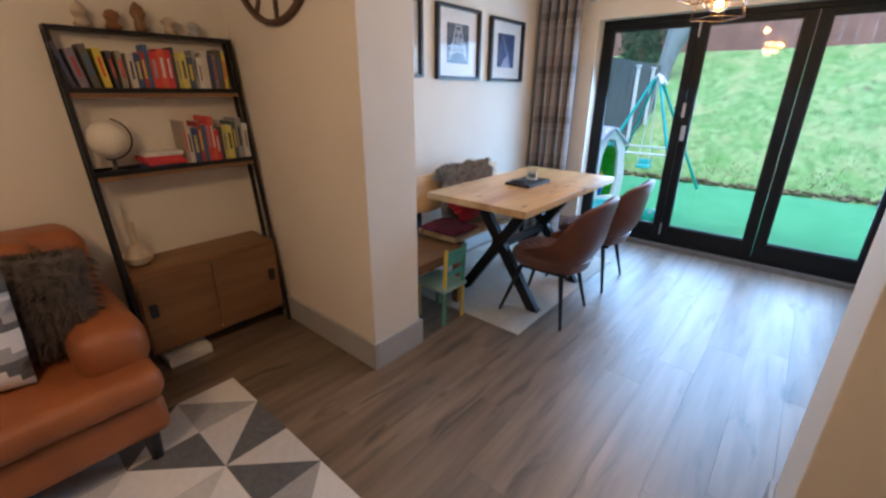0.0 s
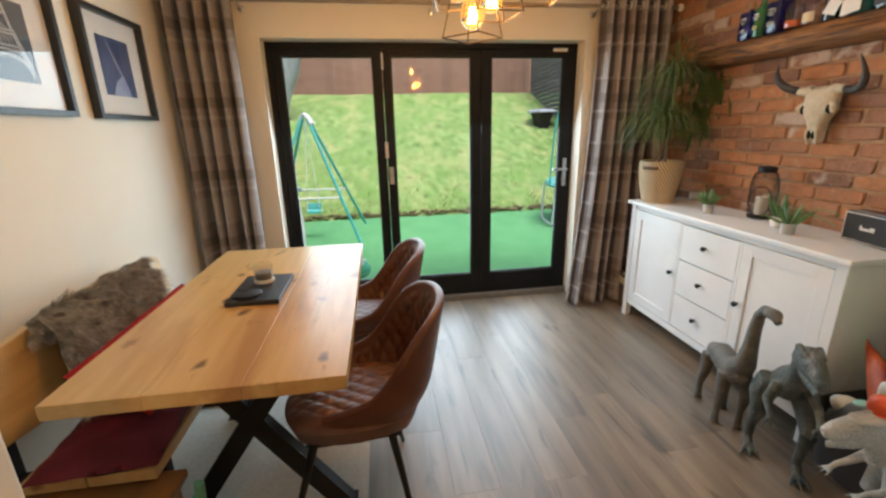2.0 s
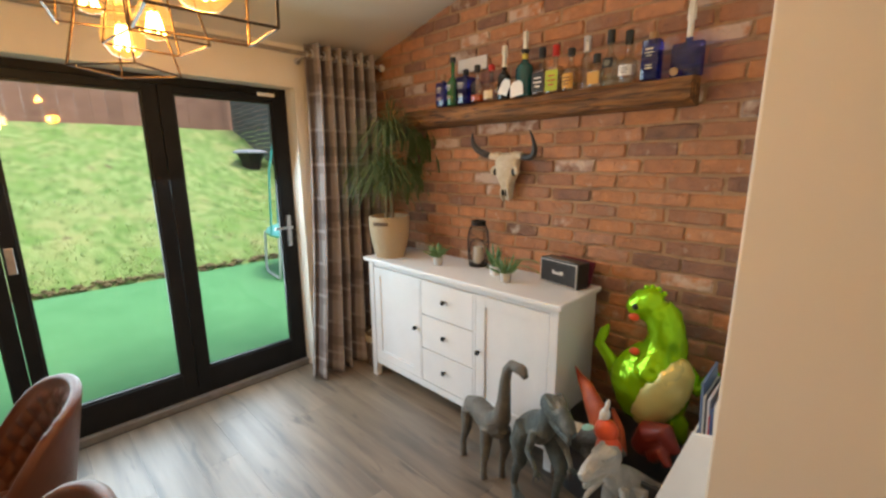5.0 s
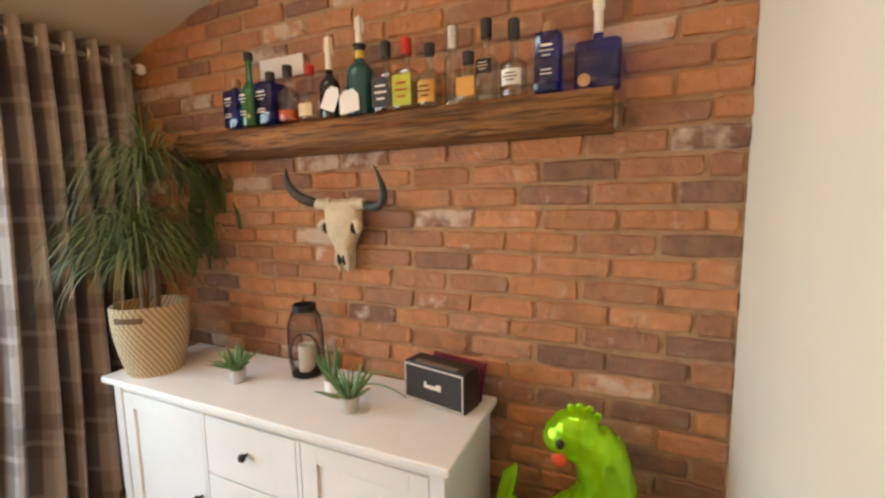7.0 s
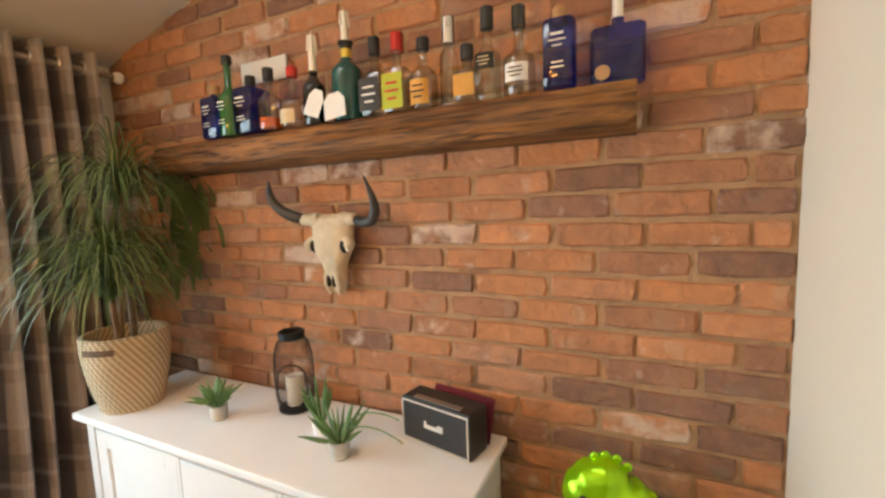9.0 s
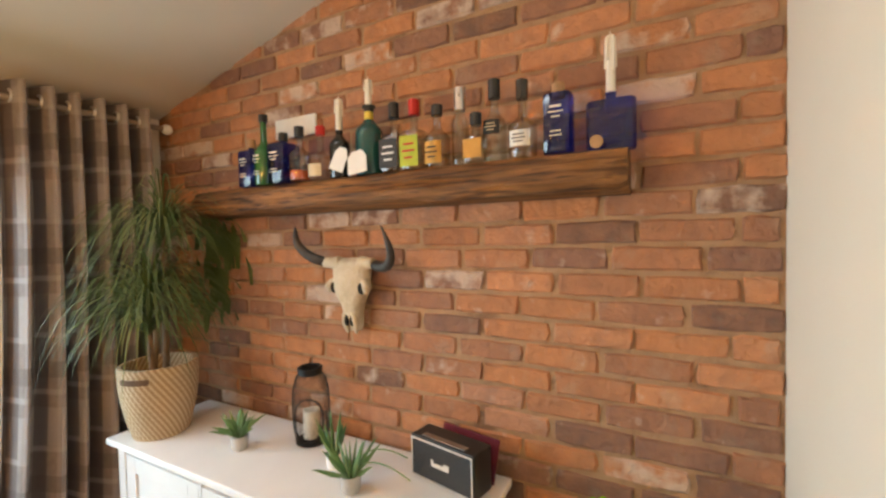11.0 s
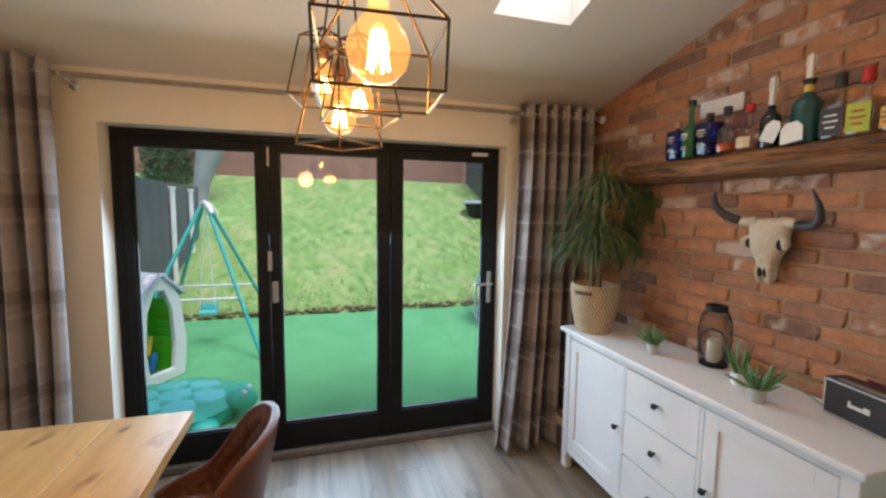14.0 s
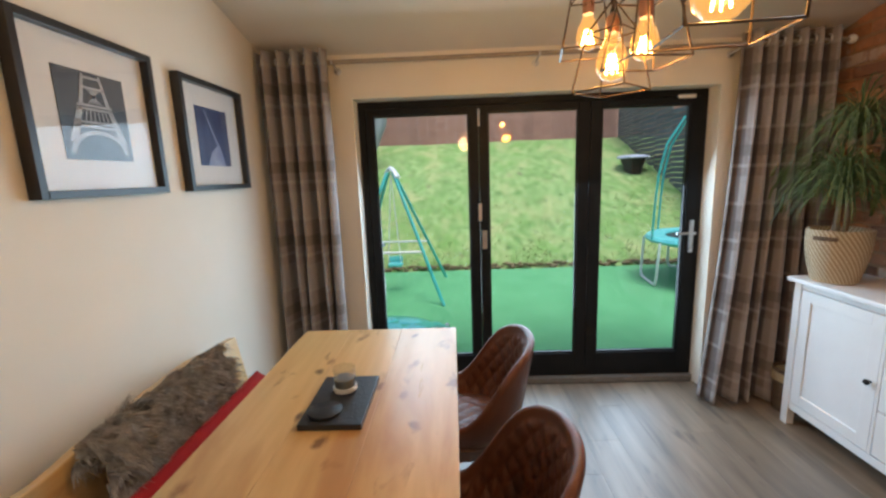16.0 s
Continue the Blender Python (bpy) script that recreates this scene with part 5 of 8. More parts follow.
def lantern():
    p = thing("lantern", (1.415, 3.16, 0.901), "black wire mesh lantern with a white pillar candle", "lantern")
    bm = bmesh.new()
    lathe(bm, [(0.055, 0), (0.06, 0.004), (0.06, 0.012), (0.05, 0.016), (0.001, 0.017)], 28)
    part("base", bm, M["black"], p, smooth=True)
    prof = [(0.058, 0.014), (0.066, 0.05), (0.069, 0.12), (0.067, 0.2), (0.055, 0.245), (0.043, 0.262)]
    wires = bmesh.new()
    for s in (1, -1):
        for i in range(60):
            pts = []
            for j in range(13):
                t = j / 12
                q = t * (len(prof) - 1)
                a, b = prof[int(min(q, len(prof) - 2))], prof[int(min(q, len(prof) - 2)) + 1]
                f = q - int(min(q, len(prof) - 2))
                r, z = a[0] + (b[0] - a[0]) * f, a[1] + (b[1] - a[1]) * f
                an = 2 * math.pi * i / 60 + s * t * 1.1
                pts.append((r * math.cos(an), r * math.sin(an), z))
            tube(wires, pts, [0.00045] * len(pts), 3)
    part("mesh_body", wires, M["black"], p, "fine black wire mesh")
    bm = bmesh.new()
    lathe(bm, [(0.041, 0.258), (0.045, 0.262), (0.046, 0.285), (0.04, 0.288), (0.036, 0.284), (0.036, 0.26)], 26)
    part("rim", bm, M["black"], p, smooth=True)
    bm = bmesh.new()
    pts = []
    for k in range(25):
        a = 2 * math.pi * k / 24
        w, z = 0.056 * math.cos(a), 0.105 + 0.080 * math.sin(a)
        an = radians(215) + w / 0.07
        pts.append((0.071 * math.cos(an), 0.071 * math.sin(an), z))
    tube(bm, pts, [0.0028] * 25, 6)
    part("door_ring", bm, M["black"], p, smooth=True)
    bm = bmesh.new()
    lathe(bm, [(0.030, 0.017), (0.031, 0.02), (0.031, 0.12), (0.027, 0.123), (0.02, 0.117), (0.001, 0.115)], 22)
    part("candle", bm, M["wax"], p, "white pillar candle", smooth=True)


lantern()


def speaker():
    p = thing("portable_speaker", (1.40, 2.57, 0.901), "black portable speaker with a metal grille and piping", "speaker", rz=-11.6)
    block("body", (-0.035, -0.125, 0.0), (0.055, 0.125, 0.135), M["cap"], p, bevel=0.006)
    block("grille", (-0.039, -0.112, 0.012), (-0.0345, 0.112, 0.123), M["tweed"], p, bevel=0.002)
    bm = bmesh.new()
    for lo, hi in (((-0.0405, -0.119, 0.006), (-0.0365, -0.116, 0.129)), ((-0.0405, 0.116, 0.006), (-0.0365, 0.119, 0.129)), ((-0.0405, -0.116, 0.006), (-0.0365, 0.116, 0.009)), ((-0.0405, -0.116, 0.126), (-0.0365, 0.116, 0.129))):
        box(bm, lo, hi)
    part("piping", bm, M["paper"], p, "pale piping")
    bm = bmesh.new()
    for y1, y0, h in ((0.034, 0.026, 0.020), (0.025, -0.014, 0.011), (-0.015, -0.034, 0.019)):
        box(bm, (-0.0425, y0, 0.060), (-0.0395, y1, 0.060 + h))
    bmesh.ops.recalc_face_normals(bm, faces=bm.faces)
    part("badge", bm, M["paper"], p, "white badge shape")
    block("control_panel", (-0.026, -0.085, 0.1352), (-0.004, 0.085, 0.138), M["panel_grey"], p, "brushed metal control panel", 0.001)
    bm = bmesh.new()
    box(bm, (-0.003, -0.122, 0), (0.003, 0.10, 0.130))
    bm.transform(pose(0.062, -0.005, 0.006, 0, 18, 0))
    part("flap_cover", bm, M["burgundy"], p, "burgundy velvet-lined flap", 0.002)


speaker()


def corner_basket():
    p = thing("basket", (1.25, 4.02, 0), "dark woven basket with a pale rim on the floor", "basket")
    bm = bmesh.new()
    prof = [(0.001, 0)] + [(0.085 + 0.015 * k / 16 + (0.002 if k % 2 else 0), 0.28 * k / 16) for k in range(17)] + [(0.09, 0.28), (0.085, 0.2), (0.001, 0.2)]
    lathe(bm, prof, 30)
    part("body", bm, M["weave_dark"], p, smooth=True)
    bm = bmesh.new()
    lathe(bm, [(0.1035, 0.20), (0.1055, 0.205), (0.1055, 0.25), (0.1035, 0.255)], 30)
    part("rim_band", bm, M["weave"], p, "pale woven band", smooth=True)


corner_basket()


# ---- table top and bench things ----
tagged(block("slate_board", (-1.328, 2.655, TAB[4] + 0.0005), (-1.133, 2.96, TAB[4] + 0.020), M["slate"], bevel=0.002), "square black slate placemat on the dining table", "placemat")
bm = bmesh.new()
lathe(bm, [(0.05, 0), (0.053, 0.003), (0.053, 0.008), (0.05, 0.01), (0.001, 0.0105)], 30, pose(-1.262, 2.725, TAB[4] + 0.0205))
tagged(part("coaster", bm, M["slate"], smooth=True), "round dark slate coaster on the placemat", "coaster")


M["tub_grey"] = surface("dark_wax", (0.13, 0.125, 0.12), (0.17, 0.165, 0.16), 8, 0.6)


def candle_glass():
    p = thing("candle_jar", (-1.232, 2.86, TAB[4] + 0.0205), "clear glass jar with a grey candle and holder", "candle")
    bm = bmesh.new()
    lathe(bm, [(0.036, 0), (0.038, 0.003), (0.038, 0.082), (0.0355, 0.082), (0.0355, 0.008), (0.001, 0.007)], 28)
    part("jar", bm, M["clear"], p, smooth=True).visible_shadow = False
    bm = bmesh.new()
    lathe(bm, [(0.0345, 0.009), (0.0345, 0.046), (0.03, 0.048), (0.001, 0.046)], 24)
    part("wax", bm, M["tub_grey"], p, "dark grey candle wax", smooth=True)
    bm = bmesh.new()
    lathe(bm, [(0.0385, 0.004), (0.04, 0.004), (0.04, 0.018), (0.0385, 0.018)], 28)
    part("band", bm, M["paper"], p, smooth=True)


candle_glass()


def fur_throw():
    rnd = random.Random(4)
    verts, faces = [], []
    base = bmesh.new()
    nu, nv = 26, 18
    grid = []

    def pt(u, v):
        y = 2.50 + 0.60 * u + 0.03 * math.sin(v * 5)
        s = v * 0.60
        if s < 0.12:
            x, z = -1.925 - 0.02 * s, 0.775 + s * 0.6
        elif s < 0.20:
            a = (s - 0.12) / 0.08
            x, z = -1.927 + 0.07 * a, 0.847 + 0.022 * math.sin(a * math.pi)
        else:
            d = s - 0.20
            x, z = -1.857 + 0.22 * d, 0.847 - d * 0.90
        lump = 0.040 * noise.noise(Vector((u * 4, v * 4, 3))) + 0.020
        return Vector((x + 0.022 + lump, y, z + 0.002 + 0.3 * lump))

    for j in range(nv + 1):
        grid.append([base.verts.new(pt(i / nu, j / nv)) for i in range(nu + 1)])
    for j in range(nv):
        for i in range(nu):
            base.faces.new((grid[j][i], grid[j][i + 1], grid[j + 1][i + 1], grid[j + 1][i]))
    p = thing("fur_throw", (0, 0, 0), "shaggy grey-brown sheepskin draped over the bench back", "throw")
    ob = part("hide", base, M["fur"], p, smooth=True)
    so = ob.modifiers.new("thickness", "SOLIDIFY")
    so.thickness = 0.012
    for _ in range(26000):
        u, v = rnd.uniform(-0.02, 1.02), rnd.random()
        q = pt(u, v)
        clump = noise.noise_vector(Vector((u * 16, v * 12, 1)))
        d = Vector((0.6 + clump.x * 0.8, clump.y * 1.2, 0.25 - 0.5 * v + clump.z * 0.9)).normalized()
        L = rnd.uniform(0.035, 0.085)
        side = d.cross(Vector((rnd.uniform(-1, 1), rnd.uniform(-1, 1), rnd.uniform(-1, 1)))).normalized() * 0.0012
        k = len(verts)
        mid = q + d * L * 0.6
        tip = q + d * L + Vector((0, 0, -0.012))
        verts.extend((q - side, q + side, mid + side * 0.8, mid - side * 0.8, tip))
        faces.extend(((k, k + 1, k + 2, k + 3), (k + 3, k + 2, k + 4)))
    me = bpy.data.meshes.new("fur")
    me.from_pydata([tuple(v) for v in verts], [], faces)
    me.materials.append(M["fur"])
    h = new("fur", me)
    h.parent = p
    tagged(h, kind="stuff")


fur_throw()


def cushion(name, c, size, rot, mat, label, puff=1.0):
    bm = bmesh.new()
    n = 16
    for s in (1, -1):
        g = []
        for j in range(n + 1):
            row = []
            for i in range(n + 1):
                u, v = -1 + 2 * i / n, -1 + 2 * j / n
                t = ((1 - u ** 4) * (1 - v ** 4)) ** 0.5
                row.append(bm.verts.new((u * size[0] / 2 * (1 - 0.06 * (1 - v * v) * 0), v * size[1] / 2, s * t * size[2] / 2 * puff + 0.006 * noise.noise(Vector((u * 3, v * 3, s))))))
            g.append(row)
        for j in range(n):
            for i in range(n):
                bm.faces.new((g[j][i], g[j][i + 1], g[j + 1][i + 1], g[j + 1][i]))
    bmesh.ops.remove_doubles(bm, verts=bm.verts, dist=0.0012)
    bm.transform(pose(*c, *rot))
    return tagged(part(name, bm, mat, smooth=True), label, "cushion", "cushions")


cushion("cushion", (-1.60, 2.36, 0.505), (0.34, 0.30, 0.05), (0, 0, 4), M["burgundy"], "flat burgundy seat pad on the bench")
cushion("cushion", (-1.635, 2.84, 0.625), (0.28, 0.84, 0.12), (0, 38, 0), M["redcloth"], "bright red cushion lying along the bench seat")


def hair_on(ob, count, lmin, lmax, mat, seed, width=0.0014):
    """Loose hair over a soft thing, as one part of it."""
    rnd = random.Random(seed)
    me = ob.data
    polys = [p for p in me.polygons if p.area > 1e-6]
    verts, faces = [], []
    for _ in range(count):
        p = rnd.choice(polys)
        vs = [me.vertices[i].co for i in p.vertices]
        w = [rnd.random() for _ in vs]
        q = sum((v * a for v, a in zip(vs, w)), Vector()) / sum(w)
        cl = noise.noise_vector(q * 22)
        d = (p.normal + Vector((cl.x, cl.y, cl.z - 0.35)) * 1.1).normalized()
        L = rnd.uniform(lmin, lmax)
        side = d.cross(Vector((rnd.uniform(-1, 1), rnd.uniform(-1, 1), rnd.uniform(-1, 1)))).normalized() * width
        k = len(verts)
        mid, tip = q + d * L * 0.6, q + d * L + Vector((0, 0, -0.3 * L))
        verts.extend(tuple(v) for v in (q - side, q + side, mid + side * 0.8, mid - side * 0.8, tip))
        faces.extend(((k, k + 1, k + 2, k + 3), (k + 3, k + 2, k + 4)))
    hm = bpy.data.meshes.new("fur")
    hm.from_pydata(verts, [], faces)
    hm.materials.append(mat)
    h = new("fur", hm)
    h.parent = ob
    tagged(h, kind="stuff")


def small_table():
    p = thing("low_table", (0, 0, 0), "low brown wooden side table with square legs", "table")
    x0, x1, y0, y1, h = -1.98, -1.38, 1.735, 2.29, 0.425
    block("tabletop", (x0, y0, h - 0.028), (x1, y1, h), M["kidwood"], p, bevel=0.005)
    for x in (x0 + 0.02, x1 - 0.07):
        for y in (y0 + 0.02, y1 - 0.07):
            block("leg", (x, y, 0), (x + 0.05, y + 0.05, h - 0.0285), M["kidwood"], p, bevel=0.003)
    bm = bmesh.new()
    for lo, hi in (((x0 + 0.07, y0 + 0.03), (x1 - 0.07, y0 + 0.045)), ((x0 + 0.07, y1 - 0.045), (x1 - 0.07, y1 - 0.03)), ((x1 - 0.045, y0 + 0.07), (x1 - 0.03, y1 - 0.07))):
        box(bm, (*lo, h - 0.085), (*hi, h - 0.0285))
    part("apron", bm, M["kidwood"], p, bevel=0.002)


small_table()
M["kid_green"] = surface("green_paint", (0.09, 0.30, 0.20), (0.13, 0.36, 0.26), 10, 0.45)
M["kid_mint"] = surface("mint_paint", (0.33, 0.50, 0.36), (0.40, 0.56, 0.43), 10, 0.45)


def kids_chair():
    p = thing("kids_chair", (-1.295, 2.02, 0), "small wooden chair with green and yellow painted parts", "chair")
    for y, top, bot in ((-0.09, "kid_yellow", "kid_green"), (0.09, "kid_green", "kid_yellow")):
        bm = bmesh.new()
        rod(bm, (0.02, y, 0.265), (0.035, y, 0.525), 0.013, seg=14)
        part("back_post", bm, M[top], p, smooth=True)
        bm = bmesh.new()
        rod(bm, (0.02, y, 0.0), (0.02, y, 0.235), 0.0125, seg=14)
        part("leg", bm, M[bot], p, smooth=True)
        bm = bmesh.new()
        rod(bm, (-0.20, y, 0.0), (-0.20, y, 0.235), 0.0125, seg=14)
        part("leg", bm, M[top], p, smooth=True)
    block("backrest", (0.02, -0.078, 0.41), (0.036, 0.078, 0.50), M["kid_green"], p, bevel=0.003)
    block("back_rail", (0.016, -0.078, 0.335), (0.03, 0.078, 0.365), M["kid_green"], p, bevel=0.003)
    block("seat", (-0.225, -0.115, 0.236), (0.04, 0.115, 0.264), M["kid_mint"], p, "pale mint seat", 0.006)


kids_chair()


# ---- toys beside the sideboard ----
def toy(name, build, mat, label, voxel=0.007, category="toy"):
    """A moulded figure: its limbs are fused into one plain mesh."""
    bm = bmesh.new()
    build(bm)
    ob = part(name, bm, mat, smooth=True)
    rm = ob.modifiers.new("fuse", "REMESH")
    rm.mode, rm.voxel_size, rm.use_smooth_shade = "VOXEL", voxel, True
    sm = ob.modifiers.new("soften", "SMOOTH")
    sm.factor, sm.iterations = 0.5, 2
    return tagged(ob, label, category, "dinosaur toys")


M["dino_grey"] = surface("grey_rubber", (0.095, 0.09, 0.078), (0.15, 0.142, 0.122), 14, 0.5, 0.9, 90, contrast=(0.38, 0.62))
M["dino_blue"] = surface("blue_grey_rubber", (0.035, 0.05, 0.05), (0.10, 0.115, 0.105), 11, 0.45, 0.9, 90, contrast=(0.35, 0.6), c3=(0.20, 0.20, 0.18))
M["dino_white"] = surface("pale_grey_rubber", (0.40, 0.40, 0.37), (0.54, 0.53, 0.49), 16, 0.55, 0.9, 90, contrast=(0.38, 0.62), c3=(0.30, 0.29, 0.26))
M["dino_orange"] = surface("orange_rubber", (0.50, 0.09, 0.02), (0.28, 0.04, 0.015), 12, 0.5, 0.4, 120)
M["dino_maroon"] = surface("maroon_plastic", (0.16, 0.02, 0.015), (0.24, 0.035, 0.02), 8, 0.4)
M["tub"] = surface("dark_grey_plastic", (0.06, 0.06, 0.065), (0.085, 0.085, 0.09), 10, 0.5)
M["foil_green"] = surface("green_foil", (0.36, 0.72, 0.015), (0.27, 0.62, 0.012), 5, 0.2, 0.25, 14, metal=0.55)
M["foil_yellow"] = surface("yellow_foil", (0.66, 0.58, 0.22), (0.58, 0.48, 0.15), 5, 0.28, 0.25, 14, metal=0.3)
M["mint"] = surface("mint_plastic", (0.30, 0.62, 0.50), (0.36, 0.68, 0.56), 8, 0.4)
M["neon"] = surface("neon_orange_plastic", (0.85, 0.12, 0.04), (0.75, 0.09, 0.03), 8, 0.35)


def brachiosaur(bm):
    def P(l, s, z):
        return Vector((0.905 - 0.33 * l + 0.8 * s, 2.68 - 0.94 * l - 0.25 * s, z * 1.02))
    tube(bm, [P(-0.30, 0.03, 0.10), P(-0.24, 0.02, 0.20), P(-0.16, 0, 0.28), P(-0.08, 0, 0.30), P(0.02, 0, 0.29), P(0.10, 0, 0.30), P(0.14, 0, 0.33)], [0.008, 0.02, 0.042, 0.062, 0.068, 0.056, 0.042], 16, 0.85)
    tube(bm, [P(0.08, 0, 0.31), P(0.13, 0, 0.37), P(0.145, 0, 0.46), P(0.15, 0, 0.55), P(0.165, 0, 0.62), P(0.20, 0, 0.658), P(0.245, 0, 0.665), P(0.275, 0, 0.655)], [0.06, 0.045, 0.032, 0.026, 0.023, 0.024, 0.023, 0.016], 14)
    ball(bm, P(0.255, 0, 0.665), 0.028, (0.9, 1.35, 0.9), 14)
    tube(bm, [P(0.27, 0, 0.66), P(0.30, 0, 0.645)], [0.02, 0.014], 10)
    for l, s, ph in ((0.055, -0.05, -0.01), (0.10, 0.055, -0.02), (-0.125, -0.055, -0.03), (-0.085, 0.055, 0.01)):
        tube(bm, [P(l, s * 0.8, 0.28), P(l + 0.005, s, 0.18), P(l + ph, s, 0.09), P(l + ph, s, 0.02), P(l + ph + 0.006, s, 0.002)], [0.036, 0.026, 0.016, 0.017, 0.021], 12)


def raptor(base, turn, s, stride, crouch=0.0, look_side=0.0, k=1.25):
    """A two-legged hunter, head raised, jaws slightly open; base: between its feet."""
    m = pose(*base, 0, 0, turn) @ Matrix.Scale(s, 4)

    def build(bm):
        def P(l, w, z):
            return m @ Vector((l, w, z - (crouch if z > 0.2 else crouch * z / 0.2)))

        def R(*r):
            return [q * s for q in r]

        tube(bm, [P(-0.30, 0.03, 0.22), P(-0.24, 0.01, 0.24), P(-0.16, 0, 0.28), P(-0.06, 0, 0.335), P(0.02, 0, 0.38), P(0.075, 0, 0.43), P(0.105, 0, 0.48), P(0.12, 0, 0.53)],
             R(0.010, 0.024, 0.045, 0.068, 0.078, 0.064, 0.046, 0.042), 14, 0.8)
        h = look_side
        tube(bm, [P(0.09, 0, 0.54), P(0.10 + 0.055 * k, h * 0.2, 0.565), P(0.10 + 0.11 * k, h * 0.6, 0.558), P(0.10 + 0.155 * k, h, 0.542), P(0.10 + 0.185 * k, h * 1.2, 0.528)], R(0.042 * k, 0.05 * k, 0.043 * k, 0.034 * k, 0.02 * k), 14, 0.75)
        tube(bm, [P(0.12, 0, 0.52), P(0.10 + 0.09 * k, h * 0.5, 0.545 - 0.048 * k), P(0.10 + 0.165 * k, h, 0.545 - 0.058 * k)], R(0.03 * k, 0.023 * k, 0.013 * k), 12, 0.75)
        for w in (-1, 1):
            tube(bm, [P(0.10 + 0.03 * k, w * 0.028 * k + h * 0.1, 0.565 + 0.035 * k), P(0.10 + 0.10 * k, w * 0.026 * k + h * 0.5, 0.562 + 0.032 * k)], R(0.014 * k, 0.006 * k), 8)
        for w in (-1, 1):
            f = stride * w
            ball(bm, P(0.185, w * 0.03 + h * 0.3, 0.592), 0.011 * s)
            tube(bm, [P(-0.02, w * 0.045, 0.36), P(f * 0.4, w * 0.075, 0.28), P(f * 0.8 + 0.05, w * 0.08, 0.20), P(f + 0.0, w * 0.08, 0.11), P(f - 0.02, w * 0.08, 0.035), P(f + 0.01, w * 0.08, 0.014)], R(0.06, 0.05, 0.032, 0.019, 0.017, 0.02), 12)
            for a in (-0.4, 0, 0.4):
                tube(bm, [P(f + 0.01, w * 0.08, 0.016), P(f + 0.01 + 0.065 * math.cos(a), w * 0.08 + 0.065 * math.sin(a), 0.014), P(f + 0.01 + 0.095 * math.cos(a), w * 0.08 + 0.095 * math.sin(a), 0.003)], R(0.014, 0.010, 0.003), 8)
            tube(bm, [P(0.08, w * 0.05, 0.40), P(0.11, w * 0.085, 0.33), P(0.17, w * 0.08, 0.31), P(0.20, w * 0.075, 0.285)], R(0.024, 0.017, 0.012, 0.010), 10)
            for a in (-0.02, 0.0, 0.02):
                tube(bm, [P(0.195, w * 0.075 + a * 0.6, 0.29), P(0.24, w * 0.075 + a * 1.6, 0.262)], R(0.007, 0.0025), 6)
    return build


toy("dinosaur_toy", brachiosaur, M["dino_grey"], "long-necked grey rubber dinosaur toy standing on the floor", 0.006)
toy("dinosaur_toy", raptor((0.905, 2.39, 0.0), -128, 0.97, 0.06, -0.03, 0.02, 1.08), M["dino_blue"], "blue-grey two-legged dinosaur toy standing on the floor", 0.005)
toy("dinosaur_toy", raptor((0.985, 2.03, 0.0), 165, 0.84, 0.05, 0.05, 0.0, 1.2), M["dino_white"], "pale grey crouching dinosaur toy on the floor", 0.005)


def toy_tub():
    p = thing("storage_tub", (1.235, 2.13, 0), "dark grey plastic tub filled with toys", "tub")
    bm = bmesh.new()
    w, l = 0.215, 0.30
    prof = [(0.84, 0.0), (1.0, 0.26), (1.05, 0.262), (1.05, 0.275), (0.97, 0.275), (0.82, 0.015)]
    rings = []
    for k, z in prof:
        ring = []
        for i in range(32):
            a = 2 * math.pi * i / 32
            cx, cy = math.cos(a), math.sin(a)
            q = (abs(cx) ** 5 + abs(cy) ** 5) ** (-0.2)
            ring.append(bm.verts.new((cx * q * w * k, cy * q * l * k, z)))
        rings.append(ring)
    for a, b in zip(rings, rings[1:]):
        for i in range(32):
            j = (i + 1) % 32
            bm.faces.new((a[i], a[j], b[j], b[i]))
    bm.faces.new(rings[-1])
    bm.faces.new(list(reversed(rings[0])))
    part("tub_body", bm, M["tub"], p, smooth=True)


toy_tub()


def pterosaur(bm):
    def P(y, z, x=1.18):
        return Vector((x, y, z))
    tube(bm, [P(2.13, 0.27, 1.07), P(2.17, 0.36, 1.09), P(2.23, 0.44, 1.13), P(2.30, 0.495, 1.18), P(2.36, 0.525, 1.22), P(2.40, 0.55, 1.25)], [0.045, 0.062, 0.06, 0.042, 0.018, 0.005], 14, 0.6)
    tube(bm, [P(2.10, 0.27, 1.12), P(2.14, 0.36, 1.17), P(2.18, 0.43, 1.20)], [0.03, 0.03, 0.01], 10)


toy("winged_dinosaur_toy", pterosaur, M["dino_orange"], "orange winged dinosaur toy sticking out of the tub")


def grey_toy(bm):
    tube(bm, [(1.06, 2.30, 0.26), (1.05, 2.22, 0.33), (1.04, 2.16, 0.36), (1.03, 2.10, 0.34)], [0.04, 0.055, 0.045, 0.02], 12)
    tube(bm, [(1.06, 2.24, 0.27), (1.0, 2.2, 0.30), (0.97, 2.16, 0.27)], [0.03, 0.024, 0.012], 10)
    tube(bm, [(1.10, 2.20, 0.27), (1.10, 2.12, 0.33), (1.09, 2.07, 0.30)], [0.03, 0.024, 0.012], 10)


toy("dinosaur_toy", grey_toy, M["dino_grey"], "small grey dinosaur toy lying on the full tub")


def maroon_toy(bm):
    tube(bm, [(1.26, 2.06, 0.26), (1.24, 2.02, 0.36), (1.22, 1.96, 0.40), (1.2, 1.9, 0.34)], [0.05, 0.06, 0.045, 0.02], 12)
    tube(bm, [(1.22, 2.0, 0.27), (1.18, 1.95, 0.33), (1.16, 1.92, 0.29)], [0.035, 0.03, 0.02], 10)


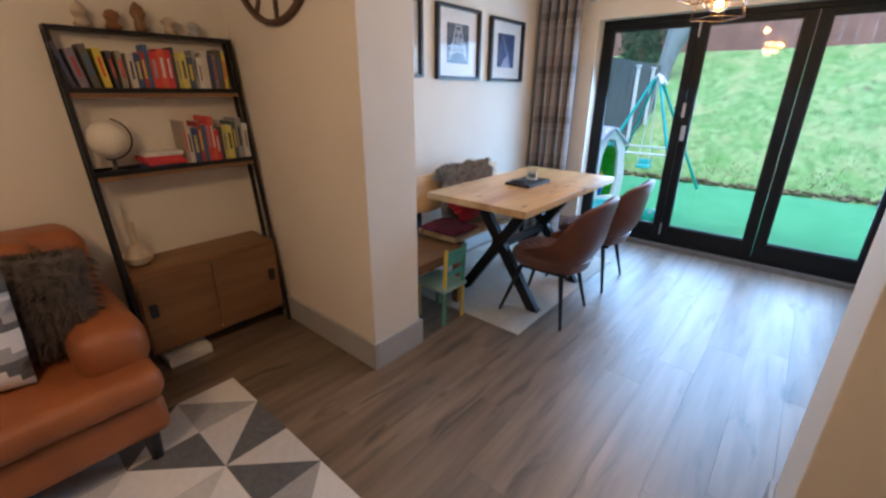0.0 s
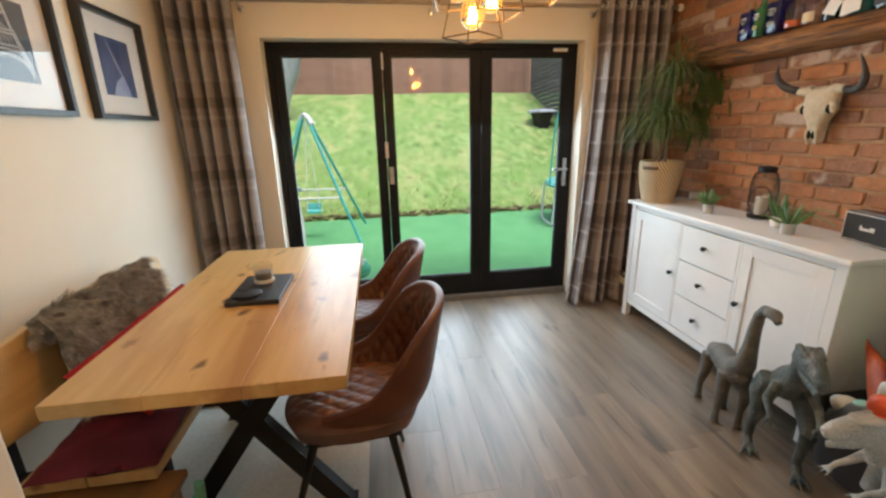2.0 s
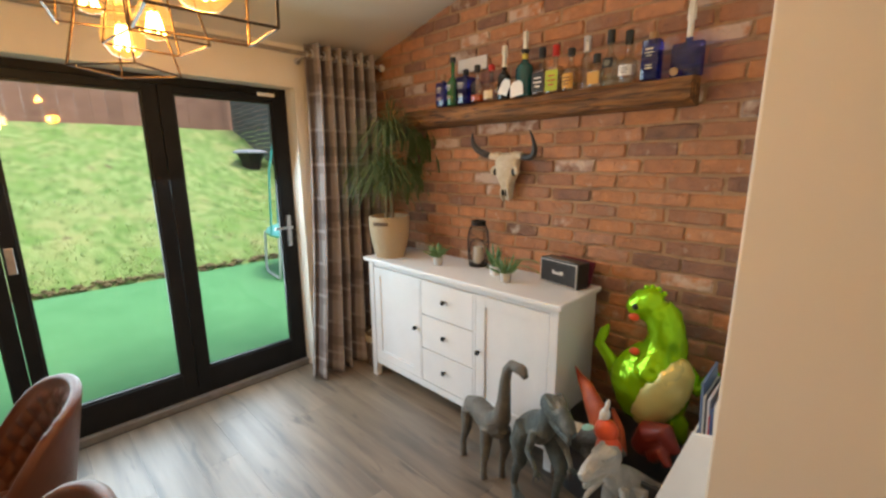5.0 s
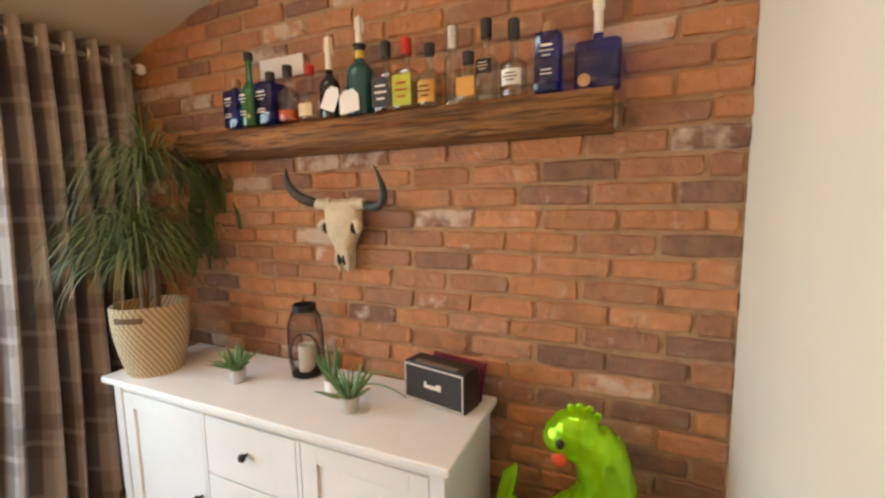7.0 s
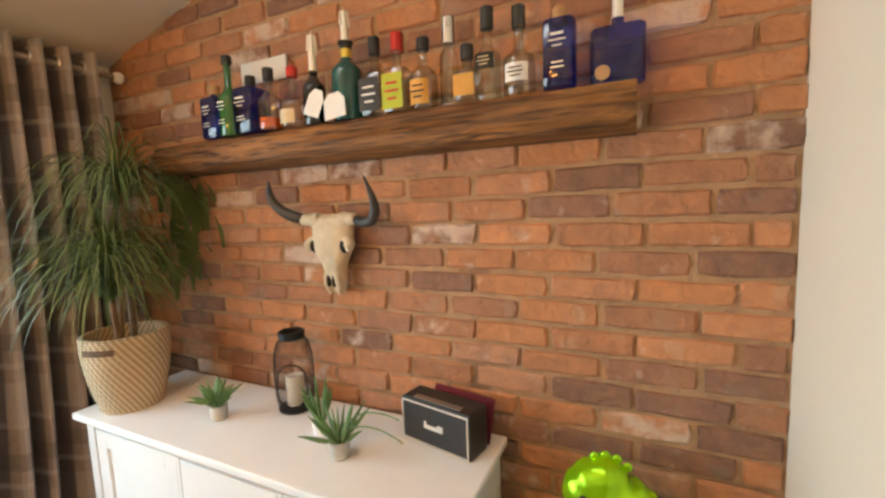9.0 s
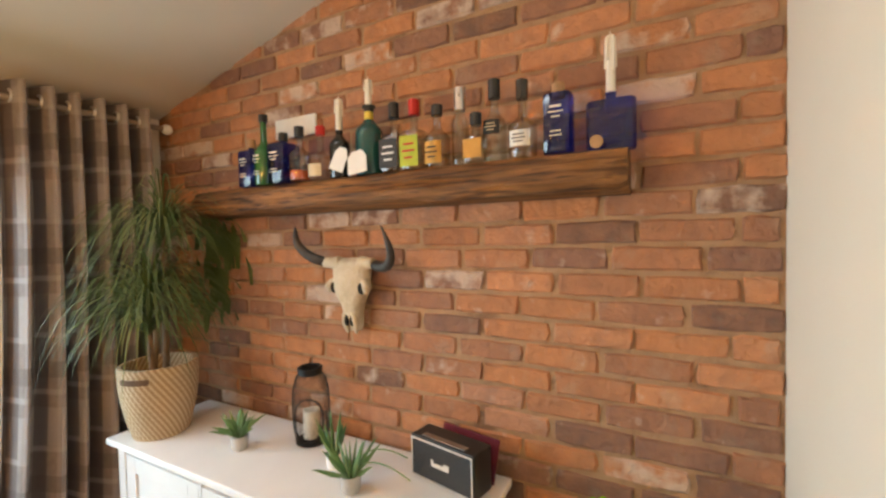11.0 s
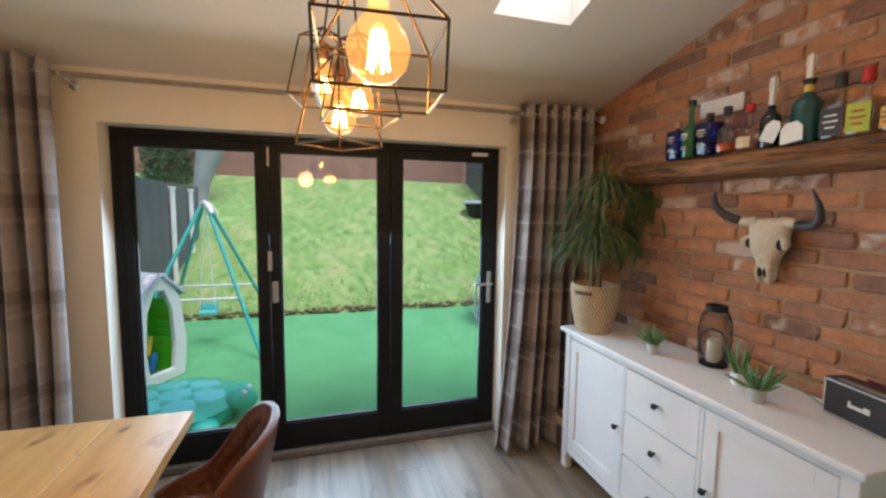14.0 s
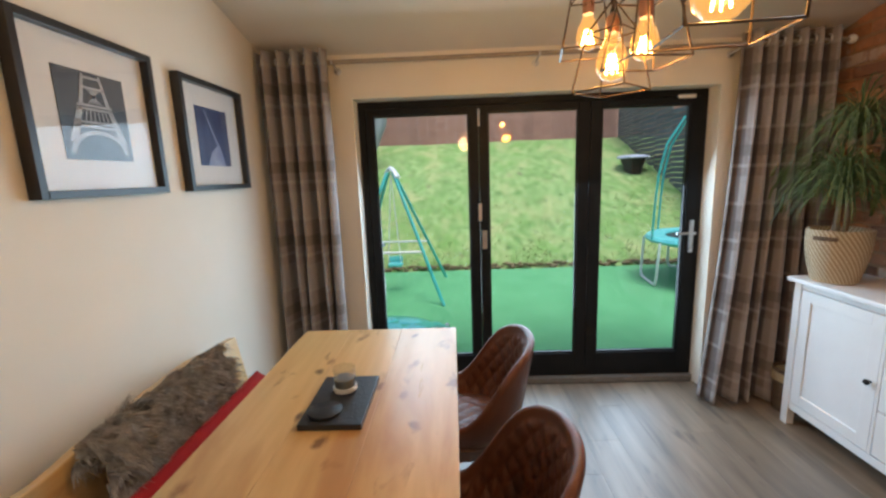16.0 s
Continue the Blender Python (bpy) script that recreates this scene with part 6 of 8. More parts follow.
toy("dinosaur_toy", maroon_toy, M["dino_maroon"], "dark red dinosaur toy on the full tub")
bm = bmesh.new()
ball(bm, (1.00, 2.125, 0.445), 0.052, (0.9, 0.95, 1.0), 20)
ball(bm, (0.985, 2.105, 0.385), 0.052, (0.95, 1.0, 1.05), 20)
tagged(part("ball", bm, M["neon"], smooth=True), "bright neon orange soft toy on the tub", "toy")
bm = bmesh.new()
lathe(bm, [(0.018, 0), (0.022, 0.03), (0.02, 0.05), (0.01, 0.06), (0.009, 0.10), (0.004, 0.115)], 14, pose(1.01, 2.145, 0.48, 12, -10, 0))
tagged(part("toy_bottle", bm, M["paper"], smooth=True), "small white toy bottle among the toys", "toy")
for c, r, mt, lb in (((1.06, 2.27, 0.335), 0.045, "bone", "cream plastic toy egg on the full tub"), ((1.06, 2.215, 0.365), 0.034, "mint", "mint green plastic toy egg on the tub"), ((1.12, 2.33, 0.30), 0.035, "dino_white", "pale grey toy egg on the full tub")):
    bm = bmesh.new()
    ball(bm, c, r, (1, 1.25, 0.9), 18)
    tagged(part("toy_egg", bm, M[mt], smooth=True), lb, "toy", "toy eggs")


def foil_balloon():
    p = thing("foil_balloon", (1.375, 2.085, 0.275), "shiny green dinosaur-shaped foil balloon with yellow belly", "balloon", rz=8)

    def H(h, z, x=0.0):
        return Vector((x, 0.10 * z - 0.82 * h, z))

    bm = bmesh.new()
    ball(bm, H(0.025, 0.235), 1.0, (0.115, 0.175, 0.190), 36)
    tube(bm, [H(0.06, 0.30), H(0.105, 0.40), H(0.125, 0.48), H(0.105, 0.55), H(0.07, 0.60)], [0.13, 0.10, 0.08, 0.08, 0.065], 20)
    tube(bm, [H(0.09, 0.60), H(0.05, 0.61), H(0.0, 0.595), H(-0.05, 0.575), H(-0.075, 0.56)], [0.055, 0.082, 0.075, 0.055, 0.025], 20, 0.8)
    body = part("body", bm, M["foil_green"], p, smooth=True)
    rm = body.modifiers.new("fuse", "REMESH")
    rm.mode, rm.voxel_size, rm.use_smooth_shade = "VOXEL", 0.008, True
    sm = body.modifiers.new("soften", "SMOOTH")
    sm.factor, sm.iterations = 0.5, 8
    wr = body.modifiers.new("creases", "DISPLACE")
    wr.texture = bpy.data.textures.new("creases", "CLOUDS")
    wr.texture.noise_scale, wr.strength = 0.07, 0.018
    # crest of small points down the back of the head
    for k in range(7):
        bm = bmesh.new()
        a = radians(112 - 22 * k) if k < 4 else radians(46)
        c = H(0.05 + 0.085 * math.cos(a), 0.605 + 0.08 * math.sin(a)) if k < 4 else H(0.165 + 0.018 * (k - 4), 0.60 - 0.055 * (k - 4))
        ball(bm, c, 0.012, (0.5, 1.0, 1.0), 12)
        part("crest_point", bm, M["foil_green"], p, smooth=True)
    bm = bmesh.new()
    ball(bm, (0, 0, 0), 1.0, (0.085, 0.098, 0.185), 56)
    for v in bm.verts:
        v.co *= 1 + 0.04 * abs(math.sin(v.co.z * 75))
    bm.transform(Matrix.Translation(H(0.10, 0.235, -0.055)) @ Matrix.Rotation(radians(27), 4, "X"))
    part("belly", bm, M["foil_yellow"], p, "ribbed pale yellow foil belly", smooth=True)
    for pts, rad, nm in (([H(0.18, 0.36), H(0.24, 0.30), H(0.27, 0.27), H(0.31, 0.30), H(0.35, 0.345), H(0.365, 0.365)], [0.045, 0.042, 0.036, 0.03, 0.026, 0.008], "arm"),
                         ([H(0.10, 0.14), H(0.14, 0.07), H(0.145, 0.01), H(0.12, -0.03)], [0.07, 0.075, 0.06, 0.02], "leg"),
                         ([H(-0.13, 0.22), H(-0.20, 0.30, 0.02), H(-0.265, 0.36, 0.03), H(-0.235, 0.42, 0.04), H(-0.205, 0.46, 0.04)], [0.05, 0.034, 0.03, 0.026, 0.006], "tail")):
        bm = bmesh.new()
        tube(bm, pts, rad, 18, 0.7)
        part(nm, bm, M["foil_green"], p, smooth=True)
    bm = bmesh.new()
    ball(bm, H(-0.028, 0.60, -0.058), 0.013, (0.7, 1, 1.1), 12)
    part("eye", bm, M["cap"], p, smooth=True)
    for c in (H(-0.035, 0.552, -0.052), H(-0.03, 0.405, -0.075)):
        bm = bmesh.new()
        ball(bm, c, 0.02, (0.4, 1.2, 0.9), 12)
        part("cheek", bm, M["neon"], p, smooth=True)
    p.scale = (1.02, 0.98, 1.04)


foil_balloon()


def book_rack():
    """White sling rack with slanting sides against the stub wall, papers and thin books standing in it."""
    p = thing("book_rack", (0, 0, 0), "white painted rack with slanting sides holding thin books", "rack")
    x0, x1, y0 = 0.80, 1.27, 1.702

    def front(z):
        return 1.985 - 0.28 * z

    for x in (x0, x1 - 0.016):
        bm = bmesh.new()
        q = [(y0, 0.0), (front(0), 0.0), (front(0.70), 0.70), (y0 + 0.03, 0.715), (y0, 0.715)]
        vs = [[bm.verts.new((xx, y, z)) for y, z in q] for xx in (x, x + 0.016)]
        n = len(q)
        for i in range(n):
            bm.faces.new((vs[0][i], vs[0][(i + 1) % n], vs[1][(i + 1) % n], vs[1][i]))
        bm.faces.new(vs[0][::-1])
        bm.faces.new(vs[1])
        part("side_panel", bm, M["white"], p, bevel=0.003)
    for z in (0.06, 0.26, 0.46):
        bm = bmesh.new()
        box(bm, (x0 + 0.017, front(z + 0.1) - 0.012, z), (x1 - 0.017, front(z + 0.1) - 0.002, z + 0.11))
        part("front_rail", bm, M["white"], p, bevel=0.002)
        block("shelf", (x0 + 0.017, y0 + 0.002, z - 0.012), (x1 - 0.017, front(z + 0.1) - 0.013, z), M["white"], p)
    block("back_panel", (x0 + 0.017, y0 + 0.002, 0.46), (x1 - 0.017, y0 + 0.010, 0.71), M["white"], p, bevel=0.001)
    rnd = random.Random(6)
    cols = ((0.70, 0.68, 0.64), (0.06, 0.10, 0.22), (0.45, 0.10, 0.12), (0.55, 0.56, 0.58), (0.03, 0.03, 0.035), (0.62, 0.60, 0.55), (0.10, 0.16, 0.28))
    for k, c in enumerate(cols):
        m = surface("book_cover", c, tuple(min(1, q * 1.15) for q in c), 12, 0.5)
        b = bmesh.new()
        box(b, (0, 0, 0), (0.21, 0.008, rnd.uniform(0.27, 0.36)))
        b.transform(pose(0.83 + 0.025 * k, y0 + 0.016 + 0.011 * k, 0.462, -3, rnd.uniform(-3, 3), 0))
        tagged(part("book", b, m, bevel=0.001), "thin picture book standing in the white rack", "book", "books in the rack")


book_rack()


# ---- living room ----
M["oak"] = wood("shelf_oak", (0.26, 0.14, 0.055), (0.17, 0.085, 0.03), "y", 18, 0.45, 0.06)
M["cloth_white"] = surface("rug_white", (0.76, 0.75, 0.73), (0.82, 0.81, 0.79), 50, 0.95, 0.5, 300)
M["cloth_mid"] = surface("rug_mid_grey", (0.36, 0.36, 0.36), (0.43, 0.43, 0.43), 50, 0.95, 0.5, 300)
M["cloth_dark"] = surface("rug_dark_grey", (0.11, 0.115, 0.12), (0.15, 0.155, 0.16), 50, 0.95, 0.5, 300)
M["cloth_pale"] = surface("rug_pale_grey", (0.58, 0.57, 0.56), (0.65, 0.64, 0.63), 50, 0.95, 0.5, 300)
M["fur_dark"] = surface("dark_brown_fur", (0.055, 0.045, 0.04), (0.11, 0.09, 0.08), 20, 0.95)


def geo_rug():
    """Flat-woven rug of triangles in greys and white."""
    p = thing("geometric_rug", (0, 0, 0), "grey and white rug with a geometric triangle pattern", "rug")
    x0, x1, y0, y1 = -1.765, 0.111, -1.36, 0.784
    block("backing", (x0, y0, 0.0005), (x1, y1, 0.008), M["cloth_pale"], p, bevel=0.002)
    rnd = random.Random(21)
    keys = ("cloth_white", "cloth_dark", "cloth_pale", "cloth_mid")
    s = 0.268
    corner = {(0, 0): (0, 3), (1, 0): (1, 2), (2, 0): (2, 1), (0, 1): (2, 1), (1, 1): (1, 0), (2, 1): (0, 2), (3, 0): (0, 3)}
    nx, ny = int((x1 - x0) / s), int((y1 - y0) / s + 0.5)
    for i in range(nx):
        for j in range(ny):
            a, b = x0 + s * i, y1 - s * j
            a2, b2 = min(a + s, x1), max(b - s, y0)
            c = [(a, b), (a2, b), (a2, b2), (a, b2)]
            tri = ((0, 1, 2), (0, 2, 3)) if (i + j) % 2 else ((0, 1, 3), (1, 2, 3))
            for n, t in enumerate(tri):
                key = keys[(i * 2 + j * 3 + n * (1 + (i + j) % 2) + (1 if rnd.random() < 0.35 else 0)) % 4]
                if (i, j) in corner:
                    key = keys[corner[i, j][n]]
                bm = bmesh.new()
                vs = [bm.verts.new((*c[q], 0.0095)) for q in t]
                bm.faces.new(vs if (Vector(c[t[1]]) - Vector(c[t[0]])).to_3d().cross((Vector(c[t[2]]) - Vector(c[t[0]])).to_3d()).z > 0 else vs[::-1])
                part("triangle", bm, M[key], p, {"cloth_white": "white woven triangle", "cloth_dark": "dark grey triangle", "cloth_pale": "pale grey triangle", "cloth_mid": "mid grey triangle"}[key])


geo_rug()


def ladder_shelf():
    p = thing("ladder_bookcase", (0, 0, 0), "leaning wood and black metal bookcase with a cupboard", "bookcase")
    y0, y1 = 0.525, 1.318

    def fx(z):
        return -2.110 - 0.245 * z / 1.69

    for y in (y0, y1 - 0.02):
        for back in (0, 1):
            bm = bmesh.new()
            za, zb = 0.0, 1.69
            xa, xb = (fx(0), fx(1.69)) if not back else (fx(0) - 0.11, fx(1.69) - 0.06)
            q = [(xa, za), (xa + 0.015, za), (xb + 0.015, zb), (xb, zb)]
            vs = [[bm.verts.new((a, yy, z)) for a, z in q] for yy in (y, y + 0.02)]
            for i in range(4):
                j = (i + 1) % 4
                bm.faces.new((vs[0][i], vs[0][j], vs[1][j], vs[1][i]))
            bm.faces.new(vs[0])
            bm.faces.new(vs[1][::-1])
            part("upright", bm, M["black"], p, bevel=0.002)
    for z, d in ((1.415, 0.13), (1.04, 0.19)):
        block("shelf", (fx(z) - d + 0.05, y0 + 0.021, z - 0.022), (fx(z) + 0.015, y1 - 0.021, z), M["oak"], p, bevel=0.003)
        bm = bmesh.new()
        for lo, hi in (((fx(z) + 0.012, y0 + 0.021), (fx(z) + 0.02, y1 - 0.021)), ((fx(z) - d + 0.05, y0 + 0.021), (fx(z) - d + 0.058, y1 - 0.021))):
            box(bm, (*lo, z), (*hi, z + 0.022))
        part("lip", bm, M["black"], p)
    block("top_shelf", (-2.415, y0 + 0.0, 1.675), (fx(1.675) + 0.02, y1, 1.693), M["black"], p, bevel=0.003)
    cab = block("cupboard", (-2.415, y0 + 0.021, 0.09), (-2.145, y1 - 0.021, 0.56), M["oak"], p, bevel=0.004)
    for a, b, kx in ((y0 + 0.03, (y0 + y1) / 2 + 0.01, y0 + 0.075), ((y0 + y1) / 2 - 0.01, y1 - 0.03, y1 - 0.075)):
        off = 0.002 if kx < 0.9 else 0.012
        d = block("sliding_door", (-2.144 + off - 0.002, a, 0.115), (-2.134 + off, b, 0.535), M["oak"], cab, bevel=0.002)
        block("finger_pull", (-2.1335 + off, kx - 0.018, 0.31), (-2.130 + off, kx + 0.018, 0.385), M["cap"], cab, "black finger pull", 0.003)
    # books
    rnd = random.Random(14)
    cols = [(0.06, 0.06, 0.09), (0.20, 0.17, 0.24), (0.10, 0.09, 0.07), (0.62, 0.50, 0.04), (0.05, 0.05, 0.06), (0.30, 0.26, 0.20), (0.55, 0.50, 0.42), (0.04, 0.07, 0.20), (0.35, 0.05, 0.04), (0.05, 0.12, 0.28), (0.60, 0.05, 0.04),
            (0.60, 0.10, 0.05), (0.58, 0.04, 0.05), (0.06, 0.06, 0.07), (0.50, 0.45, 0.10), (0.62, 0.57, 0.12), (0.08, 0.11, 0.14), (0.30, 0.30, 0.30), (0.66, 0.64, 0.60), (0.60, 0.57, 0.52)]
    M_books = [surface("book_spine", c, tuple(min(1, q * 1.2 + 0.01) for q in c), 25, 0.55) for c in cols]

    def row(y, yend, z, xf, lean, seq, hmin, hmax):
        k = 0
        while y < yend:
            t = rnd.uniform(0.016, 0.036)
            h, d = rnd.uniform(hmin, hmax), rnd.uniform(0.12, 0.16)
            b = thing("book", (xf, y, z + 0.0005), "upright hardback book in a row on a shelf", "book", "books on the bookcase")
            an = lean * max(0.0, 1 - k / 6)
            if an:
                b.matrix_basis = pose(xf, y, z + 0.0005 + 0.002, an, 0, 0)
            i = (k + seq) % len(cols)
            block("cover", (-d, 0, 0), (0, t - 0.001, h), M_books[i], b, bevel=0.0012, seg=1)
            block("pages", (-d + 0.004, 0.003, 0.004), (-d * 0.02 - 0.004, t - 0.004, h + 0.0008), M["paper"], b)
            block("spine_print", (0.0, t * 0.3, h * 0.35), (0.0012, t * 0.65, h * 0.8), M_books[(i + 7) % len(cols)], b, "printed bars on the spine")
            y += t + (0.012 if an else 0.0)
            k += 1

    row(y0 + 0.045, y1 - 0.06, 1.415, fx(1.415) - 0.005, 12, 0, 0.17, 0.222)
    row(y0 + 0.43, y1 - 0.04, 1.04, fx(1.04) - 0.01, 0, 5, 0.18, 0.26)
    for k, (c, dx) in enumerate(((7, 0.0), (10, 0.01), (12, -0.01), (18, 0.0))):
        b = thing("book", (fx(1.04) - 0.09, y0 + 0.33, 1.041 + 0.022 * k), "hardback book lying flat in a pile", "book", "books on the bookcase", rz=rnd.uniform(-6, 6))
        block("cover", (-0.07, -0.09 + dx, 0), (0.07, 0.09 + dx, 0.021), M_books[c], b, bevel=0.0012, seg=1)
    # globe
    g = thing("globe", (-2.315, 0.64, 1.0405), "small pale desk globe on a dark stand", "globe")
    bm = bmesh.new()
    ball(bm, (0, 0, 0.165), 0.085, seg=28)
    part("sphere", bm, M["wax"], g, "ivory coloured sphere", smooth=True)
    bm = bmesh.new()
    lathe(bm, [(0.055, 0), (0.057, 0.008), (0.02, 0.016), (0.01, 0.03), (0.008, 0.07)], 22)
    part("foot", bm, M["cap"], g, smooth=True)
    bm = bmesh.new()
    pts = [(0, 0.096 * math.sin(a), 0.165 - 0.096 * math.cos(a)) for a in (math.pi * k / 16 - 0.3 for k in range(17))]
    tube(bm, pts, [0.004] * 17, 8)
    part("meridian", bm, M["cap"], g, smooth=True)
    # vase on the cupboard, ornaments on the top
    bm = bmesh.new()
    lathe(bm, [(0.03, 0), (0.06, 0.02), (0.068, 0.05), (0.05, 0.085), (0.018, 0.11), (0.014, 0.20), (0.017, 0.23), (0.012, 0.23), (0.011, 0.2)], 26, pose(-2.29, 0.63, 0.5605))
    tagged(part("vase", bm, M["bone"], smooth=True), "round pale vase with a thin neck", "vase")
    for k, (y, h, mt, lb) in enumerate(((0.70, 0.10, "bone", "small carved pale ornament on the bookcase"), (0.82, 0.09, "kidwood", "small carved wooden ornament on the bookcase"), (0.93, 0.13, "oak", "squat brown wooden ornament on the bookcase"),
                                        (1.06, 0.085, "bone", "small rough stone ornament on the bookcase"), (1.17, 0.07, "concrete", "little grey ornament on the bookcase"))):
        bm = bmesh.new()
        lathe(bm, [(0.025, 0), (0.032, 0.012), (0.02, h * 0.4), (0.034, h * 0.62), (0.024, h * 0.85), (0.004, h)], 16, pose(-2.365, y - 0.03, 1.6935))
        for v in bm.verts:
            v.co += 0.008 * noise.noise_vector(v.co * 25)
            v.co.z = max(v.co.z, 1.6935)
        tagged(part("ornament", bm, M[mt], smooth=True), lb, "ornament", "ornaments on the bookcase")
    tagged(block("box_file", (-2.36, 0.60, 0.0005), (-2.10, 0.82, 0.055), M["paper"], bevel=0.004), "flat white box under the bookcase cupboard", "box")


ladder_shelf()


def armchair():
    """Tan leather sofa, its arm towards the bookcase."""
    p = thing("sofa", (0, 0, 0), "worn tan leather sofa with rolled arms and dark feet", "sofa")

    def soft(name, lo, hi, r, label="", wob=0.006):
        bm = bmesh.new()
        box(bm, lo, hi)
        bmesh.ops.bevel(bm, geom=bm.edges[:], offset=r, segments=5, affect="EDGES", profile=0.5)
        bmesh.ops.subdivide_edges(bm, edges=[e for e in bm.edges if e.calc_length() > 0.15], cuts=5, use_grid_fill=True)
        for v in bm.verts:
            v.co += wob * noise.noise_vector(v.co * 6)
        return part(name, bm, M["tan"], p, label, smooth=True)

    soft("base", (-2.30, -1.40, 0.13), (-1.45, 0.43, 0.30), 0.04)
    soft("seat_cushion", (-2.05, -0.55, 0.305), (-1.415, 0.44, 0.435), 0.055)
    soft("seat_cushion", (-2.05, -1.40, 0.305), (-1.415, -0.56, 0.435), 0.055)
    soft("backrest", (-2.36, -1.40, 0.34), (-2.06, 0.42, 0.86), 0.09)
    soft("arm", (-2.28, 0.215, 0.38), (-1.53, 0.455, 0.60), 0.085)
    soft("arm", (-2.28, -1.42, 0.38), (-1.53, -1.23, 0.60), 0.08)
    soft("back_cushion", (-2.10, -0.52, 0.48), (-1.88, 0.24, 0.90), 0.08, wob=0.012)
    for x, y in ((-1.50, 0.355), (-2.22, 0.355), (-1.50, -1.34), (-2.22, -1.34)):
        bm = bmesh.new()
        rod(bm, (x, y, 0.135), (x + 0.01, y, 0.0085 if x > -1.8 else 0.0), 0.032, 0.022, 12)
        part("foot", bm, M["cap"], p, "dark wooden foot", smooth=True)


armchair()
hair_on(cushion("cushion", (-1.84, 0.16, 0.66), (0.42, 0.40, 0.15), (78, 0, 62), M["fur_dark"], "shaggy dark brown fur cushion leaning on the sofa arm"), 7000, 0.025, 0.05, M["fur_dark"], 31)


def patterned_cushion():
    ob = cushion("cushion", (-1.75, -0.08, 0.65), (0.42, 0.42, 0.13), (78, 0, 75), M["cloth_dark"], "grey and white triangle patterned cushion on the sofa")
    me = ob.data
    for k in ("cloth_white", "cloth_mid"):
        me.materials.append(M[k])
    n = 16
    for poly in me.polygons:
        i = poly.index % (n * n)
        a, b = i % n, i // n
        cell = (a // 4 + (b // 4) * 2)
        up = (a % 4) + (b % 4) < 4
        poly.material_index = (cell * 2 + (1 if up else 0)) % 3


patterned_cushion()


def wall_clock():
    p = thing("wall_clock", (-1.845, YO0 - 0.001, 2.125), "large round skeleton wall clock with a dark rim", "clock")
    for r, nm in ((0.40, "rim"), (0.26, "inner_ring")):
        bm = bmesh.new()
        lathe(bm, [(r - 0.026, 0.004), (r, 0.002), (r, 0.026), (r - 0.008, 0.032), (r - 0.026, 0.028)], 64, pose(0, 0, 0, 90, 0, 0))
        bm.faces.ensure_lookup_table()
        for f in [f for f in bm.faces if len(f.verts) > 8]:
            bm.faces.remove(f)
        part(nm, bm, M["weave_dark"], p, smooth=True)
    for k in range(12):
        a = 2 * math.pi * k / 12
        bm = bmesh.new()
        box(bm, (-0.012, -0.014, 0.26), (0.012, -0.006, 0.376), Matrix.Rotation(a, 4, "Y"))
        part("numeral_bar", bm, M["weave_dark"], p)
    for a, ln in ((0.7, 0.2), (2.3, 0.15)):
        bm = bmesh.new()
        box(bm, (-0.008, -0.024, -0.04), (0.008, -0.018, ln), Matrix.Rotation(a, 4, "Y"))
        part("pointer", bm, M["black"], p)


wall_clock()


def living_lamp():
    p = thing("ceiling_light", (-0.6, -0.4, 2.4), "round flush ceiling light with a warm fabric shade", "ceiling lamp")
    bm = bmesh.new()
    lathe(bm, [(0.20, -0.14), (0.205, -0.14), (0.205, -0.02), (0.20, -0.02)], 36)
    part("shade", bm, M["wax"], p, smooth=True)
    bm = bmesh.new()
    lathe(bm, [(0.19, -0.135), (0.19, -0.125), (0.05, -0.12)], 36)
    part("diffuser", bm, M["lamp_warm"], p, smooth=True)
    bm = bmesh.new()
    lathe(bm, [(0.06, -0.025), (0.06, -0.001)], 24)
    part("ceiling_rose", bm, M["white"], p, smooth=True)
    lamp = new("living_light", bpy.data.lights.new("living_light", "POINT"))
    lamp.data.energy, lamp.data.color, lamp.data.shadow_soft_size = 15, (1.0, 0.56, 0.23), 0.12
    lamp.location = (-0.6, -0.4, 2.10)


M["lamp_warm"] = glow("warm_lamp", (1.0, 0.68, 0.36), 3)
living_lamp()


# ---- garden ----
def bank_z(y):
    """Height of the ground behind the house: flat, a small step, then a rising lawn."""
    if y < 8.62:
        return -0.13
    if y < 8.82:
        return -0.13 + (y - 8.62) / 0.2 * 0.16
    if y < 15:
        return 0.03 + (y - 8.82) * 0.40
    return 0.03 + 6.18 * 0.40


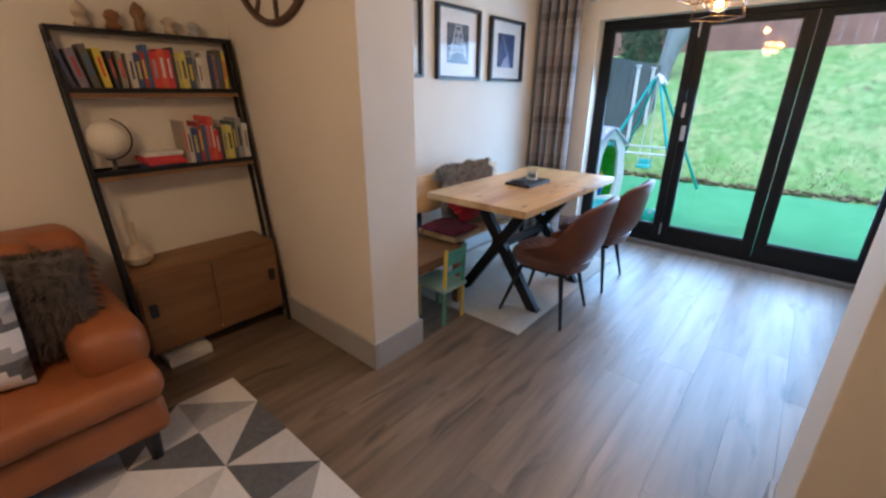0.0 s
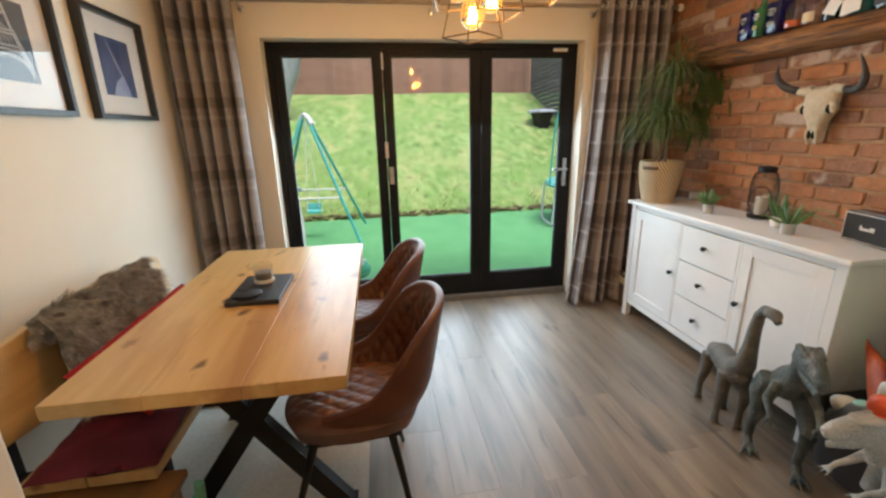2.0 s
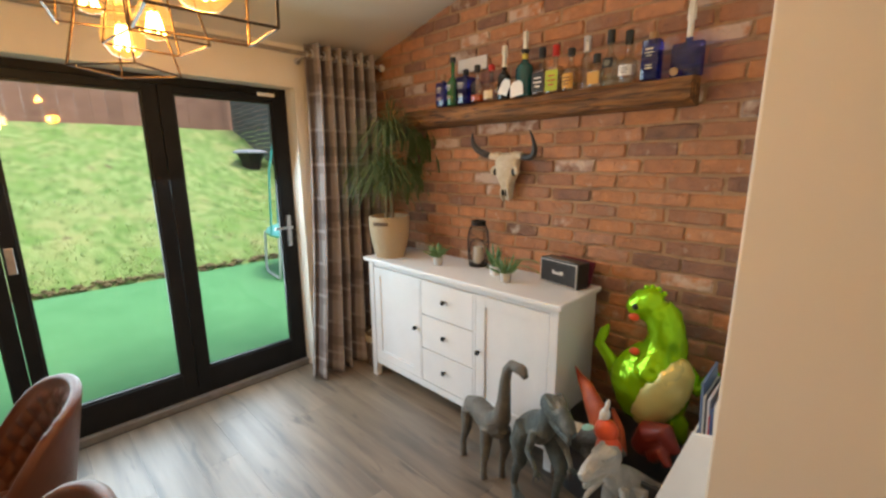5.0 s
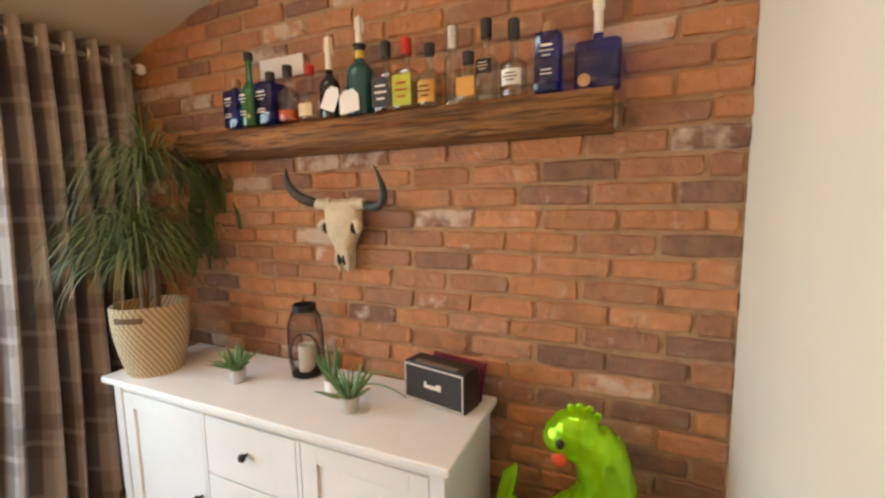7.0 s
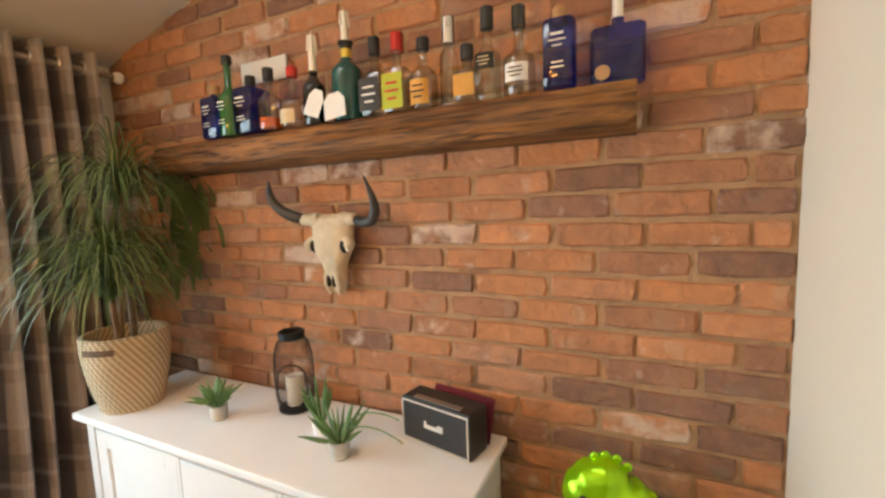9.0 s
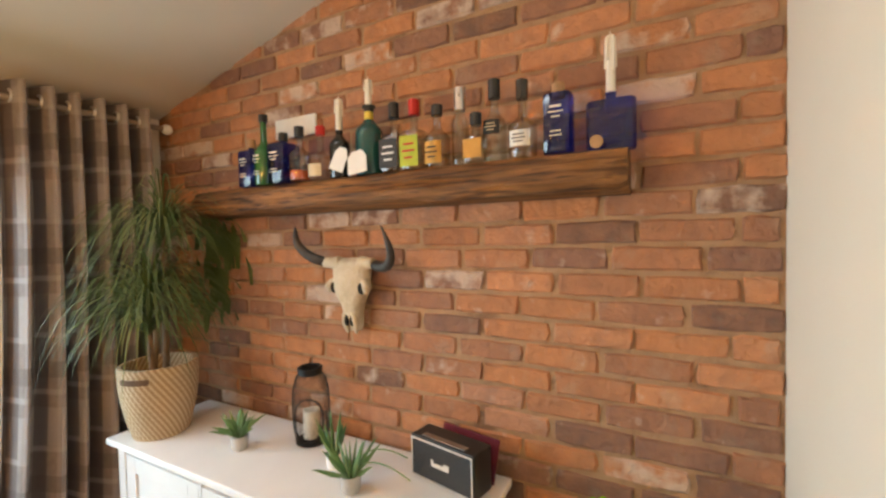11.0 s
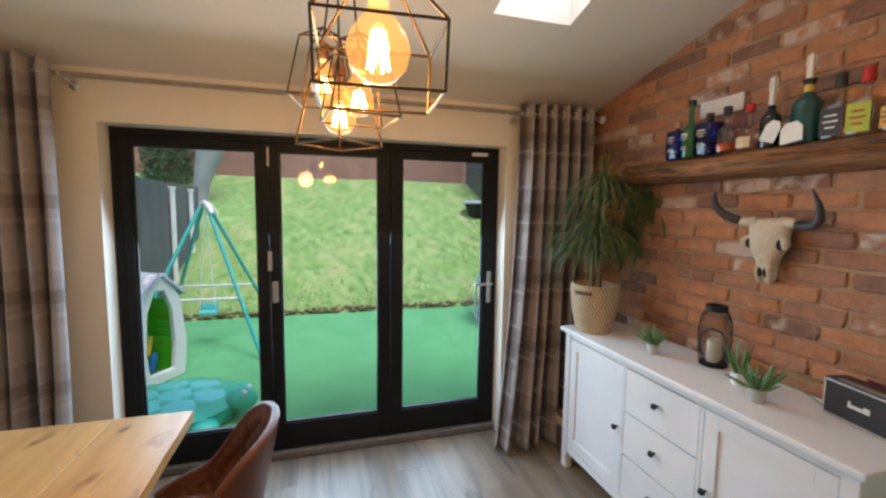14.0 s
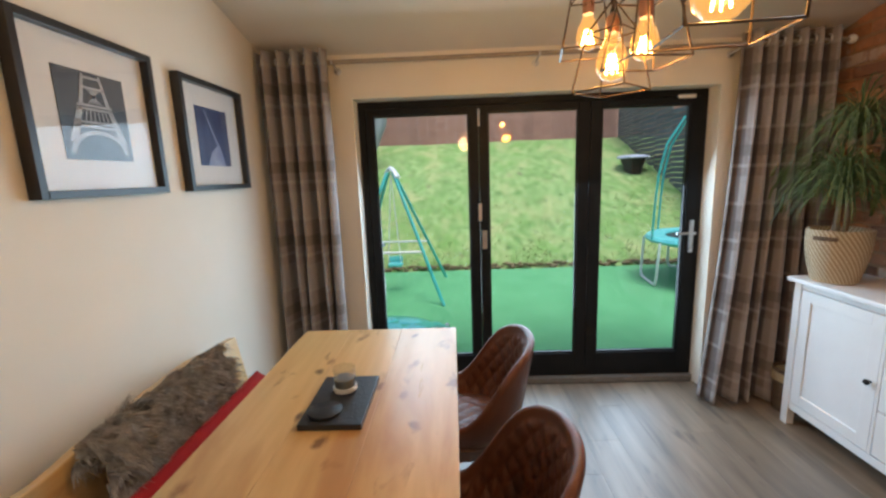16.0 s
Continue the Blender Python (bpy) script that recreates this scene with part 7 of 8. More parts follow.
def garden():
    bm = bmesh.new()
    xs = [-300, -60, -20, -8] + [-6 + 0.4 * i for i in range(36)] + [9, 20, 60, 300]
    ys = [-300, -60, -10, 4.66, 6, 8, 8.62, 8.72, 8.82] + [9.25 + 0.3 * i for i in range(19)] + [15, 15.6, 20, 60, 300]
    grid = [[bm.verts.new((x, y, (bank_z(y) if y > 4.6 else -0.3) + (0.03 * noise.noise(Vector((x * 1.3, y * 1.3, 0))) if y > 8.9 else 0))) for x in xs] for y in ys]
    for p, q in zip(grid, grid[1:]):
        for i in range(len(xs) - 1):
            bm.faces.new((p[i], p[i + 1], q[i + 1], q[i]))
    structure(part("ground", bm, M["grass"], smooth=True), "grassy garden bank rising behind the house", "ground")
    structure(block("artificial_grass", (-3.4, 4.66, -0.16), (6.0, 8.60, -0.10), M["turf"]), "flat patio of bright green artificial grass", "ground")
    # grass blades and the ragged soil edge at the foot of the bank
    rnd = random.Random(2)
    verts, faces = [], []

    def blade(x, y, z, h, w, lean):
        a = rnd.uniform(0, math.pi)
        dx, dy = w * math.cos(a), w * math.sin(a)
        k = len(verts)
        verts.extend(((x - dx, y - dy, z - 0.01), (x + dx, y + dy, z - 0.01), (x + rnd.uniform(-lean, lean), y + rnd.uniform(-lean, lean), z + h)))
        faces.append((k, k + 1, k + 2))

    for _ in range(9000):
        x, y = rnd.uniform(-3.4, 6.0), 8.70 + 3.2 * rnd.random() ** 3
        if noise.noise(Vector((x * 2.1, y * 1.6, 4))) < rnd.uniform(-0.3, 0.35):
            continue
        blade(x, y, bank_z(y) + 0.03 * noise.noise(Vector((x * 1.3, y * 1.3, 0))), rnd.uniform(0.02, 0.07), 0.009, 0.05)
    me = bpy.data.meshes.new("grass")
    me.from_pydata(verts, [], faces)
    me.materials.append(M["blade"])
    tagged(new("grass", me), "rough tufted grass on the garden bank", "grass", kind="stuff")
    bm = bmesh.new()
    for i in range(420):
        x = -3.4 + 9.4 * i / 420 + rnd.uniform(-0.02, 0.02)
        s = rnd.uniform(0.015, 0.05)
        bmesh.ops.create_icosphere(bm, subdivisions=1, radius=s, matrix=Matrix.Translation((x, 8.67 + rnd.uniform(-0.06, 0.08), -0.07 + rnd.uniform(-0.02, 0.05))) @ Matrix.Diagonal((1.3, 1, 0.7, 1)))
    tagged(part("soil_edge", bm, M["soil"]), "bare soil clods along the edge of the lawn", "soil", kind="stuff")


M["blade"] = surface("grass_blades", (0.20, 0.32, 0.10), (0.36, 0.42, 0.19), 4.5, 0.9, detail=10.0, contrast=(0.2, 0.8))
garden()


def board_fence(name, label, x0, x1, y, zb, h, mat, along="x", vertical=True, step=0.15, posts=()):
    f = thing(name, (0, 0, 0), label, "fence")
    n = int((x1 - x0) / step)
    if vertical:
        for i in range(n):
            a = x0 + step * i
            if along == "x":
                block("board", (a + 0.002, y, zb(a)), (a + step - 0.002, y + 0.02 + 0.008 * (i % 2), zb(a) + h), mat, f)
            else:
                block("board", (y - 0.02 - 0.008 * (i % 2), a + 0.002, zb(a)), (y, a + step - 0.002, zb(a) + h), mat, f)
    else:
        k = int(h / step)
        for i in range(k):
            bm = bmesh.new()
            nn = 12
            for j in range(nn):
                a, b = x0 + (x1 - x0) * j / nn, x0 + (x1 - x0) * (j + 1) / nn
                z = zb((a + b) / 2) + step * i
                if along == "x":
                    box(bm, (a, y, z + 0.006), (b - 0.01, y + 0.02, z + step - 0.006), None)
                else:
                    box(bm, (y, a, z + 0.006), (y + 0.02, b - 0.01, z + step - 0.006), None)
            part("slat", bm, mat, f)
    return f


board_fence("back_fence", "tall red-brown timber fence along the top of the bank", -7, 10, 15.1, lambda a: 2.40, 2.1, M["red_fence"], step=0.30)
board_fence("side_fence", "dark grey slatted timber fence stepping up the bank", 5.2, 15.0, 4.3, lambda a: bank_z(a) - 0.1, 2.0, M["grey_fence"], along="y", vertical=False, step=0.12)
board_fence("grey_fence", "dark grey boarded garden fence with pale posts", 4.9, 11.5, -2.75, lambda a: -0.13, 2.13, M["grey_fence"], along="y", step=0.2)
for py in (9.58, 10.6):
    bm = bmesh.new()
    box(bm, (-2.73, py - 0.03, bank_z(py) - 0.05), (-2.67, py + 0.03, 1.90))
    box(bm, (-2.75, py - 0.05, 1.90), (-2.65, py + 0.05, 1.93))
    tagged(part("fence_post", bm, M["white"], bevel=0.006), "slim white fence post on the bank", "post", "fence posts")


# ---- things in the garden ----
M["teal_pipe"] = surface("teal_painted_steel", (0.03, 0.36, 0.33), (0.05, 0.42, 0.39), 12, 0.35)
M["pvc"] = surface("white_plastic", (0.66, 0.68, 0.70), (0.74, 0.76, 0.78), 10, 0.45)
M["lilac"] = surface("grey_blue_plastic", (0.36, 0.40, 0.50), (0.42, 0.46, 0.56), 10, 0.5)
M["lime"] = surface("lime_plastic", (0.10, 0.62, 0.02), (0.14, 0.70, 0.04), 8, 0.4)
M["turtle_a"] = surface("teal_green_plastic", (0.03, 0.38, 0.26), (0.05, 0.45, 0.32), 6, 0.35)
M["turtle_b"] = surface("pale_teal_plastic", (0.10, 0.50, 0.50), (0.14, 0.58, 0.58), 6, 0.35)
GZ = -0.099


def swing_frame():
    p = thing("swing_frame", (0, 0, GZ), "teal steel garden swing frame with white crossbars", "swing")
    top = 1.70
    for a, b in (((-1.005, 6.63), (-1.66, 7.30)), ((-1.005, 8.17), (-1.66, 7.40)), ((-2.40, 6.63), (-1.74, 7.30)), ((-2.40, 8.17), (-1.74, 7.40))):
        bm = bmesh.new()
        rod(bm, (*a, 0), (*b, top), 0.022, seg=12)
        part("leg", bm, M["teal_pipe"], p, smooth=True)
    bm = bmesh.new()
    tube(bm, [(-1.60, 7.25, top - 0.07), (-1.66, 7.31, top + 0.03), (-1.70, 7.35, top + 0.06), (-1.74, 7.39, top + 0.03), (-1.80, 7.45, top - 0.07)], [0.028] * 5, 12)
    tube(bm, [(-1.60, 7.45, top - 0.07), (-1.66, 7.39, top + 0.03), (-1.70, 7.35, top + 0.06)], [0.028] * 3, 12)
    part("top_joint", bm, M["pvc"], p, "white plastic joint", smooth=True)
    for y, z in ((6.90, 0.66), (7.82, 0.66)):
        k = abs(y - 7.35) / 0.72
        bm = bmesh.new()
        rod(bm, (-1.06 - 0.6 * (1 - k), y, z), (-2.36 + 0.6 * (1 - k), y, z), 0.015, seg=10)
        part("crossbar", bm, M["pvc"], p, smooth=True)
    for x in (-1.80, -1.62):
        bm = bmesh.new()
        rod(bm, (x, 7.35, 0.42), (-1.70, 7.35, top), 0.006, seg=6)
        part("rope", bm, M["pvc"], p)
    bm = bmesh.new()
    box(bm, (-1.80, 7.27, 0.38), (-1.60, 7.43, 0.43))
    box(bm, (-1.80, 7.40, 0.43), (-1.60, 7.43, 0.52))
    part("swing_seat", bm, M["turtle_b"], p, "teal plastic swing seat", bevel=0.02)


swing_frame()


def trampoline():
    cx, cy, r = 2.87, 7.40, 0.92
    p = thing("trampoline", (cx, cy, GZ), "round turquoise trampoline with white legs and curved net poles", "trampoline")
    bm = bmesh.new()
    rings = []
    for k in range(40):
        a = 2 * math.pi * k / 40
        q = Vector((math.cos(a), math.sin(a), 0))
        rings.append([bm.verts.new(q * (r + dr) + Vector((0, 0, z))) for dr, z in ((0, 0.60), (0.03, 0.64), (0.0, 0.675), (-0.22, 0.68), (-0.24, 0.66), (-0.22, 0.60))])
    for a, b in zip(rings, rings[1:] + rings[:1]):
        for k in range(6):
            bm.faces.new((a[k], b[k], b[(k + 1) % 6], a[(k + 1) % 6]))
    part("safety_pad", bm, M["turtle_b"], p, "turquoise padded rim", smooth=True)
    bm = bmesh.new()
    lathe(bm, [(0.001, 0.63), (r - 0.23, 0.63), (r - 0.23, 0.636), (0.001, 0.636)], 40)
    part("jumping_mat", bm, M["black"], p)
    for k in range(4):
        a = math.pi * (k + 0.5) / 2 + 0.65
        u, v = Vector((math.cos(a), math.sin(a), 0)), Vector((-math.sin(a), math.cos(a), 0))
        bm = bmesh.new()
        tube(bm, [u * r * 0.97 - v * 0.35 + Vector((0, 0, 0.62)), u * r - v * 0.34 + Vector((0, 0, 0.10)), u * r - v * 0.30 + Vector((0, 0, 0.03)), u * r - v * 0.2 + Vector((0, 0, 0.02)), u * r + v * 0.2 + Vector((0, 0, 0.02)),
                  u * r + v * 0.30 + Vector((0, 0, 0.03)), u * r + v * 0.34 + Vector((0, 0, 0.10)), u * r * 0.97 + v * 0.35 + Vector((0, 0, 0.62))], [0.019] * 8, 10)
        part("leg", bm, M["pvc"], p, "white steel leg", smooth=True)
    for k in range(6):
        a = math.pi * k / 3
        u = Vector((math.cos(a), math.sin(a), 0))
        bm = bmesh.new()
        tube(bm, [u * (r + 0.02) + Vector((0, 0, 0.62)), u * (r + 0.0) + Vector((0, 0, 1.15)), u * (r - 0.03) + Vector((0, 0, 1.55)), u * (r - 0.12) + Vector((0, 0, 1.95)), u * (r - 0.34) + Vector((0, 0, 2.30))], [0.015] * 5, 10)
        part("net_pole", bm, M["teal_pipe"], p, smooth=True)


trampoline()


def play_house():
    p = thing("play_house", (-2.03, 6.32, GZ), "white plastic playhouse with arched opening and blue roof", "playhouse", rz=58)
    w, d, h = 0.50, 0.45, 0.95
    # front wall with a tall arched opening
    bm = bmesh.new()
    outer = [(-w / 2, 0), (w / 2, 0), (w / 2 + 0.03, 0.35), (w / 2 - 0.02, 0.78), (0.08, 1.06), (-0.08, 1.06), (-w / 2 + 0.02, 0.78), (-w / 2 - 0.03, 0.35)]
    inner = [(-0.13, 0.10), (0.13, 0.10), (0.155, 0.35), (0.13, 0.70), (0.05, 0.90), (-0.05, 0.90), (-0.13, 0.70), (-0.155, 0.35)]
    fo = [bm.verts.new((x, -d / 2, z)) for x, z in outer]
    fi = [bm.verts.new((x, -d / 2, z)) for x, z in inner]
    for i in range(8):
        j = (i + 1) % 8
        bm.faces.new((fo[i], fo[j], fi[j], fi[i]))
    r = bmesh.ops.extrude_face_region(bm, geom=bm.faces[:])
    bmesh.ops.translate(bm, vec=(0, 0.06, 0), verts=[v for v in r["geom"] if isinstance(v, bmesh.types.BMVert)])
    part("front_wall", bm, M["pvc"], p, bevel=0.012)
    bm = bmesh.new()
    box(bm, (-w / 2, -d / 2 + 0.061, 0), (-w / 2 + 0.04, d / 2, h * 0.8))
    part("side_wall", bm, M["pvc"], p, bevel=0.01)
    bm = bmesh.new()
    box(bm, (w / 2 - 0.04, -d / 2 + 0.061, 0), (w / 2, d / 2, h * 0.8))
    part("side_wall", bm, M["pvc"], p, bevel=0.01)
    bm = bmesh.new()
    for k in range(9):
        box(bm, (-w / 2 + 0.041, d / 2 - 0.05 - 0.006 * (k % 2), 0.02 + 0.095 * k), (w / 2 - 0.041, d / 2 - 0.01, 0.11 + 0.095 * k))
    part("back_wall", bm, M["lime"], p, "lime green ribbed back wall", bevel=0.006)
    for x in (-w / 2 + 0.041, w / 2 - 0.061):
        bm = bmesh.new()
        for k in range(8):
            box(bm, (x, -d / 2 + 0.07, 0.02 + 0.095 * k), (x + 0.014 + 0.006 * (k % 2), d / 2 - 0.06, 0.11 + 0.095 * k))
        part("inner_panel", bm, M["lime"], p, "lime green ribbed inner panel", bevel=0.004)
    for s in (-1, 1):
        bm = bmesh.new()
        for k in range(4):
            box(bm, (0.02 + 0.085 * k, -d / 2 - 0.03, -0.012), (0.10 + 0.085 * k, d / 2 + 0.03, 0.018))
        bm.transform(pose(0, 0, 1.07, 0, 42, 0) if s > 0 else pose(0, 0, 1.07, 0, 0, 0) @ Matrix.Scale(-1, 4, (1, 0, 0)) @ pose(0, 0, 0, 0, 42, 0))
        part("roof", bm, M["lilac"], p, "grey-blue slatted roof", bevel=0.008)
    for k, (x, z, mt) in enumerate(((-0.05, 0.22, "red"), (0.02, 0.34, "kid_yellow"), (0.06, 0.16, "blue_toy"))):
        bm = bmesh.new()
        tube(bm, [(x, 0.0, z - 0.1), (x + 0.02, 0.0, z), (x + 0.05, 0, z + 0.08)], [0.03, 0.035, 0.02], 10)
        part("toy_part", bm, M[mt], p, smooth=True)


M["blue_toy"] = surface("blue_plastic", (0.03, 0.16, 0.55), (0.04, 0.2, 0.62), 8, 0.4)
play_house()


def turtle_sandpit():
    p = thing("turtle_sandpit", (-1.50, 5.40, GZ), "teal turtle-shaped plastic sandpit with a lid", "sandpit", rz=-10)
    bm = bmesh.new()
    lathe(bm, [(0.40, 0), (0.46, 0.02), (0.48, 0.07), (0.47, 0.12), (0.001, 0.125)], 40)
    part("basin", bm, M["turtle_a"], p, smooth=True)
    bm = bmesh.new()
    lathe(bm, [(0.475, 0.125), (0.48, 0.135), (0.44, 0.155), (0.30, 0.18), (0.15, 0.19), (0.001, 0.192)], 40)
    lid = part("lid", bm, M["turtle_a"], p, smooth=True)
    # raised plates of the shell
    for k in range(7):
        bm = bmesh.new()
        a = 2 * math.pi * k / 6
        c = Vector((0, 0, 0.19)) if k == 6 else Vector((0.26 * math.cos(a), 0.26 * math.sin(a), 0.178))
        lathe(bm, [(0.135, -0.014), (0.13, 0.004), (0.105, 0.010), (0.001, 0.012)], 6, Matrix.Translation(c) @ Matrix.Rotation(0.14 if k < 6 else 0, 4, Vector((-math.sin(a), math.cos(a), 0))))
        part("shell_plate", bm, M["turtle_b"], lid, "paler blue shell plate")
    bm = bmesh.new()
    ball(bm, (0.52, -0.02, 0.15), 0.11, (1.1, 1, 0.85), 20)
    head = part("head", bm, M["turtle_a"], p, smooth=True)
    for s in (-1, 1):
        bm = bmesh.new()
        ball(bm, (0.56, -0.02 + s * 0.055, 0.225), 0.022, seg=12)
        part("eye", bm, M["pvc"], head, smooth=True)
    for a in (0.75, -0.75, 2.4, -2.4):
        bm = bmesh.new()
        ball(bm, (0.50 * math.cos(a), 0.50 * math.sin(a), 0.07), 0.10, (1, 1, 0.65), 16)
        part("flipper", bm, M["turtle_a"], p, smooth=True)


turtle_sandpit()


def fire_pit():
    y = 12.4
    z = bank_z(y)
    p = thing("fire_pit", (3.73, y, z + 0.02), "low dark fire pit with pale grey lid on grass", "fire pit")
    bm = bmesh.new()
    lathe(bm, [(0.001, -0.10), (0.22, -0.10), (0.25, 0.10), (0.33, 0.28), (0.33, 0.30), (0.001, 0.30)], 6)
    part("bowl", bm, M["black"], p, bevel=0.008)
    bm = bmesh.new()
    lathe(bm, [(0.001, 0.302), (0.41, 0.302), (0.425, 0.325), (0.41, 0.355), (0.30, 0.385), (0.001, 0.40)], 6)
    part("lid", bm, M["lilac"], p, "pale grey lid", bevel=0.006)


fire_pit()


def evergreen():
    y = 13.6
    p = thing("tree", (-3.95, y, bank_z(y) - 0.05), "dense dark evergreen tree beyond the garden fence", "tree")
    bm = bmesh.new()
    tube(bm, [(0, 0, 0), (0.03, 0, 1.0), (0, 0.03, 2.2), (0.02, 0, 3.4)], [0.12, 0.10, 0.06, 0.02], 10)
    rnd = random.Random(8)
    for k in range(22):
        a, z = rnd.uniform(0, 6.28), rnd.uniform(0.5, 3.1)
        r = 0.75 * (1 - z / 4)
        tube(bm, [(0, 0, z), (r * 0.6 * math.cos(a), r * 0.6 * math.sin(a), z + 0.1), (r * math.cos(a), r * math.sin(a), z + 0.12)], [0.03, 0.018, 0.006], 6)
    part("trunk", bm, M["bark"], p, smooth=True)
    verts, faces = [], []
    for _ in range(7000):
        z = rnd.uniform(0.3, 3.7)
        a = rnd.uniform(0, 6.28)
        r = 0.85 * (1 - (z / 4) ** 1.5) * (0.75 + 0.35 * noise.noise(Vector((math.cos(a) * 2, math.sin(a) * 2, z * 2)))) * rnd.random() ** 0.4
        c = Vector((r * math.cos(a), r * math.sin(a), z))
        d = Vector((rnd.uniform(-1, 1), rnd.uniform(-1, 1), rnd.uniform(-0.6, 1))).normalized()
        s = d.cross(Vector((rnd.uniform(-1, 1), rnd.uniform(-1, 1), rnd.uniform(-1, 1)))).normalized() * 0.03
        k = len(verts)
        verts.extend((tuple(c - s), tuple(c + s), tuple(c + d * 0.10)))
        faces.append((k, k + 1, k + 2))
    me = bpy.data.meshes.new("crown")
    me.from_pydata(verts, [], faces)
    me.materials.append(M["fir"])
    ob = new("crown", me)
    ob.parent = p


def bare_tree():
    y = 13.0
    p = thing("tree", (-3.14, y, bank_z(y) - 0.1), "thick leaning grey tree trunk forking above the fence", "tree")
    bm = bmesh.new()
    tube(bm, [(0.0, 0, 0), (0.0, 0, 0.25), (0.06, 0, 0.6), (0.16, 0, 1.0), (0.26, 0.02, 1.35), (0.36, 0.04, 1.8)], [0.20, 0.16, 0.17, 0.23, 0.30, 0.27], 18)
    for q in bm.verts:
        q.co += 0.03 * noise.noise_vector(q.co * Vector((6, 6, 2)))
    part("trunk", bm, M["grey_bark"], p, smooth=True)
    for dx, dy, h in ((-0.35, 0.2, 2.0), (0.45, 0.1, 2.2), (0.1, -0.3, 2.4)):
        bm = bmesh.new()
        tube(bm, [(0.34, 0.03, 1.6), (0.36 + dx * 0.4, dy * 0.4, 1.6 + h * 0.4), (0.36 + dx, dy, 1.6 + h)], [0.16, 0.11, 0.04], 12)
        part("limb", bm, M["grey_bark"], p, smooth=True)


M["grey_bark"] = surface("grey_bark", (0.20, 0.21, 0.23), (0.33, 0.34, 0.36), 7, 0.9, 0.8, 40, stretch=(1, 1, 0.25))
bare_tree()
M["fir"] = surface("evergreen_leaves", (0.025, 0.07, 0.03), (0.06, 0.12, 0.05), 6, 0.8)
evergreen()


# ---- floor planks and bricks ----
def planks():
    rnd = random.Random(11)
    wd, ln = 0.192, 1.29
    x, row = LXL, 0
    while x < LXR:
        x2 = min(x + wd, LXR)
        y = LY - rnd.uniform(0, ln)
        far = 4.40 if x2 < XB + 0.1 and x > XL - 0.2 else YO0 + 0.15
        while y < far:
            y2 = min(y + ln, far)
            a = max(y, LY)
            if y2 - a > 0.02:
                bm = bmesh.new()
                g = 0.0003
                box(bm, (x + g, a + g, -0.013), (x2 - g, y2 - g, 0))
                top = [f for f in bm.faces if f.normal.z > 0.9]
                r = bmesh.ops.inset_region(bm, faces=top, thickness=0.0007)
                for f in top:
                    for v in f.verts:
                        v.co.z = 0.0
                for f in r["faces"]:
                    for v in f.verts:
                        if v not in top[0].verts:
                            v.co.z = -0.0004
                part("plank", bm, M["plank"], floor)
            y = y2
        x, row = x2, row + 1


planks()


def brick_material():
    m = surface("rustic_brick", (0.52, 0.23, 0.105), (0.25, 0.125, 0.075), 17, 0.92, 1.0, 40, rnd=0.25, contrast=(0.30, 0.70), detail=9.0, c3=(0.40, 0.27, 0.18))
    n, l = m.node_tree.nodes, m.node_tree.links
    b = n["Principled BSDF"]
    info = n.new("ShaderNodeObjectInfo")
    ramp = n.new("ShaderNodeValToRGB")
    e = ramp.color_ramp.elements
    e[0].position, e[0].color = 0.0, lin((0.17, 0.105, 0.085))
    e[1].position, e[1].color = 1.0, lin((0.56, 0.26, 0.13))
    for p, c in ((0.15, (0.25, 0.14, 0.115)), (0.32, (0.38, 0.18, 0.11)), (0.5, (0.50, 0.215, 0.10)), (0.65, (0.58, 0.245, 0.105)), (0.8, (0.44, 0.25, 0.175)), (0.9, (0.52, 0.23, 0.12))):
        el = ramp.color_ramp.elements.new(p)
        el.color = lin(c)
    l.new(info.outputs["Random"], ramp.inputs[0])
    mix = n.new("ShaderNodeMix")
    mix.data_type = "RGBA"
    mix.inputs["Factor"].default_value = 0.55
    l.new(b.inputs["Base Color"].links[0].from_socket, mix.inputs["A"])
    l.new(ramp.outputs[0], mix.inputs["B"])
    # lime bloom on some bricks
    geo = n.new("ShaderNodeNewGeometry")
    nz = n.new("ShaderNodeTexNoise")
    nz.inputs["Scale"].default_value, nz.inputs["Detail"].default_value = 13, 9
    l.new(geo.outputs["Position"], nz.inputs["Vector"])
    a = n.new("ShaderNodeMath")
    a.operation = "MULTIPLY"
    a.inputs[1].default_value = 37.0
    l.new(info.outputs["Random"], a.inputs[0])
    fr = n.new("ShaderNodeMath")
    fr.operation = "FRACT"
    l.new(a.outputs[0], fr.inputs[0])
    lim = n.new("ShaderNodeMapRange")
    lim.inputs["From Min"].default_value, lim.inputs["From Max"].default_value = 0.80, 1.0
    lim.inputs["To Max"].default_value = 0.32
    l.new(fr.outputs[0], lim.inputs["Value"])
    ad = n.new("ShaderNodeMath")
    ad.operation = "ADD"
    l.new(nz.outputs["Fac"], ad.inputs[0])
    l.new(lim.outputs[0], ad.inputs[1])
    st = n.new("ShaderNodeMapRange")
    st.inputs["From Min"].default_value, st.inputs["From Max"].default_value = 0.63, 0.80
    st.inputs["To Max"].default_value = 0.75
    l.new(ad.outputs[0], st.inputs["Value"])
    mx = n.new("ShaderNodeMix")
    mx.data_type = "RGBA"
    mx.inputs["B"].default_value = lin((0.62, 0.50, 0.41))
    l.new(mix.outputs["Result"], mx.inputs["A"])
    l.new(st.outputs[0], mx.inputs["Factor"])
    l.new(mx.outputs["Result"], b.inputs["Base Color"])
    return m


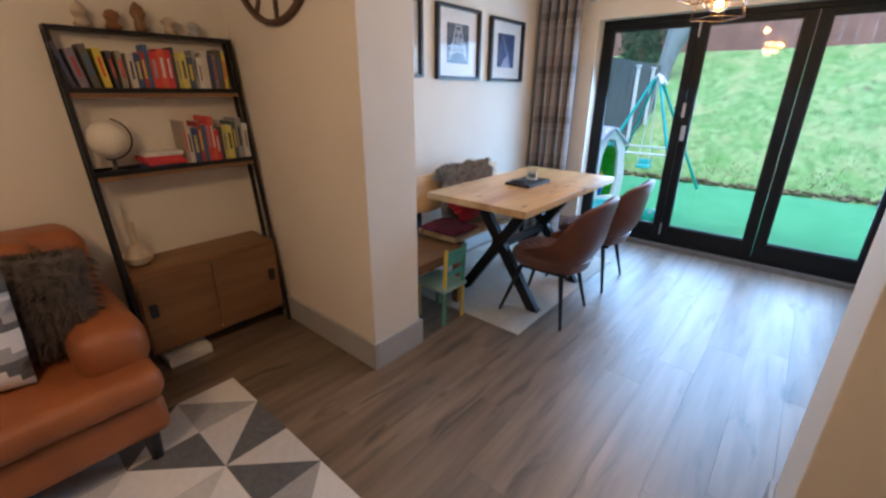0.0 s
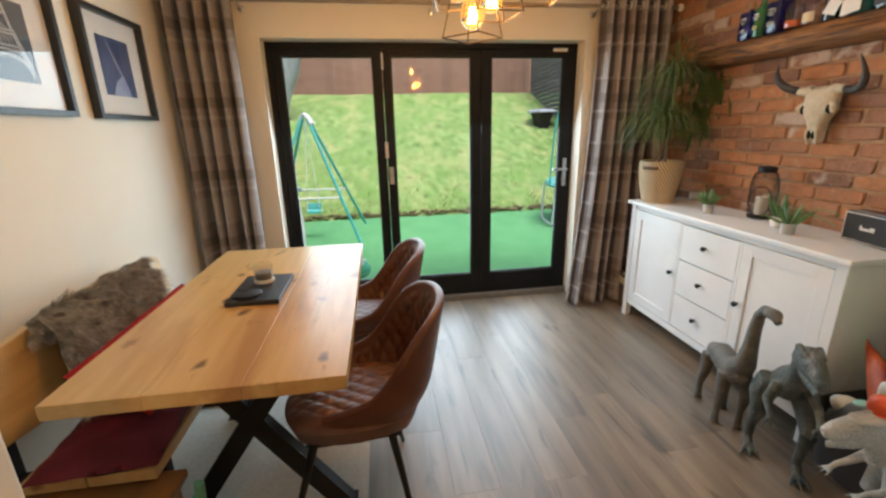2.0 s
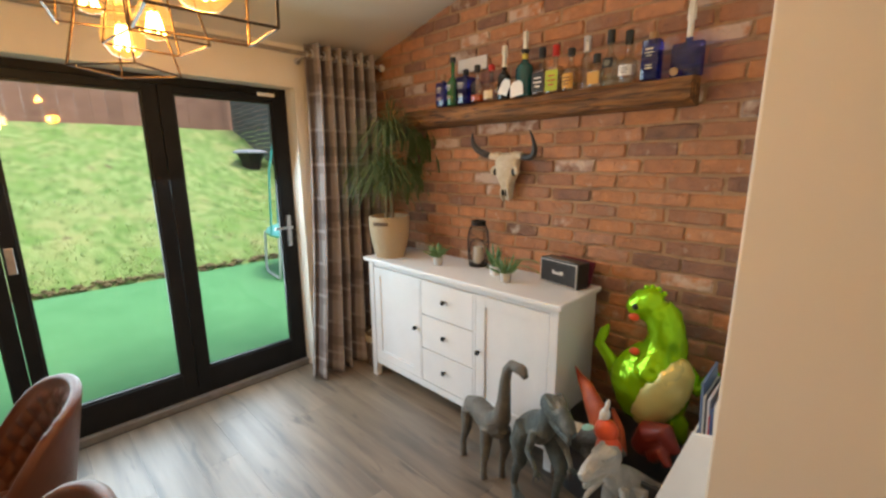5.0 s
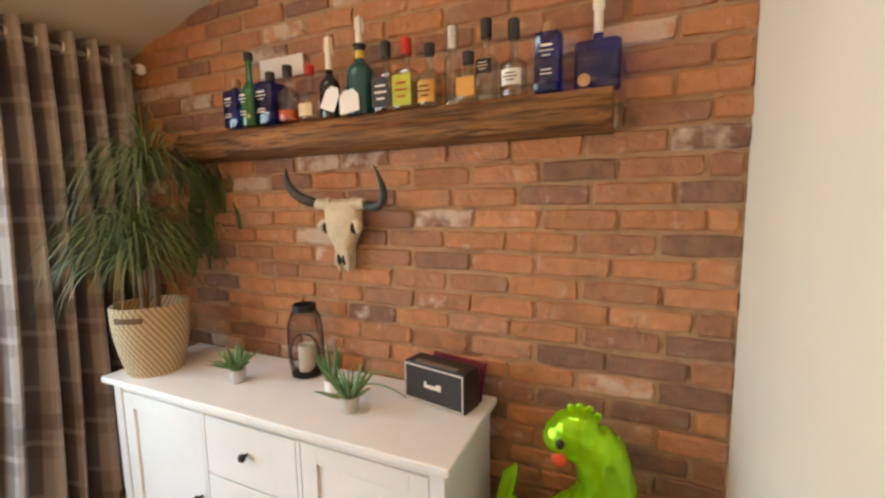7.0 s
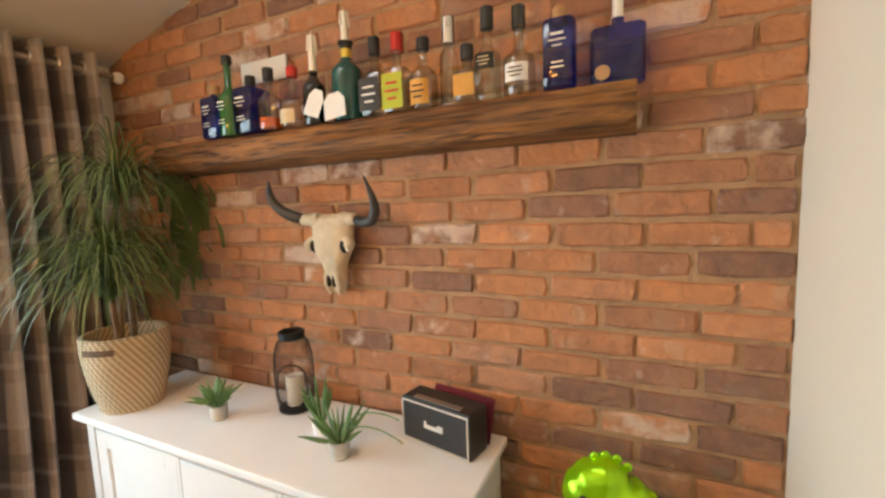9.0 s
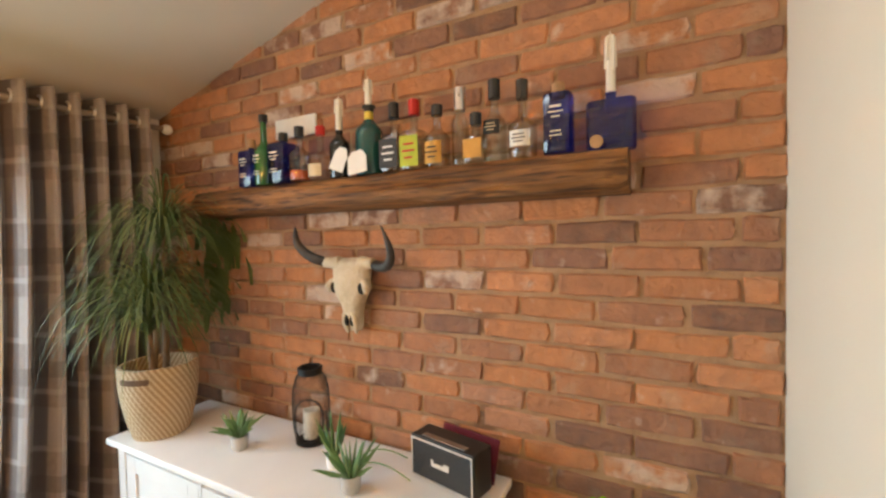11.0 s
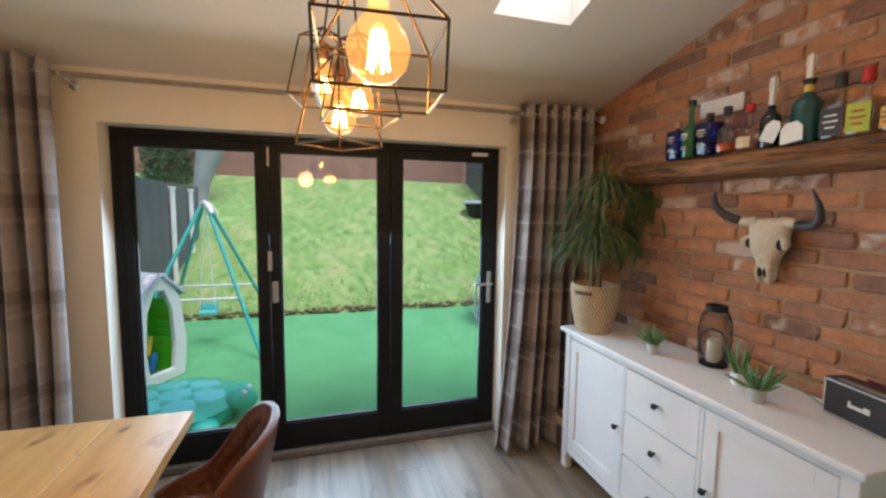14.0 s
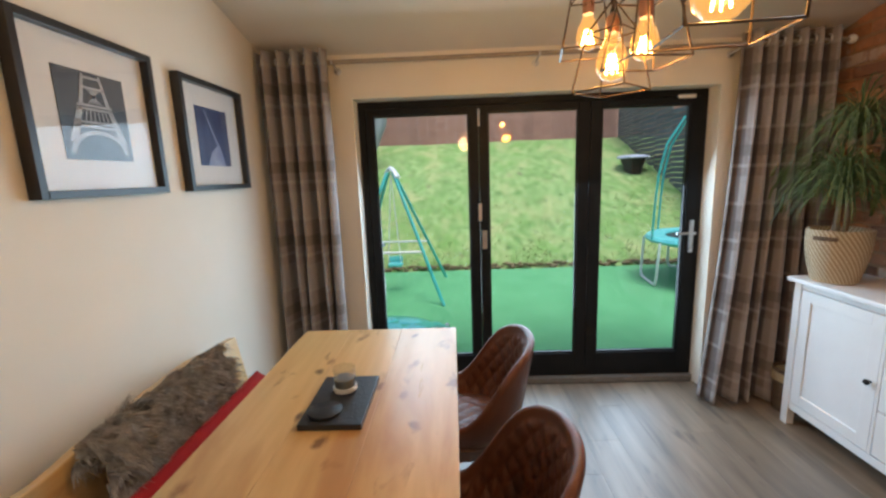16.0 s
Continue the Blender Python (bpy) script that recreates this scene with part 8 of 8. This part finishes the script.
def brick_mesh(seed, ln, ht, dp):
    """A worn brick slip in its own coordinates: face towards -x, middle of its back at the origin."""
    rnd = random.Random(seed)
    bm = bmesh.new()

    def ring(x, inset, jit):
        pts = []
        for k in range(4):
            pts.append((-ln / 2 + ln * k / 4, -ht / 2))
        pts.append((ln / 2, -ht / 2))
        pts.append((ln / 2, 0))
        for k in range(4):
            pts.append((ln / 2 - ln * k / 4, ht / 2))
        pts.append((-ln / 2, ht / 2))
        pts.append((-ln / 2, 0))
        out = []
        for y, z in pts:
            y -= math.copysign(inset, y) if abs(y) > ln / 2 - 0.01 else 0
            z -= math.copysign(inset, z) if abs(z) > 0.001 else 0
            if jit and abs(y) > ln / 2 - 0.012 and abs(z) > 0.01:
                y, z = y * 0.985, z * 0.93
            out.append(bm.verts.new((x + rnd.uniform(-jit, jit) * 0.5, y + rnd.uniform(-jit, jit) * 1.3, z + rnd.uniform(-jit, jit))))
        return out

    a, b, c = ring(0.0, 0.0, 0.0), ring(-dp * 0.6, 0.0, 0.0032), ring(-dp, 0.0055, 0.0028)
    n = len(a)
    for p, q in ((a, b), (b, c)):
        for i in range(n):
            j = (i + 1) % n
            bm.faces.new((p[i], p[j], q[j], q[i]))
    bm.faces.new(c)
    bmesh.ops.recalc_face_normals(bm, faces=bm.faces)
    me = bpy.data.meshes.new("brick")
    bm.to_mesh(me)
    bm.free()
    me.materials.append(M["brick"])
    return me


def bricks():
    wall = bpy.data.objects["wall_east"]
    rnd = random.Random(5)
    course, pitch = 0.0756, 0.231
    full = [brick_mesh(s, 0.218, 0.064, 0.0175) for s in range(16)]
    half = [brick_mesh(40 + s, 0.105, 0.064, 0.0175) for s in range(4)]
    made = 0
    rest = bmesh.new()
    z, k = 1.404 - 19 * course, 0
    y_end, y_start = YD - 0.002, YB - 0.004
    while z < 3.0:
        y = (1.899 if k % 2 else 1.804) + 12 * pitch + rnd.uniform(-0.012, 0.012)
        while y > y_start + 0.02:
            hi, lo = min(y, y_end), max(y - pitch, y_start + rnd.uniform(-0.006, 0.012))
            ln = hi - lo - 0.012
            zc = z + course / 2
            if ln > 0.03 and zc + 0.03 < ceil_z((hi + lo) / 2) + 0.05:
                me = rnd.choice(full) if ln > 0.13 else rnd.choice(half)
                sc = ln / (0.218 if ln > 0.13 else 0.105)
                m = pose(XB + 0.001 + rnd.uniform(-0.003, 0.004), (hi + lo) / 2, zc + rnd.uniform(-0.002, 0.002), rnd.uniform(-0.7, 0.7), 0, 0) @ Matrix.Diagonal((1, sc, rnd.uniform(0.93, 1.05), 1))
                hidden = zc < 0.62 or zc > 2.36 or (zc < 0.84 and 2.45 < (hi + lo) / 2 < 3.9) or hi > 4.15
                if made < 300 and not hidden:
                    ob = new("brick", me)
                    ob.matrix_basis = m
                    ob.parent = wall
                    made += 1
                else:
                    t = bmesh.new()
                    t.from_mesh(me)
                    t.transform(m)
                    tmp = bpy.data.meshes.new("tmp")
                    t.to_mesh(tmp)
                    t.free()
                    rest.from_mesh(tmp)
                    bpy.data.meshes.remove(tmp)
            y -= pitch + rnd.uniform(-0.006, 0.006)
        z += course
        k += 1
    ob = part("brickwork", rest, M["brick_rest"], wall)
    tagged(ob, kind="stuff")


M["brick"] = brick_material()
M["brick_rest"] = M["brick"].copy()
for node in list(M["brick_rest"].node_tree.nodes):
    if node.bl_idname == "ShaderNodeObjectInfo":
        g = M["brick_rest"].node_tree.nodes.new("ShaderNodeNewGeometry")
        for lk in list(node.outputs["Random"].links):
            M["brick_rest"].node_tree.links.new(g.outputs["Random Per Island"], lk.to_socket)
bricks()
